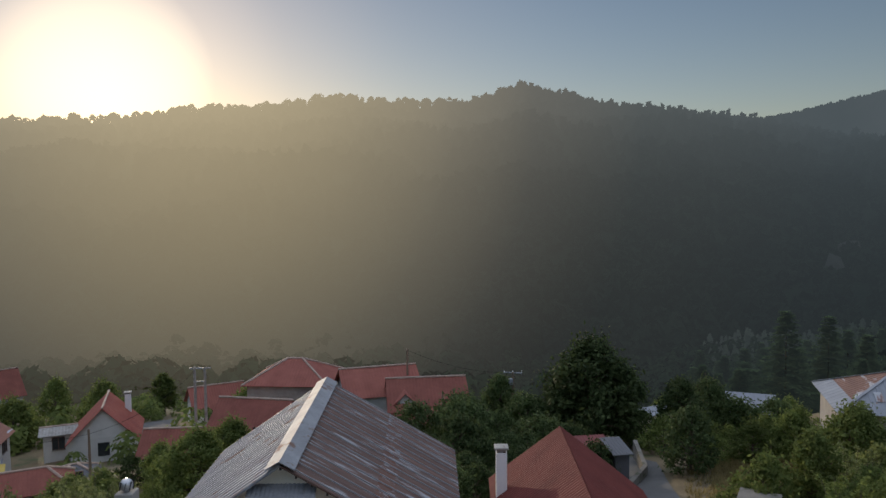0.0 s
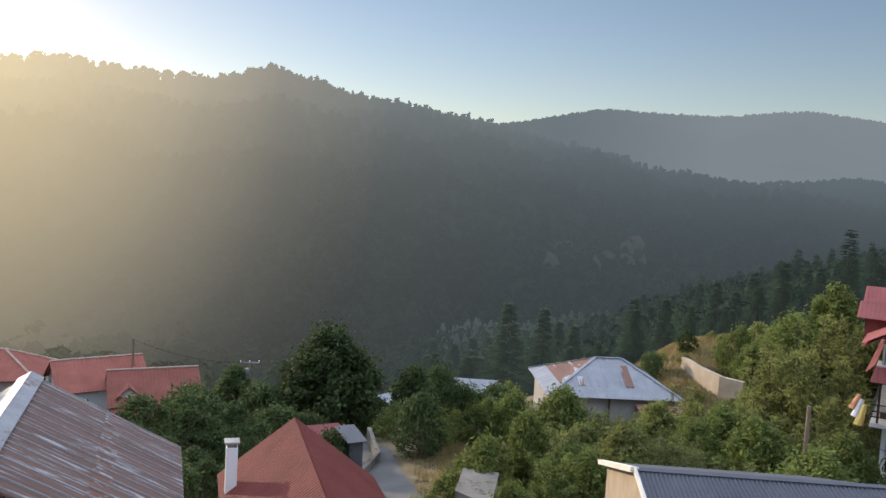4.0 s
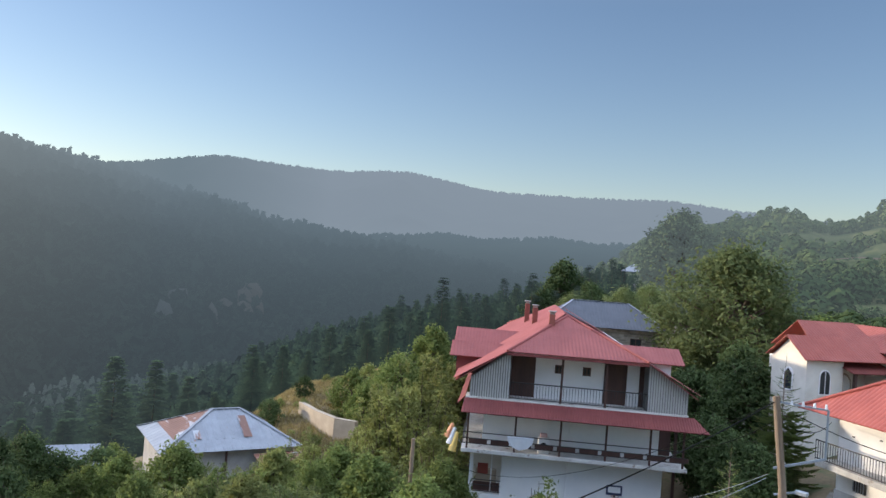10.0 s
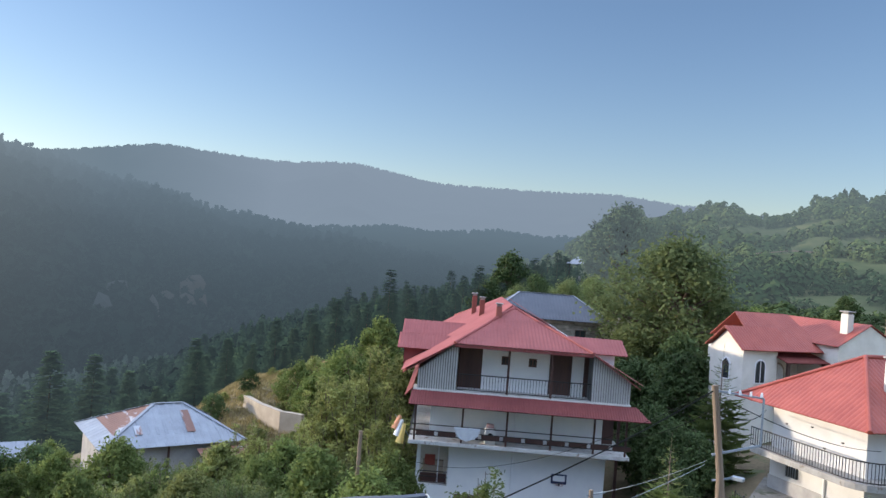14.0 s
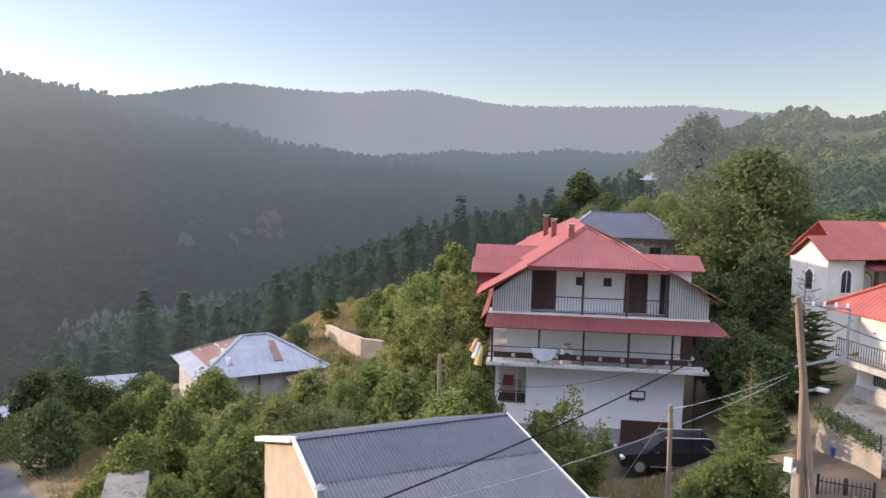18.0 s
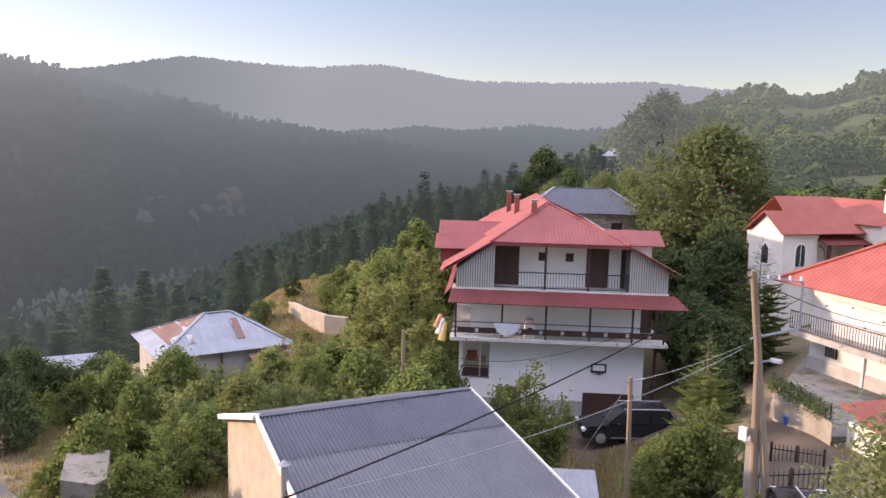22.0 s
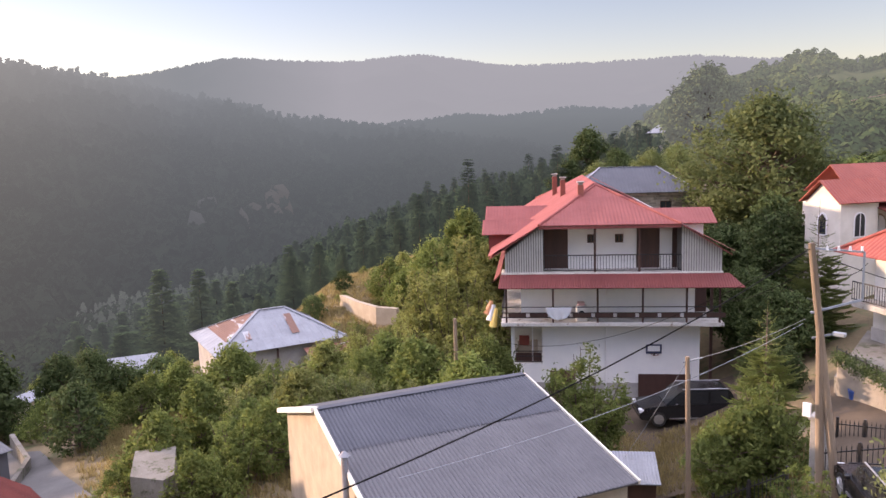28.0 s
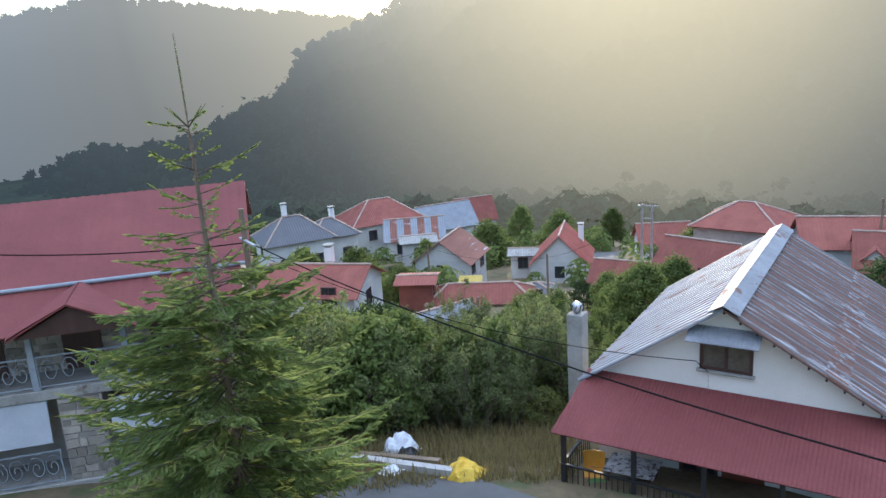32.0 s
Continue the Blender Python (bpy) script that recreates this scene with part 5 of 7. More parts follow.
def curved_house():
    """Local x runs from the corner along the shaded face, y along the sunlit one."""
    h = thing("curved_balcony_house", "white house with red tile roof and curved balcony", "house", 37.44, 6.47, 0, -32)
    part("wall", bx(0, 8, 0, 5.6, 2.5, 9.25), LIMEWASH, h, "white plastered wall")
    part("plinth", bx(-0.05, 8.05, -0.05, 5.65, 2.5, 5.6), RENDER_GREY, h, "grey stone-rendered plinth")
    o = 0.75
    q = [(-o, -o, 9.15), (8 + o, -o, 9.15), (8 + o, 6 + 1.6, 9.15), (-o, 6 + 1.6, 9.15)]
    p, r = (3.2, 3.3, 11.9), (5.0, 3.3, 11.9)
    for poly in ([q[0], q[1], r, p], [q[1], q[2], r], [q[2], q[3], p, r], [q[3], q[0], p]):
        part("roof", sheet(B(), poly, 0.26, 0.035), ORANGERED, h, "bright red tiled roof slope")
    for a, b in ((q[0], p), (q[3], p), (p, r), (q[1], r)):
        part("ridge_tiles", bar(B(), Vector(a) + Vector((0, 0, 0.05)), Vector(b) + Vector((0, 0, 0.05)), 0.11), ORANGERED, h)
    chimney(h, 2.6, 1.2, 9.8, 12.0, 0.5, IVORY)
    # balcony along the sunlit face, rounding the corner
    path = [(-1.2, 5.7), (-1.2, 4.6), (-1.25, 3.0), (-1.25, 1.2)] + [(-0.05 - 1.2 * math.cos(radians(a)), 0.15 - 1.3 * math.sin(radians(a))) for a in (10, 30, 50, 70, 90)] + [(2.5, -1.15), (8.0, -1.15)]
    inner = [(8.0, 0.02), (0.02, 0.02), (0.02, 5.7)]
    part("balcony_slab", prism(B(), [(x, y, 6.72) for x, y in path + inner], (0, 0, 0.28)), CONCRETE, h, "curved concrete balcony slab")
    top = part("railing", B(), IRON, h, "black balcony railing")
    bm = B()
    for a, b in zip(path, path[1:]):
        for z in (7.95, 7.1):
            sqbar(bm, (*a, z), (*b, z), 0.05, 0.05)
    bm.to_mesh(top.data)
    bm.free()
    base = None
    for a, b in zip(path, path[1:]):
        a, b = Vector((*a, 7.05)), Vector((*b, 7.05))
        n = max(1, round((b - a).length / 0.16))
        for i in range(n):
            c = a.lerp(b, i / n)
            if base is None:
                base = part("baluster", bx(-0.012, 0.012, -0.012, 0.012, 0, 0.9), IRON, top)
                base.matrix_basis = pose(*c)
            else:
                more(base, pose(*c))
    # grilled window under the balcony, vents on the upper wall
    w = part("grille_window", prism(B(), [(0, 3.75, 5.85), (0, 4.5, 5.85), (0, 4.5, 6.4), (0, 3.75, 6.4)], (-0.06, 0, 0)), IRON, h, "small grilled window")
    for i in range(5):
        part("grille_bar", bx(-0.1, -0.07, 3.82 + 0.15 * i, 3.85 + 0.15 * i, 5.83, 6.42), PALE_IRON, w)
    part("drainpipe", bar(B(), (-0.08, 2.1, 2.6), (-0.08, 2.1, 6.7), 0.05), WHITE, h)
    for y, z in ((1.2, 8.2), (3.0, 8.5), (4.6, 8.3), (2.2, 7.7)):
        part("wall_vent", bx(-0.03, 0.0, y, y + 0.14, z, z + 0.07), IRON, h)
    part("antenna", sqbar(B(), (1.6, -0.6, 6.9), (1.6, -0.6, 9.6), 0.03), PALE_IRON, h)
    part("antenna_boom", sqbar(B(), (1.0, -0.6, 8.6), (2.2, -0.6, 8.7), 0.03), PALE_IRON, h)
    return h


curved_house()


# ---- trees ----
def from_lists(name, vs, fs, mat):
    me = bpy.data.meshes.new(name)
    me.from_pydata(vs, [], fs)
    me.materials.append(mat)
    return me


def leaf_cloud(clumps, per, size, r, flat=0.8):
    """Sprays of leaves on the outside of each clump, turned to the light, with a few stray ones further out."""
    vs, fs = [], []
    for c, rad in clumps:
        for _ in range(per):
            out = Vector((r.gauss(0, 1), r.gauss(0, 1), r.gauss(0.25, flat))).normalized()
            p = c + out * rad * (r.uniform(0.45, 1.1) if r.random() < 0.74 else r.uniform(1.0, 1.9))
            w = (out + Vector((r.gauss(0, 0.8), r.gauss(0, 0.8), r.gauss(0.4, 0.7)))).normalized()
            u = w.orthogonal().normalized()
            u.rotate(Matrix.Rotation(r.uniform(0, 6.28), 3, w))
            v = w.cross(u)
            a, b = size * r.uniform(0.6, 1.3), size * r.uniform(0.3, 0.55)
            k = len(vs)
            vs += [p - u * a, p + v * b - w * a * 0.2, p + u * a - w * a * 0.35, p - v * b - w * a * 0.2]
            fs.append((k, k + 1, k + 2, k + 3))
    return vs, fs


def broadleaf(seed, height, width, trunk, clumps, per, size, mat, name, label, category="tree"):
    """A tree at the origin: tapered trunk, forked limbs, and a crown of leaf clumps at the limbs' ends."""
    r = random.Random(seed)
    t = thing(name, label, category)
    bm = B()
    top = height * 0.62
    bend = Vector((r.uniform(-0.3, 0.3), r.uniform(-0.3, 0.3), 0))
    pts = [Vector((0, 0, -0.6)), Vector((0, 0, height * trunk)) + bend * 0.4, Vector((0, 0, top)) + bend]
    rad = height * 0.022 + 0.03
    bar(bm, pts[0], pts[1], rad * 1.3, rad)
    bar(bm, pts[1], pts[2], rad, rad * 0.5)
    blobs = []
    lobes = [(r.uniform(0, 6.28), r.uniform(0.25, 0.95), r.uniform(0.75, 1.12)) for _ in range(7)]
    for i in range(clumps):
        f = 0.06 + 0.94 * (i + 0.5) / clumps
        a = i * 2.4 + r.uniform(-0.5, 0.5)
        # lobes: parts of the crown that stand out or fall back
        bulge = 1.0
        for la, lf, lk in lobes:
            near = max(0.0, math.cos(a - la)) ** 2 * max(0.0, 1 - abs(f - lf) / 0.3)
            bulge += (lk - 0.9) * 1.6 * near
        reach = width / 2 * math.sin(math.pi * min(1, 0.2 + 0.78 * f)) ** 0.75 * bulge * r.choice((r.uniform(0.72, 1.0), r.uniform(0.72, 1.0), r.uniform(0.3, 0.7)))
        z = height * (trunk + (1 - trunk) * f) * r.uniform(0.95, 1.04)
        c = Vector((math.cos(a) * reach, math.sin(a) * reach, z))
        rc = width * r.uniform(0.07, 0.135)
        blobs.append((c, rc))
        s = pts[1].lerp(pts[2], min(1, max(0, (z * 0.75 - pts[1].z) / max(0.1, pts[2].z - pts[1].z))))
        if i % 2 == 0:
            bar(bm, s, c, rad * 0.4, rad * 0.1, n=5)
            bar(bm, c, c + (c - s).normalized() * rc * 1.3 + Vector((0, 0, rc * 0.3)), rad * 0.1, 0.006, n=4)
    part("trunk", bm, BARK, t)
    vs, fs = leaf_cloud(blobs, per, size, r)
    crown = new("crown", from_lists("crown", vs, fs, mat))
    crown.parent = t
    return t


def conifer_mesh(name, seed, height, width, tiers, per, mat, droop=0.25, bare=0.08, size=0.16, thin=1.0):
    """Whorls of branches carrying sprays of needles, on no trunk (that is a part of its own)."""
    r = random.Random(seed)
    vs, fs = [], []
    for i in range(tiers):
        f = (i + r.uniform(0, 0.6)) / tiers
        count = per if f < 0.6 else max(2, round(per * thin))
        z = height * (bare + (1 - bare) * f)
        reach = width / 2 * (1 - f) ** 0.85 * r.uniform(0.8, 1.1) + 0.05 * height * 0.2
        for k in range(count):
            a = r.uniform(0, 6.283)
            way = Vector((math.cos(a), math.sin(a), 0))
            side = Vector((-way.y, way.x, 0))
            z = height * (bare + (1 - bare) * min(0.99, f + r.uniform(-0.05, 0.05)))
            reach = width / 2 * (1 - f) ** 0.8 * r.uniform(0.6, 1.15) + 0.01 * height
            n = max(3, int(reach / (size * 1.1)))
            for j in range(n):
                g = (j + 1) / n
                c = way * (reach * g) + Vector((0, 0, z - droop * reach * g + 0.12 * reach * g * g))
                s = size * r.uniform(0.7, 1.3) * (1.15 - 0.5 * g)
                for sg in (-1, 1):
                    q = len(vs)
                    tip = c + side * sg * s * 1.6 + way * s * 0.9 + Vector((0, 0, r.uniform(-0.4, 0.2) * s))
                    vs += [c - way * s * 0.5, c + way * s * 0.6, tip]
                    fs.append((q, q + 1, q + 2))
    return from_lists(name, vs, fs, mat)


def conifer(seed, height, width, tiers, per, mat, label, size=0.16, bare=0.1, thin=1.0):
    t = thing("conifer", label, "tree")
    part("trunk", bar(B(), (0, 0, -0.5), (0, 0, height * 0.98), height * 0.010 + 0.02, 0.008), BARK, t)
    c = new("crown", conifer_mesh("crown", seed, height, width, tiers, per, mat, size=size, bare=bare, thin=thin))
    c.parent = t
    return t


def plant(proto, rows, group):
    """Copies of a tree: rows of bearing, distance, scale, turn. The first row moves the tree itself."""
    for i, (az, d, s, turn) in enumerate(rows):
        p = at(az, d)
        m = pose(p.x, p.y, land(p.x, p.y) - 0.05, 0, 0, turn)
        ob = proto if i == 0 else copy_thing(proto, m)
        tall = 0.85 + 0.4 * ((i * 0.618) % 1)
        ob.matrix_basis = m @ Matrix.Diagonal((s, s * (1.15 - 0.3 * ((i * 0.382) % 1)), s * (tall if len(rows) > 25 else 1), 1))
        tagged(ob, group=group)
    return proto


def spruce_tree(seed, height, label):
    """A young spruce: whorls of stems that rise near the leader and droop lower down, each set with needled twigs."""
    r = random.Random(seed)
    t = thing("spruce", label, "tree")
    part("trunk", bar(bar(B(), (0, 0, -0.5), (0, 0, height - 1.6), 0.10, 0.026), (0, 0, height - 1.6), (-0.05, 0, height), 0.012, 0.004), POLEWOOD, t)
    vs, fs = [], []
    stems = B()

    def twig(a, b, w):
        d = (b - a).normalized()
        u = d.cross(Vector((0, 0, 1)))
        u = u.normalized() if u.length > 0.1 else Vector((1, 0, 0))
        for side in (u, u.cross(d)):
            k = len(vs)
            m = a.lerp(b, 0.55)
            vs.extend([a - side * w * 0.5, m - side * w, b, m + side * w, a + side * w * 0.5])
            fs.append((k, k + 1, k + 2, k + 3, k + 4))
    z = height - 1.55
    while z > 0.2:
        depth = height - z
        sparse = depth < 4.3
        reach = min(2.5, 0.30 + 0.36 * (depth - 1.2)) if not sparse else 0.55 + 0.33 * (depth - 1.4)
        rise = math.radians(max(2, 30 - 6 * depth))
        count = 6 if depth < 3.2 else 8 if sparse else 9
        turn = r.uniform(0, 6.28)
        for k in range(count):
            a = turn + 6.283 * k / count + r.uniform(-0.4, 0.4)
            long = reach * r.uniform(0.5, 1.25)
            flat = Vector((math.cos(a), math.sin(a), 0))
            side = Vector((-flat.y, flat.x, r.uniform(-0.5, 0.5))).normalized()
            lift = rise + r.uniform(-0.28, 0.28)
            start = Vector((0, 0, z + r.uniform(-0.14, 0.14)))

            def on(g):
                return start + flat * (long * g * math.cos(lift)) + Vector((0, 0, long * (math.sin(lift) * g - 0.16 * g + 0.20 * g * g)))
            bar(stems, on(0), on(0.5), 0.014, 0.010, n=4)
            bar(stems, on(0.5), on(0.97), 0.010, 0.004, n=4)
            for j in range(5):
                twig(on(0.3 + 0.14 * j), on(0.3 + 0.14 * (j + 1)), 0.020)
            n = max(3, int(long / (0.15 if sparse else 0.085)))
            for j in range(n):
                g = (j + 0.6) / n
                if g < (0.3 if sparse else 0.2):
                    continue
                c = on(g)
                size = min(0.42, 0.09 + (0.16 if sparse else 0.30) * long * (1 - g)) * r.uniform(0.6, 1.2)
                for sg in (-1, 1):
                    if sparse and r.random() < 0.3:
                        continue
                    tip = c + (side * sg * r.uniform(0.45, 0.9) + flat * r.uniform(0.5, 0.9) + Vector((0, 0, r.uniform(-0.3, 0.3)))).normalized() * size
                    twig(c, tip, 0.021)
                    if size > 0.16:
                        for q in (0.35, 0.6, 0.8):
                            m = c.lerp(tip, q)
                            twig(m, m + (flat + side * sg * r.uniform(-0.6, 0.5) + Vector((0, 0, r.uniform(-0.4, 0.2)))).normalized() * size * (0.75 - 0.5 * q), 0.020)
            twig(on(0.85), on(1.06), 0.018)
        z -= 0.40 if depth < 3.2 else 0.27 if sparse else 0.22
    twig(Vector((0.02, 0, height - 1.3)), Vector((-0.03, 0, height + 0.1)), 0.007)
    for k in range(4):
        a = k * 1.7
        bar(stems, (0, 0, height - 1.5), (0.4 * math.cos(a), 0.4 * math.sin(a), height - 1.15), 0.010, 0.004, n=4)
        twig(Vector((0.1 * math.cos(a), 0.1 * math.sin(a), height - 1.42)), Vector((0.42 * math.cos(a), 0.42 * math.sin(a), height - 1.13)), 0.016)
    part("limb", stems, BARK, t)
    crown = new("crown", from_lists("crown", vs, fs, NEEDLE))
    crown.parent = t
    return t


LANE = [(-24, 24), (-19.5, 29), (-16, 34), (-14.5, 40), (-13.5, 46), (-9, 52)]
VILLAGE_LANE = [(12, 40), (18, 48), (21, 58), (22.5, 70), (23, 85)]
CLEAR = [(*c.location.xy, 5.2) for c in scene.objects if c.name.startswith("village_house")] + [(30, 49, 6.5), (26.8, 45.7, 6.5), (3.5, 22, 4.5), (14, 20, 6), (15.3, 37, 4), (18.2, 39, 4)]
for way_points in (LANE, VILLAGE_LANE):
    for (a0, d0), (a1, d1) in zip(way_points, way_points[1:]):
        for k in range(5):
            q = at(a0, d0).lerp(at(a1, d1), k / 5)
            CLEAR.append((q.x, q.y, 2.3))


def free(az, d):
    p = at(az, d)
    return all(math.hypot(p.x - x, p.y - y) > r for x, y, r in CLEAR)


def kinds(seed, name, category, height, width, trunk, clumps, per, size, sorts):
    """Two trees of different growth for each material and label."""
    return [[broadleaf(seed + 5 * i + k, height * (1, 1.12)[k], width * (1, 0.8)[k], trunk, clumps, per, size, m, name, lab, category) for k in (0, 1)] for i, (m, lab) in enumerate(sorts)]


BUSH = kinds(11, "shrub", "shrub", 3.0, 3.9, 0.03, 62, 62, 0.125, (
    (LEAF, "dense green shrub on the slope"), (LEAF_YELLOW, "yellow-green bushy shrub in dry grass"), (LEAF_DARK, "dark green shrub among the houses")))
TREE = kinds(131, "tree", "tree", 7.0, 6.2, 0.12, 110, 80, 0.2, (
    (LEAF, "leafy green tree in the slope"), (LEAF_YELLOW, "light yellow-green leafy tree"), (LEAF_DARK, "large dark round-crowned tree")))
r2 = random.Random(5)


def scatter(n, az, d, size):
    rows = [(r2.uniform(*az), r2.uniform(*d), r2.uniform(*size), r2.uniform(0, 360)) for _ in range(n)]
    return [row for row in rows if free(row[0], row[1])]


def sapling(seed, height, width, stems, per, size, mat, label):
    """A thicket of thin upright stems, leafy along most of their length, with gaps between them."""
    r = random.Random(seed)
    t = thing("young_tree", label, "tree")
    bm = B()
    blobs = []
    for k in range(stems):
        a, lean = r.uniform(0, 6.28), r.uniform(0.1, 1.0) ** 0.7 * width / 2
        foot = Vector((0.25 * math.cos(a), 0.25 * math.sin(a), -0.4))
        tip = Vector((lean * math.cos(a), lean * math.sin(a), height * r.uniform(0.4, 1.0)))
        bend = foot.lerp(tip, 0.5) + Vector((0, 0, height * 0.1))
        bar(bm, foot, bend, 0.045, 0.028, n=5)
        bar(bm, bend, tip, 0.028, 0.008, n=5)
        for q in range(9):
            f = 0.18 + 0.82 * (q + r.random()) / 9
            c = foot.lerp(bend, f * 2) if f < 0.5 else bend.lerp(tip, f * 2 - 1)
            out = Vector((r.gauss(0, 1), r.gauss(0, 1), r.uniform(0.2, 0.8))).normalized() * r.uniform(0.2, 0.75) * (1.2 - 0.7 * f)
            bar(bm, c, c + out, 0.012, 0.005, n=4)
            blobs.append((c + out, r.uniform(0.18, 0.36) * (1.15 - 0.5 * f)))
    part("stem", bm, BARK, t)
    vs, fs = leaf_cloud(blobs, per, size, r, 1.1)
    crown = new("crown", from_lists("crown", vs, fs, mat))
    crown.parent = t
    return t


def plant_both(pair, rows, group):
    plant(pair[0], rows[::2], group)
    plant(pair[1], rows[1::2], group)


plant_both(BUSH[0], scatter(15, (-46, -24), (30, 45), (0.45, 0.8)) + scatter(16, (20, 46), (21, 30), (0.38, 0.6)) + scatter(12, (-37, -23.8), (27.5, 38), (0.4, 0.7)) + [(-18.8, 26.6, 0.5, 0), (-24.6, 28.0, 0.6, 30), (-26, 28, 0.6, 10), (-66.3, 26.9, 0.9, 0), (-68.0, 27.3, 0.72, 70), (-64.7, 28.0, 0.62, 20), (-19.4, 27.8, 0.4, 0), (-22.5, 32, 0.9, 0), (-19.6, 33, 0.5, 80)] + scatter(10, (-45, -40), (52, 62), (0.6, 1.0)) + scatter(34, (-31, -15), (38, 70), (0.35, 0.8)) + scatter(26, (5, 34), (33, 60), (0.4, 0.8)) + [(31.6, 79, 1.45, 0), (31.0, 80, 1.1, 70), (26, 88, 1.2, 0), (36.6, 75, 0.8, 0), (42, 68, 1.1, 40), (29, 98, 1.3, 20), (16, 75, 1.2, 0), (40.6, 60, 0.9, 90), (38.6, 56, 0.85, 10), (41.5, 56, 0.9, 130)], "shrubs on the slope")
plant_both(BUSH[1], scatter(12, (-47, -20), (30, 47), (0.45, 0.9)) + scatter(6, (20, 46), (21, 27), (0.35, 0.5)) + scatter(10, (-46, -41), (54, 70), (0.4, 0.8)) + scatter(18, (-43, -34), (54, 72), (0.14, 0.34)), "shrubs on the slope")
plant_both(BUSH[2], scatter(34, (-30, 12), (36, 66), (0.6, 1.2)) + scatter(60, (6, 50), (38, 75), (0.35, 0.8)) + scatter(26, (-3, 15), (28, 52), (0.45, 0.8)) + scatter(60, (-14, 0), (29, 56), (0.35, 0.75)) + [(38.5, 36, 0.65, 0), (40, 39, 0.8, 20), (41.5, 37, 0.75, 70), (39.5, 34, 0.6, 0), (42.5, 34.5, 0.65, 0), (37.5, 33, 0.5, 0), (36, 38, 0.55, 0), (43.5, 37, 0.7, 0), (46, 38, 0.8, 30), (48.5, 38, 0.8, 60), (45, 35, 0.6, 90), (50, 36, 0.7, 0), (-34.2, 62, 0.6, 0), (-36.6, 66, 0.45, 50), (-33, 58, 0.6, 10)], "dark shrubs")
plant_both(TREE[0], [(-46, 33, 0.62, 0), (-42, 36, 0.6, 40), (-43.5, 58, 0.7, 10), (-46, 61, 0.8, 80), (30, 26, 0.34, 200), (26, 30, 0.3, 0), (20, 36, 0.5, 0), (45, 30, 0.4, 0), (17.5, 42, 0.5, 0),
                     (-73, 66, 0.9, 140), (-47.5, 38, 0.62, 0), (-25.5, 34, 0.5, 60), (-28, 40, 0.6, 0), (-39.6, 41, 0.55, 10), (-37.9, 39, 0.5, 70), (22, 95, 0.6, 0), (43, 95, 0.6, 0), (46, 62, 0.6, 0), (41.8, 21.4, 0.5, 0), (39.0, 22.4, 0.46, 40), (34.4, 21.8, 0.42, 90), (31.4, 22.4, 0.4, 150), (44.6, 23, 0.52, 200)], "leafy trees")
plant_both(TREE[1], [(-45.5, 51, 0.75, 0), (-48, 56, 0.7, 0), (-33, 34, 0.5, 0), (-35, 42, 0.5, 30), (-47.2, 46, 0.6, 120)], "light leafy trees")
plant_both(TREE[2], [(-10, 55, 1.05, 0), (-11.9, 55.5, 0.75, 40), (-8.6, 55.5, 0.7, 80), (-16.5, 52, 0.6, 0), (-18.5, 56, 0.62, 90), (-3, 60, 0.6, 0), (-64.8, 58, 0.8, 0), (-69, 54, 0.8, 50), (-66.5, 50, 0.62, 90), (-68.2, 62, 0.8, 30),
                     (-54, 112, 1.0, 0), (-55.4, 116, 1.35, 0), (-57.5, 112, 0.9, 60), (-78.5, 95, 0.6, 0), (-66.2, 92, 0.9, 20), (-70.5, 84, 0.7, 100), (-67.2, 47, 0.62, 0), (-68.2, 43, 0.55, 40), (-69.6, 43, 0.5, 70), (-65.4, 57, 0.75, 100), (-68.4, 37, 0.42, 10)], "dark leafy trees")
THICKET = [sapling(61, 4.6, 4.0, 16, 40, 0.075, LEAF_OLIVE, "airy olive-green young trees in the lane's scrub"), sapling(62, 3.6, 4.0, 14, 42, 0.085, LEAF, "loose green thicket of young stems"), sapling(63, 5.4, 3.0, 14, 38, 0.09, LEAF_YELLOW, "slender yellow-green young trees")]
plant(THICKET[0], scatter(26, (24, 47), (20.5, 28), (0.45, 0.72)) + scatter(28, (-42, -27), (28, 43), (0.5, 0.85)) + [(-30.2, 43.2, 0.72, 0), (-32.0, 43.0, 0.66, 60), (-33.8, 43.2, 0.7, 130), (-35.8, 44, 0.8, 20), (-28.6, 43.5, 0.75, 90)] + [(39.5, 20.6, 0.68, 0), (36.2, 21, 0.66, 50), (33.4, 20.4, 0.62, 100), (30.6, 20.8, 0.6, 0), (42.2, 21.2, 0.8, 70), (44.4, 22, 0.9, 120), (46.5, 21.5, 0.95, 10)], "young trees")
plant(THICKET[1], scatter(14, (24, 47), (20.5, 30), (0.45, 0.7)) + scatter(24, (-46, -27), (29, 44), (0.55, 0.95)) + [(-70.2, 21.5, 0.5, 0), (-66.0, 28.2, 0.8, 0), (-67.4, 27.6, 0.85, 60), (-68.6, 28.6, 0.8, 130), (-64.9, 29.6, 0.7, 10)], "young trees")
plant(sapling(64, 4.3, 3.2, 18, 46, 0.08, LEAF, "loose green bush before the white house wall"), [(-54.9, 32.0, 1.2, 40), (-55.9, 31.6, 0.85, 150)], "young trees")
plant(THICKET[2], [(-43.2, 48, 1.3, 0), (-44.6, 47, 1.35, 60), (-45.4, 52, 1.45, 130), (-46.3, 47, 1.2, 200), (-42.2, 50, 1.0, 250), (-41.4, 46, 0.9, 20), (-47.0, 44, 1.1, 80)] + scatter(10, (-45, -37), (40, 52), (0.6, 0.9)), "young trees")
tall = broadleaf(91, 13, 10.5, 0.12, 190, 85, 0.24, LEAF_PALE, "tall_tree", "tall airy green tree behind the houses")
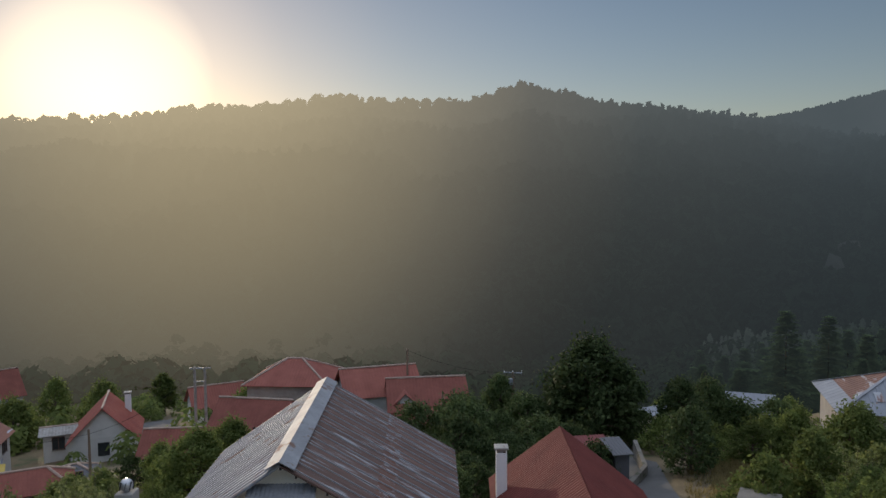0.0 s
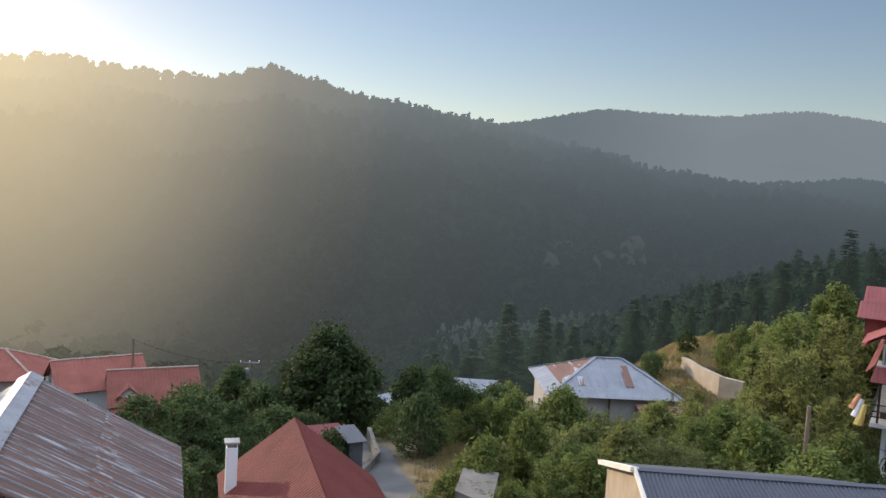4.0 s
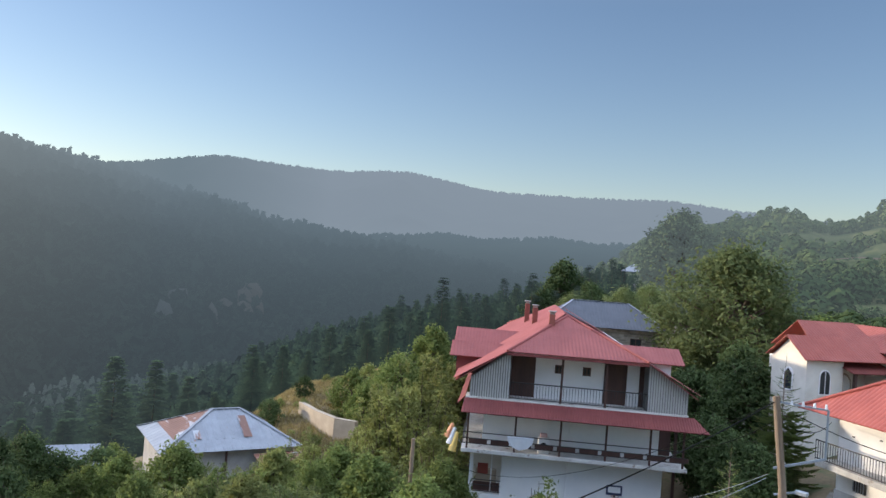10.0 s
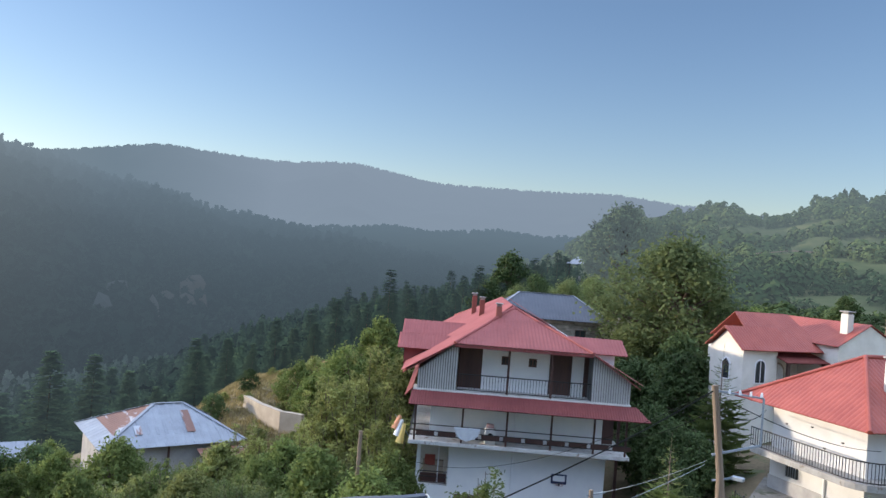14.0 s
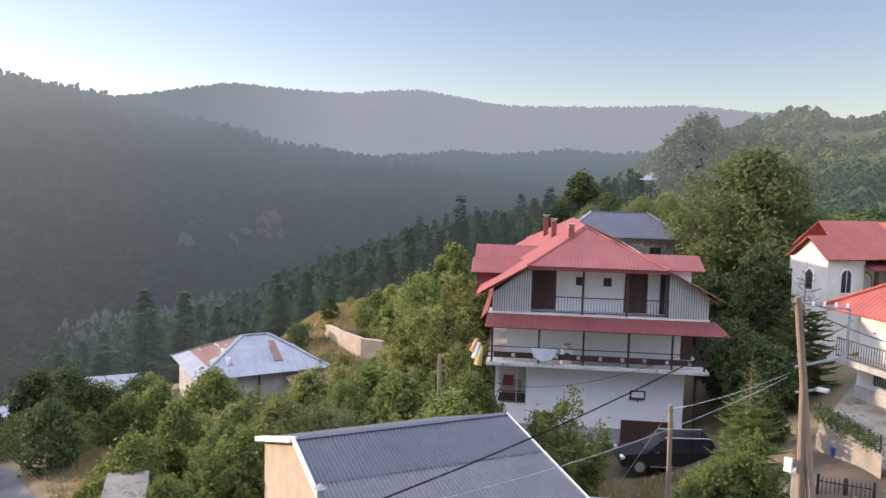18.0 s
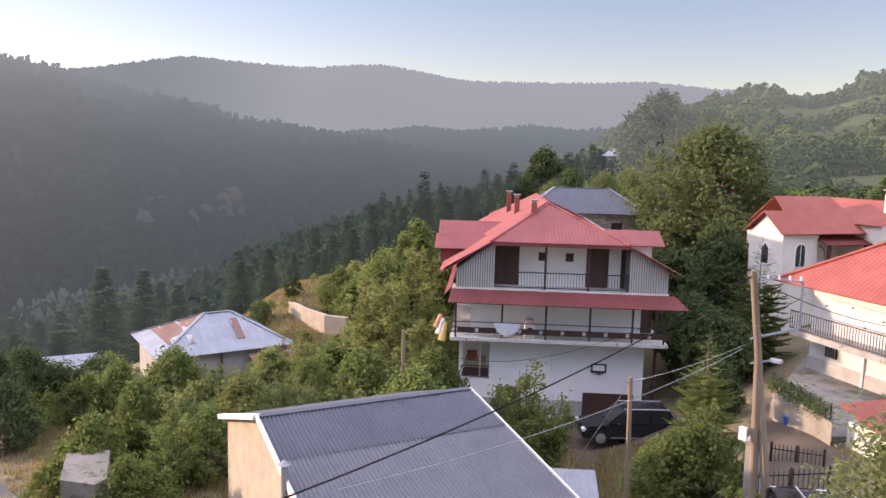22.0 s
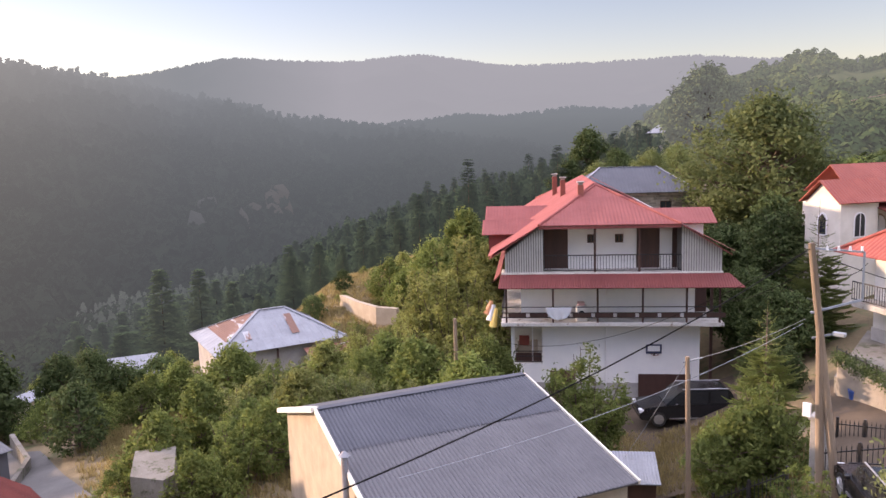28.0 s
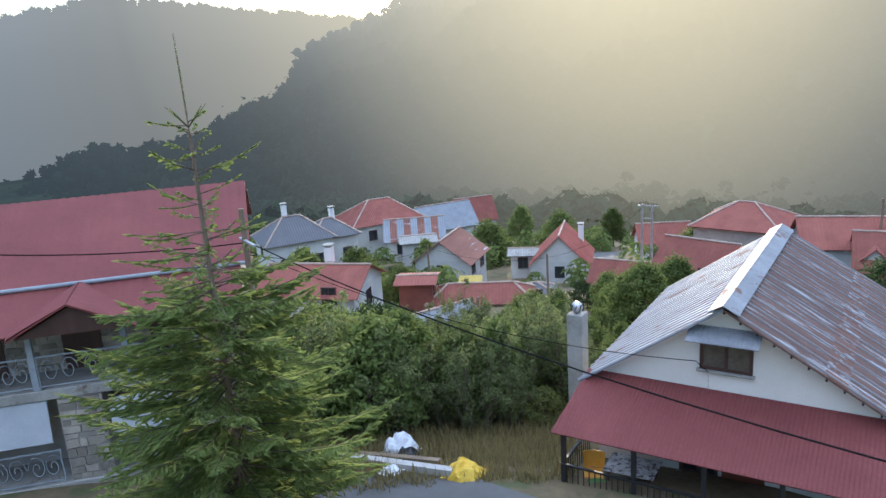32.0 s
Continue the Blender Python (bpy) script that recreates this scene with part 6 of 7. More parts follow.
plant(tall, [(-67.6, 70, 1.0, 20), (-64.6, 68, 0.5, 0), (-59.9, 98, 0.52, 40), (-61.6, 104, 0.5, 160), (-56.2, 100, 0.48, 0)], "tall trees")
far_tall = broadleaf(95, 14, 9.0, 0.08, 170, 80, 0.3, FARLEAF, "tall_tree", "tall tree on the hill behind the houses, blue haze painted on")
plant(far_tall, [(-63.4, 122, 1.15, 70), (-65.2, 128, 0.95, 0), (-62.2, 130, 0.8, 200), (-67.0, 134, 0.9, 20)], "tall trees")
quince = broadleaf(77, 5.2, 4.0, 0.08, 150, 130, 0.075, LEAF_OLIVE, "fruit_tree", "olive-leaved fruit tree beside the iron fence")
plant(quince, [(-83.2, 17.5, 1.0, 0)], "")
spruce = spruce_tree(8, 10.6, "tall young spruce with a thin bare leader")
plant(spruce, [(53.2, 13.2, 0.985, 0), (-67.9, 33, 0.55, 50), (-71.0, 46, 0.75, 120), (-57.6, 66, 0.62, 200)], "spruces")


def woods(name, n, az, d, height, mat, hgt, label, seed, edge=None, sprays=12, keep=None, wide=(0.28, 0.42), blunt=0.0, grain=4.2):
    """Distant woods: many small crowns, each a loose cloud of leaf sprays, pointed (blunt 0) to round (blunt 1), joined."""
    r = random.Random(seed)
    rand = r.random
    vs, fs = [], []
    for _ in range(n):
        a, dd = r.uniform(*az), r.uniform(*d)
        if edge:
            dd = edge + r.uniform(-14, 6)
        if keep and not keep(a, dd):
            continue
        p = at(a, dd)
        z = height(a, dd) - 0.6
        h = r.uniform(*hgt) * r.uniform(0.65, 1.0)
        w = h * r.uniform(*wide)
        s = (w * h) ** 0.5 * grain / sprays ** 0.5
        for _ in range(sprays):
            f = rand() ** 0.8
            prof = (1 - f) ** 0.8 * (1 - blunt) + blunt * (1 - (2 * f - 0.85) ** 2 / 1.4) ** 0.5
            q, rr = 6.283 * rand(), w * prof * (0.55 + 0.5 * rand())
            cq, sq = math.cos(q), math.sin(q)
            cx, cy, cz = p.x + rr * cq, p.y + rr * sq, z + h * (0.06 + 0.9 * f)
            # each spray lies in the crown's skin, its face turned outwards and up
            lift = 0.35 + 0.5 * f * blunt + 0.5 * (rand() - 0.5)
            turn = 6.283 * rand()
            k = len(vs)
            for i in range(3):
                e, g = s * 0.62 * math.cos(turn + 2.094 * i), s * 0.62 * math.sin(turn + 2.094 * i)
                vs.append((cx - sq * e - cq * lift * g, cy + cq * e - sq * lift * g, cz + g * (1 - 0.4 * lift)))
            fs.append((k, k + 1, k + 2))
    ob = new(name, from_lists(name, vs, fs, mat))
    return tagged(ob, label, "woods", "", "stuff")


def grove(a, d):
    """Where the hillside carries woods, and not a clearing."""
    return noise.noise(Vector((*at(a, d).xy, 0)) / 38) > -0.13


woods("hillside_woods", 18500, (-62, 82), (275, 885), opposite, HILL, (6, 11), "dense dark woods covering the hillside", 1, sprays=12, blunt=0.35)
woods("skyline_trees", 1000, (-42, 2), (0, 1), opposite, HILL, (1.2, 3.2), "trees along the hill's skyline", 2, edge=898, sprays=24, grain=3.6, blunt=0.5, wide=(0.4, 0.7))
woods("left_ridge_trees", 500, (38, 72), (0, 1), left, LEFTRIDGE, (5, 11), "trees along the left ridge, haze painted on", 31, edge=1098, sprays=12, blunt=0.7, wide=(0.5, 0.8))
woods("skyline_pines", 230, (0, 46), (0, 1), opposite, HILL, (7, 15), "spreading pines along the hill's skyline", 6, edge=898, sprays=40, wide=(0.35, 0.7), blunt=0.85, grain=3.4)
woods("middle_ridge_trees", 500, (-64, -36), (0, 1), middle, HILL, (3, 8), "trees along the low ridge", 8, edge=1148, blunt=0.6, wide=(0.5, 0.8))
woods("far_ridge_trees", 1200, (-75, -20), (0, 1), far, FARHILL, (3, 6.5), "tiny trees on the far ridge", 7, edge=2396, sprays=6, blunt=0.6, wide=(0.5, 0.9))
over_land = lambda a, d: land(*at(a, d).xy)
# pines on the slope that falls behind the knoll, each one standing free
PINES = [conifer(201 + i, h, w, t, 7, VALLEY, lab, size=0.46, bare=0.04) for i, (h, w, t, lab) in enumerate((
    (11.0, 8.6, 64, "dark green pine on the valley's near slope"), (9.0, 8.2, 54, "broad dark pine on the wooded slope"), (12.5, 7.8, 70, "tall slender pine on the wooded slope")))]
pr = random.Random(12)
spots = []
while len(spots) < 290:
    a, d = pr.uniform(-60, -17), pr.uniform(78, 165)
    if d > 82 + max(0, -a - 30) * 0.9 and not (-40 < a < -34 and d < 84) and all(math.hypot(*(at(a, d) - q).xy) > 3.2 for q, _ in spots):
        spots.append((at(a, d), (a, d, pr.choice((pr.uniform(0.35, 0.6), pr.uniform(0.35, 0.6), pr.uniform(0.6, 0.85))), pr.uniform(0, 360))))
for i in range(3):
    plant(PINES[i], [row for _, row in spots[i::3]], "pines on the slope")
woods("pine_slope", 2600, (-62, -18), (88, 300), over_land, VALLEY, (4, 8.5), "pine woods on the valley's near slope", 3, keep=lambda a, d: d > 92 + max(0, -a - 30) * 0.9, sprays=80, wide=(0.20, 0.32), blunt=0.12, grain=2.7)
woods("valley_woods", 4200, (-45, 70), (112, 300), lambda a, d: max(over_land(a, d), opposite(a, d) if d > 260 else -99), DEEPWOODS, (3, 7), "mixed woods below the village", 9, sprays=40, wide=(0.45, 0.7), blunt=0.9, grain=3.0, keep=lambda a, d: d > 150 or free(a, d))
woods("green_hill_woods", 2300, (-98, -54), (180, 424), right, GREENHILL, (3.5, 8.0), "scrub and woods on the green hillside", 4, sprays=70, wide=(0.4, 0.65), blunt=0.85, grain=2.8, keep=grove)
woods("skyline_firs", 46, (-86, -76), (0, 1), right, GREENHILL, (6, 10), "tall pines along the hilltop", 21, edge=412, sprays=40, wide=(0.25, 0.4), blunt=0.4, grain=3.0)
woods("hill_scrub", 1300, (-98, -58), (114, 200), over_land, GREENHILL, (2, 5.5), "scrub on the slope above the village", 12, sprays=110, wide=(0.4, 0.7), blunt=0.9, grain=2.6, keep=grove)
woods("village_scrub", 620, (4, 64), (52, 124), over_land, LEAF, (1.5, 4.2), "green shrubs and small trees between the village houses", 16, sprays=110, wide=(0.4, 0.65), blunt=0.9, grain=2.3, keep=free)
woods("meadow_scrub", 800, (-96, -66), (70, 116), over_land, LEAF_DARK, (1, 3), "low scrub on the meadow behind the houses", 15, sprays=70, wide=(0.5, 0.8), blunt=0.9, grain=2.4, keep=grove)

# grey crags breaking through the woods across the valley
crag = random.Random(4)
bm = B()
for _ in range(12):
    a, el = crag.gauss(-30.5, 1.8), crag.uniform(-5.6, -3.3)
    d = next((d for d in range(300, 880, 5) if math.degrees(math.atan2(opposite(a, d) + 2 - 15, d)) > el), 500)
    p = at(a, d)
    got = bmesh.ops.create_icosphere(bm, subdivisions=1, radius=1.0, matrix=pose(p.x, p.y, opposite(a, d) + 3, 0, 0, crag.uniform(0, 360)) @ Matrix.Rotation(crag.uniform(-0.6, 0.6), 4, "Y") @ Matrix.Diagonal((crag.uniform(3, 9), crag.uniform(2, 5), crag.uniform(3, 9), 1)))
    for v in got["verts"]:
        v.co += Vector((crag.uniform(-1, 1), crag.uniform(-1, 1), crag.uniform(-1.5, 1.5)))
tagged(part("crags", bm, ROCK, None, "grey rock crags on the wooded hillside"), category="rock", kind="stuff")


def dry_grass(name, spots, seed, label):
    """Tufts of thin dry blades: rows of bearing span, distance span, number."""
    r = random.Random(seed)
    vs, fs = [], []
    for az, d, n in spots:
        for _ in range(n):
            p = at(r.uniform(*az), r.uniform(*d))
            z = land(p.x, p.y) - 0.03
            for _ in range(9):
                a = r.uniform(0, 6.28)
                h = r.uniform(0.15, 0.42)
                bx0, by0 = p.x + r.uniform(-0.22, 0.22), p.y + r.uniform(-0.22, 0.22)
                w = 0.028
                k = len(vs)
                vs += [(bx0 - w * math.sin(a), by0 + w * math.cos(a), z), (bx0 + w * math.sin(a), by0 - w * math.cos(a), z), (bx0 + 0.3 * h * math.cos(a), by0 + 0.3 * h * math.sin(a), z + h)]
                fs.append((k, k + 1, k + 2))
    ob = new(name, from_lists(name, vs, fs, STRAW))
    return tagged(ob, label, "grass", "", "stuff")


STRAW = leafy("dry_straw", (0.22, 0.175, 0.08), (0.42, 0.34, 0.16), 0.4)
dry_grass("dry_grass", [((-52, -33), (53, 80), 9000), ((-47, -17), (24, 52), 4200), ((-27, -19), (33, 48), 3800), ((-72, -62), (25, 30), 260), ((14, 52), (18, 40), 1500), ((26, 52), (16.4, 20.5), 1000), ((-66, -56), (29, 37), 2200)], 3, "dry yellow grass on the slope")


# ---- poles and cables ----
def pole(az, d, top, base=None, r=0.11, lean=(0, 0), label="weathered wooden utility pole", mat=POLEWOOD):
    p = at(az, d)
    z = land(p.x, p.y) - 0.3 if base is None else base
    t = thing("utility_pole", label, "pole", p.x, p.y, z, 0, "utility poles")
    part("shaft", bar(B(), (lean[0], lean[1], 0), (0, 0, top - z), r * 1.15, r * 0.85, n=10), mat, t)
    return t


def insulator(parent, x, y, z):
    return part("insulator", bar(B(), (x, y, z), (x, y, z + 0.13), 0.045, 0.03), WHITE, parent, "white porcelain insulator")


def cable(p, q, sag, r=0.012, label="black overhead cable between poles", mat=CABLE, n=22):
    p, q = Vector(p), Vector(q)
    bm = B()
    side = (q - p).cross(Vector((0, 0, 1))).normalized()
    rings = []
    for i in range(n + 1):
        s = i / n
        c = p.lerp(q, s) - Vector((0, 0, 4 * sag * s * (1 - s)))
        rings.append([bm.verts.new(c + side * (r * math.cos(k * 1.2566)) + Vector((0, 0, r * math.sin(k * 1.2566)))) for k in range(5)])
    for a, b in zip(rings, rings[1:]):
        for k in range(5):
            bm.faces.new((a[k], a[(k + 1) % 5], b[(k + 1) % 5], b[k]))
    bm.faces.new(rings[0][::-1])
    bm.faces.new(rings[-1])
    ob = part("overhead_cable", bm, mat, None, label)
    return tagged(ob, category="cable", group="overhead cables")


big = pole(-70.5, 24, 11.95, 3.6, 0.115, (0.36, -0.95), "leaning wooden utility pole with a service bracket")
part("brace_pole", bar(B(), (0.19, -0.46, 0), (0.10, -0.30, 5.75), 0.14, 0.11, n=10), POLEWOOD, big, "shorter wooden brace pole")
b = part("bracket", sqbar(B(), (0, 0, 8.2), (0.55, -1.25, 8.12), 0.05), PALE_IRON, big, "grey steel service bracket")
part("bracket_leg", sqbar(B(), (0.55, -1.25, 8.12), (0.55, -1.25, 6.75), 0.05), PALE_IRON, b)
part("bracket_stay", sqbar(B(), (0.55, -1.25, 6.75), (0, -0.05, 6.3), 0.06), PALE_IRON, b)
for i in range(4):
    insulator(b, 0.5 - 0.12 * i, -1.2 + 0.27 * i, 8.15)
la = part("street_lamp", sqbar(B(), (0.03, -0.1, 5.55), (0.25, -0.65, 5.72), 0.05), PALE_IRON, big, "small grey street lamp arm")
part("lamp_head", bx(0.16, 0.34, -0.95, -0.6, 5.66, 5.78, bevel=0.02), PALE_IRON, la)
part("meter_box", bx(-0.16, -0.05, -0.2, 0.02, 3.2, 3.6), WHITE, big)
slim = pole(-62.5, 26, 7.75, None, 0.085, (0.1, -0.1), "slim wooden pole in the yard")
part("crosspiece", sqbar(B(), (-0.1, 0.1, 6.3), (0.35, -0.35, 6.45), 0.04), PALE_IRON, slim)
pole(-45.05, 33.5, 7.25, None, 0.1, (0, 0), "wooden pole standing among shrubs")
mast = pole(-4.04, 60, 0.85, None, 0.11, (0, 0), "utility pole with steel crossarm")
top = 0.85 - mast.location.z
arm = part("crossarm", sqbar(B(), (-0.75, 0.1, top - 0.05), (0.75, -0.1, top - 0.05), 0.08), PALE_IRON, mast)
for x in (-0.7, 0, 0.7):
    insulator(arm, x, 0, top)
part("transformer", bx(-0.35, 0.0, -0.2, 0.15, top - 1.0, top - 0.5, bevel=0.03), PALE_IRON, mast)
twin = pole(19.9, 62, 1.75, None, 0.12, (0, 0), "pair of pale concrete poles with crossarm", CONCRETE)
tz = 1.75 - twin.location.z
part("second_shaft", bar(B(), (0.75, 0.2, 0), (0.75, 0.2, tz - 0.1), 0.13, 0.1, n=10), CONCRETE, twin)
part("crossarm", sqbar(B(), (-0.4, 0, tz - 0.15), (1.2, 0.3, tz - 0.15), 0.1), PALE_IRON, twin)
part("crossarm", sqbar(B(), (0, 0, tz - 1.2), (0.75, 0.2, tz - 1.2), 0.08), PALE_IRON, twin)
for az, d, z in ((36.4, 58, 0.0), (27.1, 54, -0.1), (32.7, 47, -0.9), (4.1, 59, 3.0), (50.3, 20.9, 11.1), (-0.6, 50, 0.6), (1.4, 52, 1.2)):
    pole(az, d, z, None, 0.09)
pole(-80.9, 90, 17.3, 9.0, 0.12)

BIGTOP = at(-70.5, 24, 11.8)
cable(at(50.3, 20.9, 10.2), BIGTOP, 2.05, 0.017, "thick black cable sagging across the view")
cable(at(66.5, 22, 10.6), at(50.3, 20.9, 10.15), 0.12, 0.018)
cable(at(50.3, 20.9, 9.95), (-4.72, 16.42, 7.58), 0.55, 0.01, "thin service cable to the gable")
cable((-4.72, 16.42, 7.58), (-4.45, 16.44, 7.36), 0.02, 0.012, "short loop of service cable on the gable wall")
cable((-4.45, 16.44, 7.36), (-4.43, 16.44, 6.9), 0.0, 0.012, "service cable dropping down the gable wall")
cable(at(50.3, 20.9, 9.8), at(36.4, 58, -0.2), 0.6, 0.012)
cable(at(36.4, 58, -0.2), at(27.1, 54, -0.4), 0.6, 0.012)
cable(at(27.1, 54, -0.4), at(19.9, 62, 1.4), 0.7, 0.012)
cable(at(-40.1, 13.2, 9.0), at(-70.2, 23.9, 9.6), 0.35, 0.007, "thin pale wire over the grey roof", PALE_IRON)
cable(at(-49.3, 41.2, 4.0), BIGTOP, 1.1, 0.01)
cable(at(-45.05, 33.5, 7.0), at(-49.3, 41.2, 4.0), 0.2, 0.01)
cable(at(-62.5, 26, 7.6), at(-70.3, 24, 9.7), 0.12, 0.008, "pale service wire between poles", PALE_IRON)
cable(at(-62.5, 26, 7.6), at(-57.9, 28.4, 2.9), 0.05, 0.012, "pale stay wire from the pole", PALE_IRON)
cable(at(-63.8, 42, 6.6), at(-70.4, 24, 11.2), 0.5, 0.01)
cable(at(-71.8, 23.2, 11.6), at(-81, 38, 8.3), 0.3, 0.014)
cable(at(-71.8, 23.2, 11.2), at(-74.0, 41, 8.9), 0.25, 0.014)
cable(at(-4.04, 60, 0.8), at(4.1, 59, 2.9), 0.5, 0.012)
cable(at(-4.04, 60, 0.2), at(-0.6, 50, 0.2), 0.6, 0.012)

# ---- vehicles ----
CARPAINT = material("dark_car_paint", (0.012, 0.012, 0.014), (0.022, 0.022, 0.025), 0.22, 0.5, 5, 0.0)
CARGLASS = material("car_glass", (0.02, 0.022, 0.025), (0.035, 0.04, 0.045), 0.06, 1, 5, 0.0)
TYRE = material("tyre_rubber", (0.012, 0.012, 0.012), (0.03, 0.03, 0.03), 0.85, 6, 30, 0.2)
ALLOY = material("alloy_rim", (0.45, 0.46, 0.48), (0.60, 0.61, 0.63), 0.3, 3, 20, 0.05, 0.8)
LENS = material("headlamp_lens", (0.55, 0.57, 0.60), (0.75, 0.77, 0.80), 0.1, 3, 10, 0.0)


def car(x, y, z, turn, long, high, label):
    """A car facing -x: lower body, glazed cabin, wheels with rims, lamps, roof rails."""
    c = thing("car", label, "car", x, y, z, turn, "parked cars")
    w, k = 0.92, long / 4.8
    hb = high * 0.60

    def skin(profile, y0, y1, bev):
        bm = prism(B(), [(px * k, y0, pz) for px, pz in profile], (0, y1 - y0, 0))
        bmesh.ops.bevel(bm, geom=list(bm.edges), offset=bev, segments=2, affect="EDGES")
        return bm
    part("body", skin([(-2.4, 0.32), (2.38, 0.34), (2.4, hb * 0.8), (2.3, hb + 0.06), (-0.95, hb), (-2.2, hb - 0.13), (-2.42, hb - 0.38)], -w, w, 0.07), CARPAINT, c, smooth=False)
    part("cabin", skin([(-1.15, hb - 0.02), (2.28, hb), (2.0, high - 0.08), (1.6, high), (-0.1, high), (-0.45, high - 0.06)], -w + 0.1, w - 0.1, 0.05), CARGLASS, c, "dark tinted windows")
    part("roof", skin([(-0.38, high - 0.05), (1.95, high - 0.05), (1.62, high + 0.015), (-0.1, high + 0.015)], -w + 0.13, w - 0.13, 0.03), CARPAINT, c)
    for px in (-0.02, 0.95, 1.9):
        for sy in (-1, 1):
            part("pillar", bx(px * k - 0.05, px * k + 0.05, sy * (w - 0.1) - 0.02, sy * (w - 0.1) + 0.02, hb - 0.02, high - 0.05), CARPAINT, c)
    for px in (-1.5, 1.45):
        for sy in (-1, 1):
            wh = part("wheel", bar(B(), (px * k, sy * (w - 0.2), 0.36), (px * k, sy * (w + 0.02), 0.36), 0.36, n=20), TYRE, c)
            rim = B()
            for i in range(5):
                a = 2 * math.pi * i / 5
                sqbar(rim, (px * k, sy * (w + 0.03), 0.36), (px * k + 0.23 * math.cos(a), sy * (w + 0.03), 0.36 + 0.23 * math.sin(a)), 0.07, 0.03)
            bar(rim, (px * k, sy * (w + 0.015), 0.36), (px * k, sy * (w + 0.03), 0.36), 0.25, n=16)
            part("rim", rim, ALLOY, wh)
    for sy in (-1, 1):
        part("headlight", bx(-2.42 * k, -2.2 * k, sy * 0.72 - 0.16, sy * 0.72 + 0.16, hb - 0.36, hb - 0.2, bevel=0.02), LENS, c)
        part("roof_rail", bar(B(), (-0.3 * k, sy * 0.7, high + 0.05), (1.9 * k, sy * 0.7, high + 0.05), 0.025), ALLOY, c, "bright roof rail")
        part("mirror", bx(-0.75 * k, -0.6 * k, sy * (w + 0.1) - 0.08, sy * (w + 0.1) + 0.08, hb, hb + 0.14, bevel=0.03), CARPAINT, c)
        part("sill_trim", bx(-1.0 * k, 1.0 * k, sy * (w + 0.01) - 0.015, sy * (w + 0.01) + 0.015, 0.36, 0.42), ALLOY, c)
    part("grille", bx(-2.45 * k, -2.41 * k, -0.45, 0.45, hb - 0.42, hb - 0.2), IRON, c)
    return c


p = at(-62.4, 38.6)
car(p.x, p.y, land(p.x, p.y), -46, 4.9, 1.75, "dark brown estate car parked on the bare yard")
p = at(-76.3, 22.3)
car(p.x, p.y, land(p.x, p.y), 215, 4.5, 1.5, "black car parked by the iron fence")

# ---- the yard before the guest house ----
p = at(-58.6, 28.6)
shed = thing("tin_shed", "little lean-to with corrugated tin roof", "shed", p.x, p.y, land(p.x, p.y), -52)
part("wall", bx(-0.8, 0.8, -0.6, 0.65, -0.6, 1.2), WOOD, shed)
part("roof", sheet(B(), [(-0.95, -0.9, 1.2), (0.95, -0.9, 1.2), (0.95, 0.85, 1.75), (-0.95, 0.85, 1.75)], 0.12, 0.025), PALETIN, shed, "pale corrugated tin roof")

# the tin-roofed store below the balcony
STORETIN = material("flaking_store_tin", (0.40, 0.405, 0.415), (0.54, 0.54, 0.54), 0.7, 0.9, 16, 0.2, 0.0, (0.17, 0.080, 0.058), 0.50, (1.3, 0.5, 0.5))
store = thing("tin_store", "low store with pale, rust-streaked tin roof", "shed", 2.74, 14.75, 0, -12)
part("wall", bx(0.2, 5.9, -2.2, -0.15, 3.5, 6.1), MORTAR, store)
part("roof", sheet(B(), [(0, 0, 6.9), (6.1, 0, 6.9), (6.1, -2.6, 6.15), (0, -2.6, 6.15)], 0.42, 0.035, profile="rib"), STORETIN, store, "pale tin roof streaked with rust")
for i in range(15):
    x = 0.02 + i * 0.42
    part("rib", sqbar(B(), (x, 0.02, 6.96), (x, -2.6, 6.21), 0.07, 0.04), RIBTIN, store)
part("ridge_strip", sqbar(B(), (-0.05, 0.03, 6.95), (6.15, 0.03, 6.95), 0.3, 0.03), RUSTY_LAP, store, "patched tin ridge strip")

# hanging things on the guest house
GH = guest_house.matrix_basis


def on_house(x, y, z):
    return GH @ Vector((x, y, z))


CLOTH = material("white_cloth", (0.66, 0.68, 0.74), (0.80, 0.82, 0.86), 0.9, 2, 30, 0.2)
o = on_house(3.05, -0.12, 0)
cl = thing("tablecloth", "round white cloth hung over the balcony rail", "cloth", o.x, o.y, 5.95, -51.2)
bm = B()
n = 18
rows = []
for j in range(6):
    t = j / 5
    rows.append([bm.verts.new((-0.72 * math.sqrt(max(0.0, 1 - t * t)) * math.cos(math.pi * i / n), 0.02 * math.sin(i * 1.7) * t - 0.01, -0.75 * t)) for i in range(n + 1)])
for a, b in zip(rows, rows[1:]):
    for i in range(n):
        bm.faces.new((a[i], a[i + 1], b[i + 1], b[i]))
fold = part("cloth", bm, CLOTH, cl, smooth=True)
fold.modifiers.new("thick", "SOLIDIFY").thickness = 0.012
o = on_house(4.35, 0.6, 5.06)
wm = thing("washing_machine", "white washing machine on the balcony", "appliance", o.x, o.y, o.z, -51.2)
part("casing", bx(-0.3, 0.3, -0.3, 0.3, 0, 0.85, bevel=0.02), WHITE, wm)
part("drum_door", bar(B(), (0, -0.31, 0.42), (0, -0.34, 0.42), 0.19, n=18), GLASS, wm)
part("basket", bx(-0.22, 0.18, -0.2, 0.2, 0.86, 1.05, bevel=0.03), material("pink_plastic", (0.55, 0.35, 0.33), (0.65, 0.42, 0.40), 0.5, 3, 20, 0.05), wm, "pale pink washing basket")
o = on_house(8.45, 1.24, 3.0)
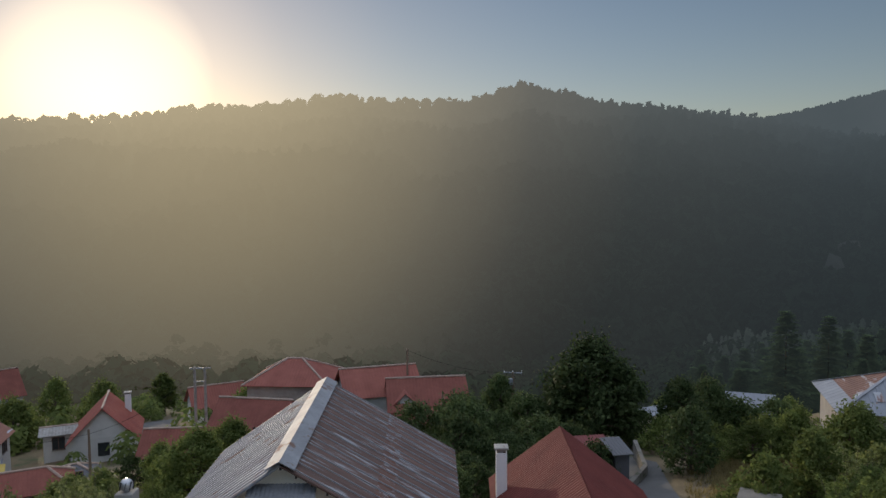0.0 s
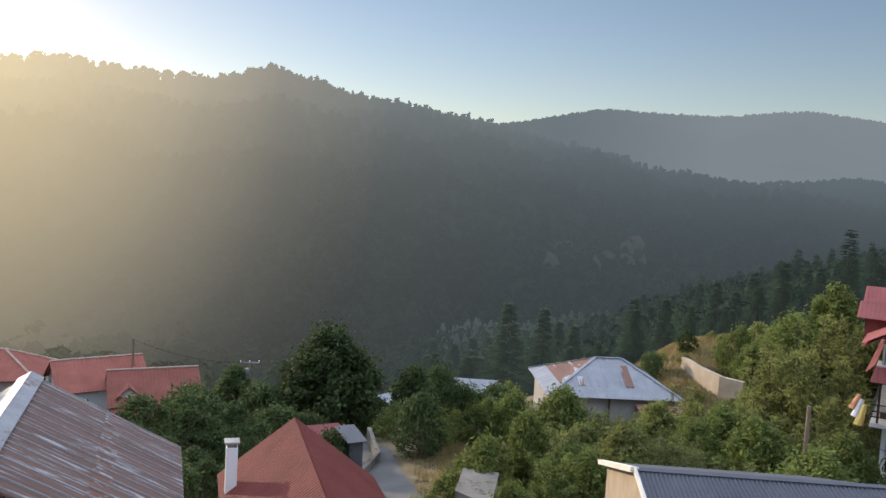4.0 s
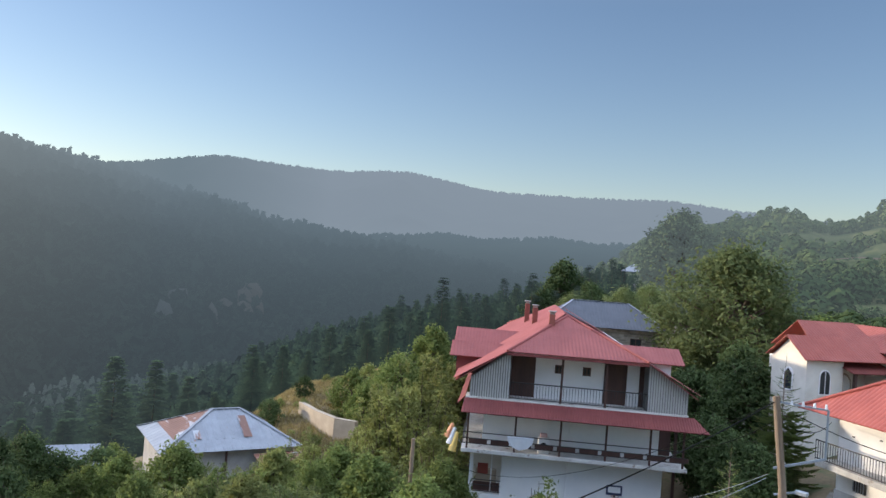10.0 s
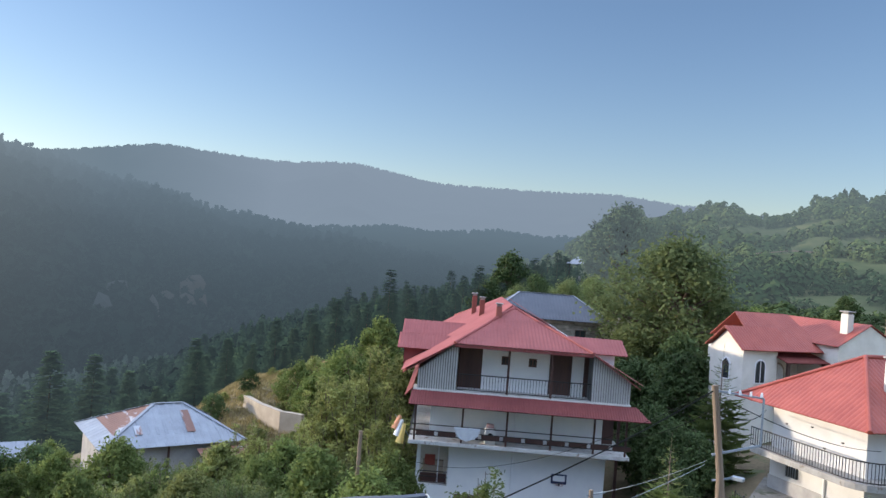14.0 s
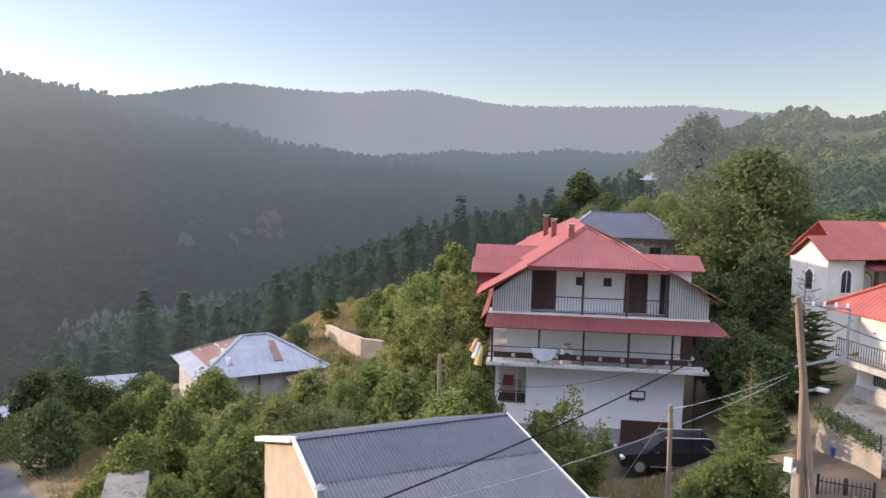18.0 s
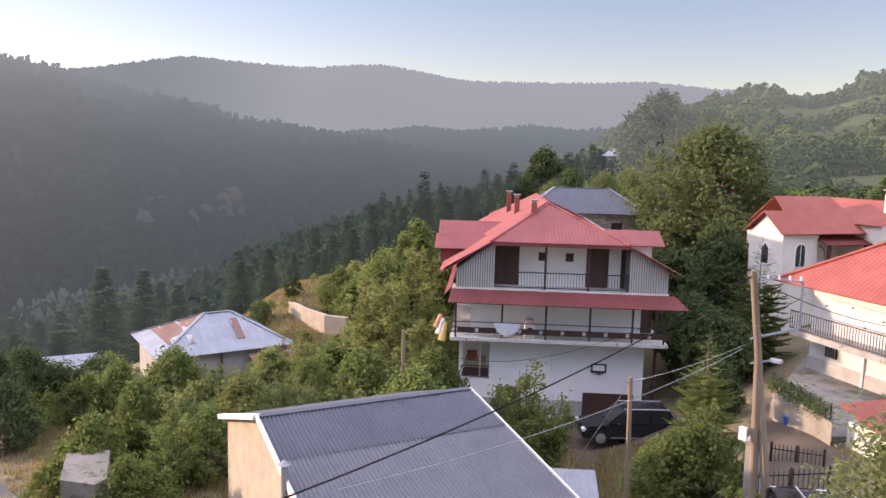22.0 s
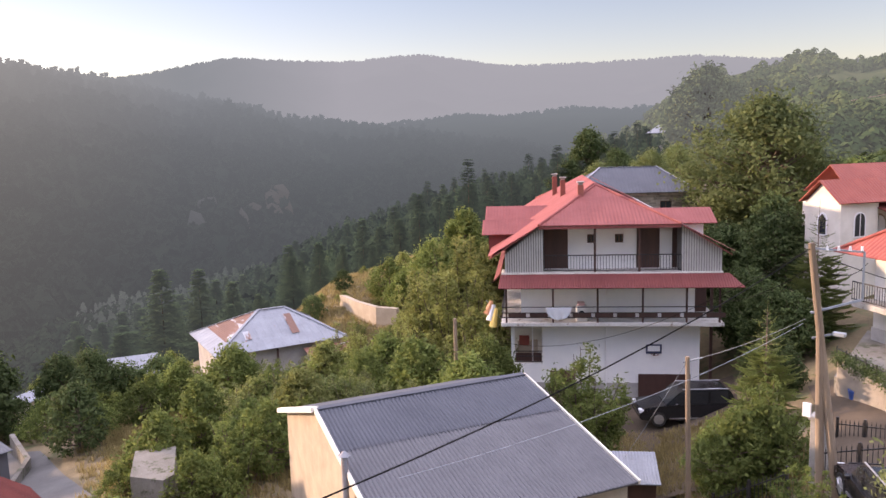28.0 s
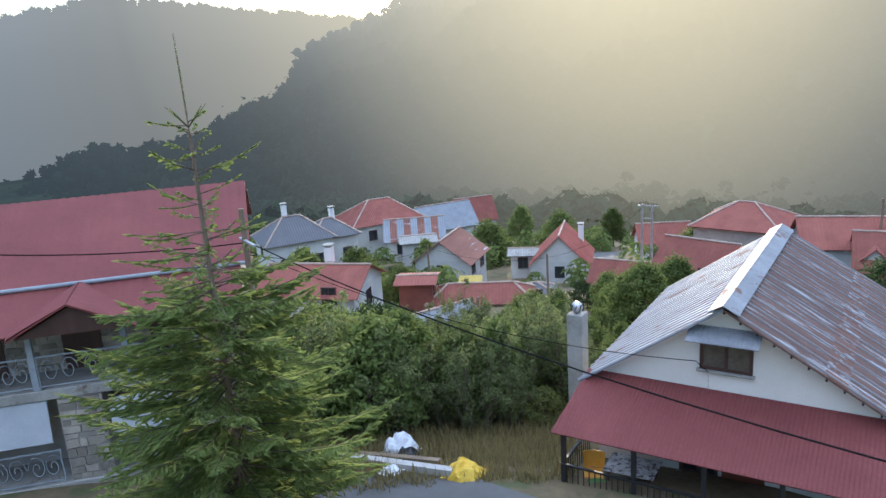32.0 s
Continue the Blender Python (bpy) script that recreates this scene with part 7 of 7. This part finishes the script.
hoop = thing("basketball_hoop", "blue and white basketball board on the wall", "sports equipment", o.x, o.y, o.z, -51.2)
part("board", bx(-0.44, 0.44, -0.08, -0.03, -0.05, 0.5, bevel=0.03), material("navy_plastic", (0.03, 0.04, 0.09), (0.05, 0.06, 0.13), 0.4, 3, 20, 0.05), hoop, "navy board frame")
part("panel", bx(-0.34, 0.34, -0.095, -0.08, 0.1, 0.42), WHITE, hoop, "white board face")
part("arm", bx(-0.04, 0.04, -0.25, -0.09, -0.12, 0.02), IRON, hoop)
rim = B()
for i in range(14):
    a, b = 2 * math.pi * i / 14, 2 * math.pi * (i + 1) / 14
    bar(rim, (0.2 * math.cos(a), -0.42 + 0.2 * math.sin(a), 0.0), (0.2 * math.cos(b), -0.42 + 0.2 * math.sin(b), 0.0), 0.012, n=5)
part("ring", rim, ORANGERED, hoop, "red steel ring")
net = B()
for i in range(10):
    a = 2 * math.pi * i / 10
    bar(net, (0.19 * math.cos(a), -0.42 + 0.19 * math.sin(a), 0), (0.1 * math.cos(a + 0.3), -0.42 + 0.1 * math.sin(a + 0.3), -0.32), 0.006, n=4)
part("net", net, WHITE, hoop)
o = on_house(-0.75, 1.2, 5.2)
um = thing("parasol", "folded striped parasol leaning out from the balcony", "parasol", o.x, o.y, o.z, -51.2)
part("pole", bar(B(), (0.6, 0, -0.3), (-0.3, 0, 0.9), 0.02), PALE_IRON, um)
for i, m in enumerate((material("orange_cloth", (0.70, 0.30, 0.16), (0.80, 0.40, 0.22), 0.8, 3, 20, 0.1), CLOTH, material("yellow_cloth", (0.72, 0.52, 0.16), (0.82, 0.62, 0.22), 0.85, 3, 20, 0.1))):
    part("panel", bar(B(), (0.0 + 0.14 * i, -0.1 * i, 0.85 - 0.2 * i), (-0.25 + 0.16 * i, -0.15 * i, 0.1 - 0.35 * i), 0.10, 0.24, n=9), m, um)

# ---- terrace, garden wall, gate and fence by the curved-balcony house ----
GARDENWALL = material("weathered_block_wall", (0.20, 0.175, 0.145), (0.31, 0.275, 0.23), 0.92, 1.1, 25, 0.4, spots=(0.12, 0.10, 0.08), spot=0.34)
gw = thing("garden_wall", "pale concrete garden wall along the drive", "wall")
w0, w1 = at(-72.5, 34.3), at(-76.3, 30.8)
for i in range(6):
    p, q = w0.lerp(w1, i / 6 + 0.002), w0.lerp(w1, (i + 1) / 6 - 0.002)
    part("wall_panel", prism(B(), [p + Vector((0, 0, 2)), q + Vector((0, 0, 2)), q + Vector((0, 0, 5.63)), p + Vector((0, 0, 5.68))], (0.22, 0.12, 0)), GARDENWALL, gw, "pale concrete wall panel")
p = w0 + Vector((0.24, 0.14, 5.6))
d = w1 - w0
bm = sqbar(B(), p + Vector((0, 0, 0.62)), p + d + Vector((0, 0, 0.58)), 0.03)
part("fence_rail", bm, IRON, gw)
for i in range(7):
    c = p + d * i / 6
    part("fence_post", bx(c.x - 0.025, c.x + 0.025, c.y - 0.025, c.y + 0.025, 5.4, 6.32), IRON, gw)
vs, fs = leaf_cloud([(p + d * (i // 2 + 0.5) / 18 + Vector((0.12, 0.1, 0.12 + 0.27 * (i % 2))), 0.27) for i in range(36)], 110, 0.05, random.Random(8))
hedge = tagged(new("hedge", from_lists("hedge", vs, fs, LEAF_DARK)), "green hedge along the top of the wall", "hedge")
te = thing("terrace", "grey paved terrace below the balcony", "terrace")
part("slab", prism(B(), [at(-72.3, 34.8, 2.5), at(-76.4, 31.3, 2.5), at(-82, 34, 2.5), at(-82, 40, 2.5), at(-74.2, 44, 2.5)], (0, 0, 2.45)), OLDCONCRETE, te)
hr = thing("hen_house", "low outbuilding with red tiled roof", "shed", *at(-80.3, 31.6).xy, 4.8, -30)
part("wall", bx(-1.4, 1.4, -0.8, 1.0, -1.5, 0.9), IVORY, hr)
part("roof", sheet(B(), [(-1.7, -1.1, 0.9), (1.7, -1.1, 0.9), (1.7, 1.2, 1.5), (-1.7, 1.2, 1.5)], 0.24, 0.03), ORANGERED, hr)
bu = thing("bucket", "blue plastic bucket by the garden wall", "bucket", *at(-73.6, 33.5).xy, land(*at(-73.6, 33.5).xy))
part("pail", bar(B(), (0, 0, 0), (0, 0, 0.4), 0.2, 0.27, n=16), material("blue_plastic", (0.02, 0.07, 0.26), (0.03, 0.10, 0.34), 0.4, 3, 20, 0.05), bu)
part("handle", bar(B(), (-0.27, 0, 0.4), (0.27, 0, 0.46), 0.012, n=5), PALE_IRON, bu)


def spiked_fence(name, p, q, height, label, gap=0.15):
    f = thing(name, label, "fence", p.x, p.y, p.z)
    d = q - p
    part("rail", sqbar(B(), (0, 0, 0.15), d + Vector((0, 0, 0.15)), 0.04), IRON, f)
    part("rail", sqbar(B(), (0, 0, height - 0.15), d + Vector((0, 0, height - 0.15)), 0.04), IRON, f)
    n = round(d.length / gap)
    first = None
    for i in range(n + 1):
        c = d * i / n
        if first is None:
            bm = bar(B(), (0, 0, 0.0), (0, 0, height - 0.08), 0.013, n=6)
            bar(bm, (0, 0, height - 0.08), (0, 0, height + 0.05), 0.022, 0.001, n=6)
            first = part("picket", bm, IRON, f)
        else:
            more(first, pose(*c))
    for i in (0, 0.5, 1):
        c = d * i
        part("fence_post", bx(c.x - 0.04, c.x + 0.04, c.y - 0.04, c.y + 0.04, c.z - 0.4, c.z + height + 0.1), IRON, f)
    return f


spiked_fence("iron_fence", at(-71.6, 25.2, 3.9), at(-76.4, 25.4, 4.4), 1.45, "black iron fence with spiked pickets")
spiked_fence("iron_gate", at(-72.6, 29.3, 3.7), at(-76.0, 28.6, 4.0), 1.25, "black iron gate to the drive")
spiked_fence("iron_fence", at(-64.5, 25.8, 1.7), at(-69.5, 25.0, 3.3), 1.3, "black iron fence behind the shrubs")
gp = thing("gate_pillar", "square concrete gate pillar", "pillar", *at(-71.5, 25.8).xy, 3.5)
part("shaft", bx(-0.22, 0.22, -0.22, 0.22, -0.5, 2.6, bevel=0.02), CONCRETE, gp)
part("cap", bx(-0.28, 0.28, -0.28, 0.28, 2.6, 2.72, bevel=0.02), CONCRETE, gp)


def strip(name, points, width, mat, label, category, lift=0.06, step=1.5, over=land):
    """A way laid on the ground along rows of bearing and distance."""
    pts = [at(a, d) for a, d in points]
    fine = []
    for a, b in zip(pts, pts[1:]):
        n = max(1, int((b - a).length / step))
        fine += [a.lerp(b, i / n) for i in range(n)]
    fine.append(pts[-1])
    bm = B()
    rows = []
    for i, p in enumerate(fine):
        d = (fine[min(i + 1, len(fine) - 1)] - fine[max(i - 1, 0)]).normalized()
        s = Vector((-d.y, d.x, 0))
        rows.append([bm.verts.new(Vector((q.x, q.y, over(q.x, q.y) + lift))) for q in (p + s * width * k for k in (-0.5, -0.17, 0.17, 0.5))])
    for a, b in zip(rows, rows[1:]):
        for i in range(3):
            bm.faces.new((a[i], b[i], b[i + 1], a[i + 1]))
    bmesh.ops.recalc_face_normals(bm, faces=bm.faces)
    ob = part(name, bm, mat, None, label, smooth=True)
    return tagged(ob, category=category, kind="structure")


strip("road", LANE, 2.3, ASPHALT, "worn grey concrete lane winding through the slope", "road")
strip("road_village", VILLAGE_LANE, 4.5, ASPHALT, "grey village lane between the houses", "road")
strip("pavement", [(70, 13), (54, 16.2), (46, 17.2), (38, 15.0), (32, 13.6), (26, 11.5)], 3.8, ASPHALT, "grey lane below the spruce", "road")
strip("yard", [(-57, 29), (-58.5, 35), (-60.5, 40), (-66, 40)], 8.5, DIRT, "bare trodden yard of dry soil", "yard", 0.05)
strip("drive", [(-74.5, 24), (-74.5, 31), (-73, 37)], 3.0, DIRT, "bare soil drive beside the garden wall", "drive", 0.07)
on_hill = lambda x, y: right(math.degrees(math.atan2(-x, y)), math.hypot(x, y))
strip("track_upper", [(-72, 300), (-76, 312), (-80, 300), (-86, 306)], 10.0, DIRT, "pale road cut across the green hill", "track", 1.0, 6, on_hill)
strip("track_lower", [(-66, 225), (-71, 232), (-77, 228), (-84, 236)], 5.0, DIRT, "pale dirt track on the green hill", "track", 1.6, 6, on_hill)
strip("track", [(-70, 195), (-75, 190), (-80, 185), (-86, 180)], 4.0, DIRT, "pale dirt track on the hillside", "track", 0.6, 6)


def block_wall(name, pts, z0, z1, label, mat=CONCRETE, thick=0.35):
    t = thing(name, label, "wall")
    for (a, d), (b, e) in zip(pts, pts[1:]):
        p, q = at(a, d), at(b, e)
        n = (q - p).normalized()
        s = Vector((-n.y, n.x, 0)) * thick
        part("wall", prism(B(), [p + Vector((0, 0, z0)), q + Vector((0, 0, z0)), q + Vector((0, 0, z1)), p + Vector((0, 0, z1))], s), mat, t)
    return t


rw = thing("retaining_wall", "stained concrete retaining wall above the lane", "wall")
part("wall", prism(B(), [at(-20.3, 28.7, -1), at(-22.5, 27.8, -1), at(-23.3, 28.2, -1), at(-23.6, 31, -1), at(-20.8, 31.2, -1)], (0, 0, 4.4)), OLDCONCRETE, rw)
block_wall("retaining_wall", [(-36.3, 62), (-37.4, 59), (-39.0, 56.3), (-40.6, 55.4)], -1.0, 3.1, "curved pale retaining wall in the grass", CREAM, 0.4)
block_wall("kerb_wall", [(-12.2, 38.5), (-14.2, 43.5), (-13.4, 48)], -2.5, -0.45, "low dark kerb wall along the lane", OLDCONCRETE, 0.25)
block_wall("boundary_wall", [(-64, 62), (-70, 60)], 2.0, 5.6, "grey boundary wall under the trees", CONCRETE, 0.3)

# small sheds and scraps along the lane
for az, d, w, m, lab in ((-10.2, 43, 1.6, DARKRED, "maroon sheet-metal shack by the lane"), (-11.9, 42.5, 0.8, GREYLIGHT, "grey metal cabin by the lane")):
    p = at(az, d)
    t = thing("shack", lab, "shed", p.x, p.y, land(p.x, p.y), 10)
    part("wall", bx(-w / 2, w / 2, -0.9, 0.9, -0.4, 1.9), m, t)
    part("roof", sheet(B(), [(-w / 2 - 0.2, -1.1, 1.9), (w / 2 + 0.2, -1.1, 1.9), (w / 2 + 0.2, 1.1, 2.2), (-w / 2 - 0.2, 1.1, 2.2)], 0.2, 0.02), m, t)
p = at(-21.2, 60)
t = thing("small_barn", "little barn with pale tin gable roof", "shed", p.x, p.y, -2.6, -20)
part("wall", bx(-1.5, 1.5, -1.6, 1.6, -1.5, 1.7), IVORY, t)
for sg in (-1, 1):
    part("roof", sheet(B(), [(-1.8, 0, 2.7), (1.8, 0, 2.7), (1.8, sg * 1.9, 1.6), (-1.8, sg * 1.9, 1.6)], 0.3, 0.02), PALETIN, t)
p = at(-15.3, 60)
t = thing("lean_to", "white sheet roof of a lean-to among trees", "shed", p.x, p.y, -3.4, 15)
part("roof", sheet(B(), [(-1.8, -0.6, 1.4), (1.8, -0.6, 1.7), (1.8, 0.8, 2.0), (-1.8, 0.8, 1.7)], 0.3, 0.02), PALETIN, t)
part("wall", bx(-1.6, 1.6, -0.3, 0.6, -0.6, 1.4), IVORY, t)

# blue-roofed stone house and the pavilion behind the guest house
p = at(-58.2, 74)
bh = thing("blue_roof_house", "stone house with blue-grey hipped sheet roof", "house", p.x, p.y, 5.0, -50)
w = part("wall", bx(-5.2, 5.2, -3.4, 3.4, -2, 5.4), MORTAR, bh)
q = [(-5.8, -4.0, 5.4), (5.8, -4.0, 5.4), (5.8, 4.0, 5.4), (-5.8, 4.0, 5.4)]
a, b = (-2.6, 0, 7.6), (2.6, 0, 7.6)
for poly in ([q[0], q[1], b, a], [q[1], q[2], b], [q[2], q[3], a, b], [q[3], q[0], a]):
    part("roof", sheet(B(), poly, 0.3, 0.025), GREYBLUE, bh, "blue-grey sheet roof slope")
for e, f in ((q[0], a), (q[1], b), (a, b)):
    part("ridge_cap", sqbar(B(), Vector(e) + Vector((0, 0, 0.05)), Vector(f) + Vector((0, 0, 0.05)), 0.2, 0.03), PALETIN, bh)
rubble(w, 0.0, 5.2, -3.4, 3.4, 5.3, 9, size=0.5)
window(bh, 2.4, 3.4, -3.45, 3.6, 4.6)
p = at(-60.4, 140)
pv = thing("pavilion", "small open pavilion with pale hipped roof", "pavilion", p.x, p.y, 14.0, -60)
for i in (-1, 1):
    for j in (-1, 1):
        part("post", bx(i * 1.5 - 0.08, i * 1.5 + 0.08, j * 1.5 - 0.08, j * 1.5 + 0.08, -4, 2.3), WOOD, pv)
part("floor", bx(-1.8, 1.8, -1.8, 1.8, -4, 0.1), CONCRETE, pv)
c = [(-2.2, -2.2, 2.3), (2.2, -2.2, 2.3), (2.2, 2.2, 2.3), (-2.2, 2.2, 2.3)]
for i in range(4):
    part("roof", sheet(B(), [c[i], c[(i + 1) % 4], (0, 0, 3.7)], 0.3, 0.02), PALETIN, pv)
p = at(-77.0, 160)
t = thing("far_shed", "small white and blue shed on the far slope", "shed", p.x, p.y, 13.0, 20)
part("wall", bx(-3, 3, -2, 2, -4, 1.6), WHITE, t)
part("roof", sheet(B(), [(-3.3, -2.4, 1.6), (3.3, -2.4, 1.6), (3.3, 2.4, 2.3), (-3.3, 2.4, 2.3)], 0.4, 0.02), PALETIN, t)

# ---- the porch of the gabled house, and the scraps on the lane ----
def on_gable(x, y, z):
    return Matrix.Translation((-4.10, 16.55, 0)) @ Matrix.Rotation(radians(2.33), 4, "Z") @ Vector((x, y, z))


YELLOW = material("yellow_plastic", (0.62, 0.28, 0.03), (0.72, 0.36, 0.05), 0.45, 3, 20, 0.05)
o = on_gable(-2.75, -1.15, 4.25)
ch = thing("garden_chair", "yellow plastic garden chair on the porch", "chair", o.x, o.y, o.z, 20)
part("seat", bx(-0.24, 0.24, -0.24, 0.24, 0.4, 0.44, bevel=0.015), YELLOW, ch)
bk = B()
last = None
for i in range(9):
    a = radians(200 + 140 * i / 8)
    c = (0.26 * math.cos(a), 0.26 * math.sin(a) * -0.6 + 0.12)
    if last:
        prism(bk, [(last[0], last[1], 0.44), (c[0], c[1], 0.44), (c[0] * 1.1, c[1] + 0.06, 0.86), (last[0] * 1.1, last[1] + 0.06, 0.86)], (0, 0.02, 0))
    last = c
bmesh.ops.remove_doubles(bk, verts=bk.verts, dist=0.001)
part("backrest", bk, YELLOW, ch)
for i in (-1, 1):
    for j in (-1, 1):
        part("leg", bar(B(), (i * 0.25, j * 0.25, 0), (i * 0.2, j * 0.2, 0.4), 0.025, n=6), YELLOW, ch)
o = on_gable(-1.85, -0.95, 4.25)
tb = thing("table", "porch table with a patterned pale cloth", "table", o.x, o.y, o.z, 5)
part("tabletop", bx(-0.55, 0.55, -0.4, 0.4, 0.70, 0.73), WOOD, tb)
for i in (-1, 1):
    for j in (-1, 1):
        part("leg", bx(i * 0.48 - 0.03, i * 0.48 + 0.03, j * 0.33 - 0.03, j * 0.33 + 0.03, 0, 0.70), WOOD, tb)
SPECK = material("speckled_cloth", (0.35, 0.34, 0.32), (0.62, 0.60, 0.57), 0.9, 4, 30, 0.1, spots=(0.10, 0.08, 0.08), spot=0.45)
tc = thing("table_cover", "speckled pale tablecloth over the porch table", "cloth", o.x, o.y, o.z, 5)
part("cover", bx(-0.6, 0.6, -0.45, 0.45, 0.735, 0.75, bevel=0.005), SPECK, tc)
o = on_gable(-2.5, -1.55, 4.25)
bn = thing("green_bin", "green plastic tub on the porch", "tub", o.x, o.y, o.z)
part("tub", bar(B(), (0, 0, 0), (0, 0, 0.45), 0.18, 0.22, n=14), material("green_plastic", (0.05, 0.16, 0.03), (0.08, 0.22, 0.05), 0.5, 3, 20, 0.05), bn)
for x in (0.15, 1.15):
    o = on_gable(x, -1.72, 4.25)
    sp = thing("white_stump", "rounded white-washed masonry post", "post", o.x, o.y, o.z)
    part("stump", bar(B(), (0, 0, 0), (0, 0, 0.75), 0.17, 0.14, n=14), WHITE, sp)
    part("head", bar(B(), (0, 0, 0.75), (0, 0, 0.86), 0.14, 0.06, n=14), WHITE, sp)
o = on_gable(-4.4, 2.0, 7.55)
cw = thing("chimney_cowl", "silver turbine cowl on the chimney", "cowl", o.x, o.y, o.z)
cwl = B()
bmesh.ops.create_uvsphere(cwl, u_segments=16, v_segments=10, radius=0.17)
bmesh.ops.translate(cwl, verts=cwl.verts, vec=(0, 0, 0.16))
part("ball", cwl, ALLOY, cw)
for i in range(8):
    a = 2 * math.pi * i / 8
    part("vane", sqbar(B(), (0.175 * math.cos(a), 0.175 * math.sin(a), 0.06), (0.175 * math.cos(a + 0.4), 0.175 * math.sin(a + 0.4), 0.27), 0.03, 0.01), IRON, cw)

g = lambda az, d: land(*at(az, d).xy) + 0.08
p, q = at(47.6, 19.7, g(47.6, 19.7) + 0.12), at(35.8, 16.7, g(35.8, 16.7) + 0.12)
bmx = thing("beam", "long pale timber beam lying along the lane", "timber")
part("beam", sqbar(B(), p, q, 0.22, 0.18), material("pale_timber", (0.38, 0.36, 0.34), (0.52, 0.50, 0.47), 0.85, 2, 30, 0.3), bmx)
part("plank", sqbar(B(), p + Vector((0.3, 0.3, 0)), q + Vector((-0.6, 0.28, 0.02)), 0.16, 0.05), POLEWOOD, bmx)


def heap(name, az, d, w, h, mat, label, seed):
    """A crumpled heap of sheeting."""
    r = random.Random(seed)
    t = thing(name, label, "sheeting", *at(az, d).xy, g(az, d))
    bm = B()
    bmesh.ops.create_grid(bm, x_segments=14, y_segments=14, size=w / 2)
    for v in bm.verts:
        e = max(0, 1 - (v.co.xy.length / (w / 2)) ** 2)
        n = noise.noise(Vector((v.co.x * 4 + seed, v.co.y * 4, 0)))
        v.co.z = h * e ** 0.6 * (0.6 + 0.7 * abs(n)) + 0.02
        v.co.x += 0.08 * noise.noise(Vector((v.co.x * 5, v.co.y * 5, seed)))
        v.co.y += 0.08 * noise.noise(Vector((v.co.y * 5, v.co.x * 5, seed + 3)))
    part("sheet", bm, mat, t)
    return t


heap("white_tarp", 40.0, 18.9, 0.9, 0.6, CLOTH, "crumpled white and blue plastic sheet", 1)
heap("dark_bag", 39.5, 18.3, 0.6, 0.35, IRON, "dark plastic bag beside the white sheet", 4)
heap("yellow_tarp", 34.85, 16.8, 0.9, 0.4, material("yellow_sheet", (0.62, 0.38, 0.03), (0.75, 0.50, 0.06), 0.6, 3, 20, 0.1), "crumpled yellow plastic sheet on the lane", 2)
heap("white_scrap", 41.0, 17.4, 0.5, 0.15, CLOTH, "scrap of white plastic on the lane", 7)
heap("white_sacks", -2.2, 30.5, 1.6, 0.6, CLOTH, "white sacks heaped beside the red roof", 9)
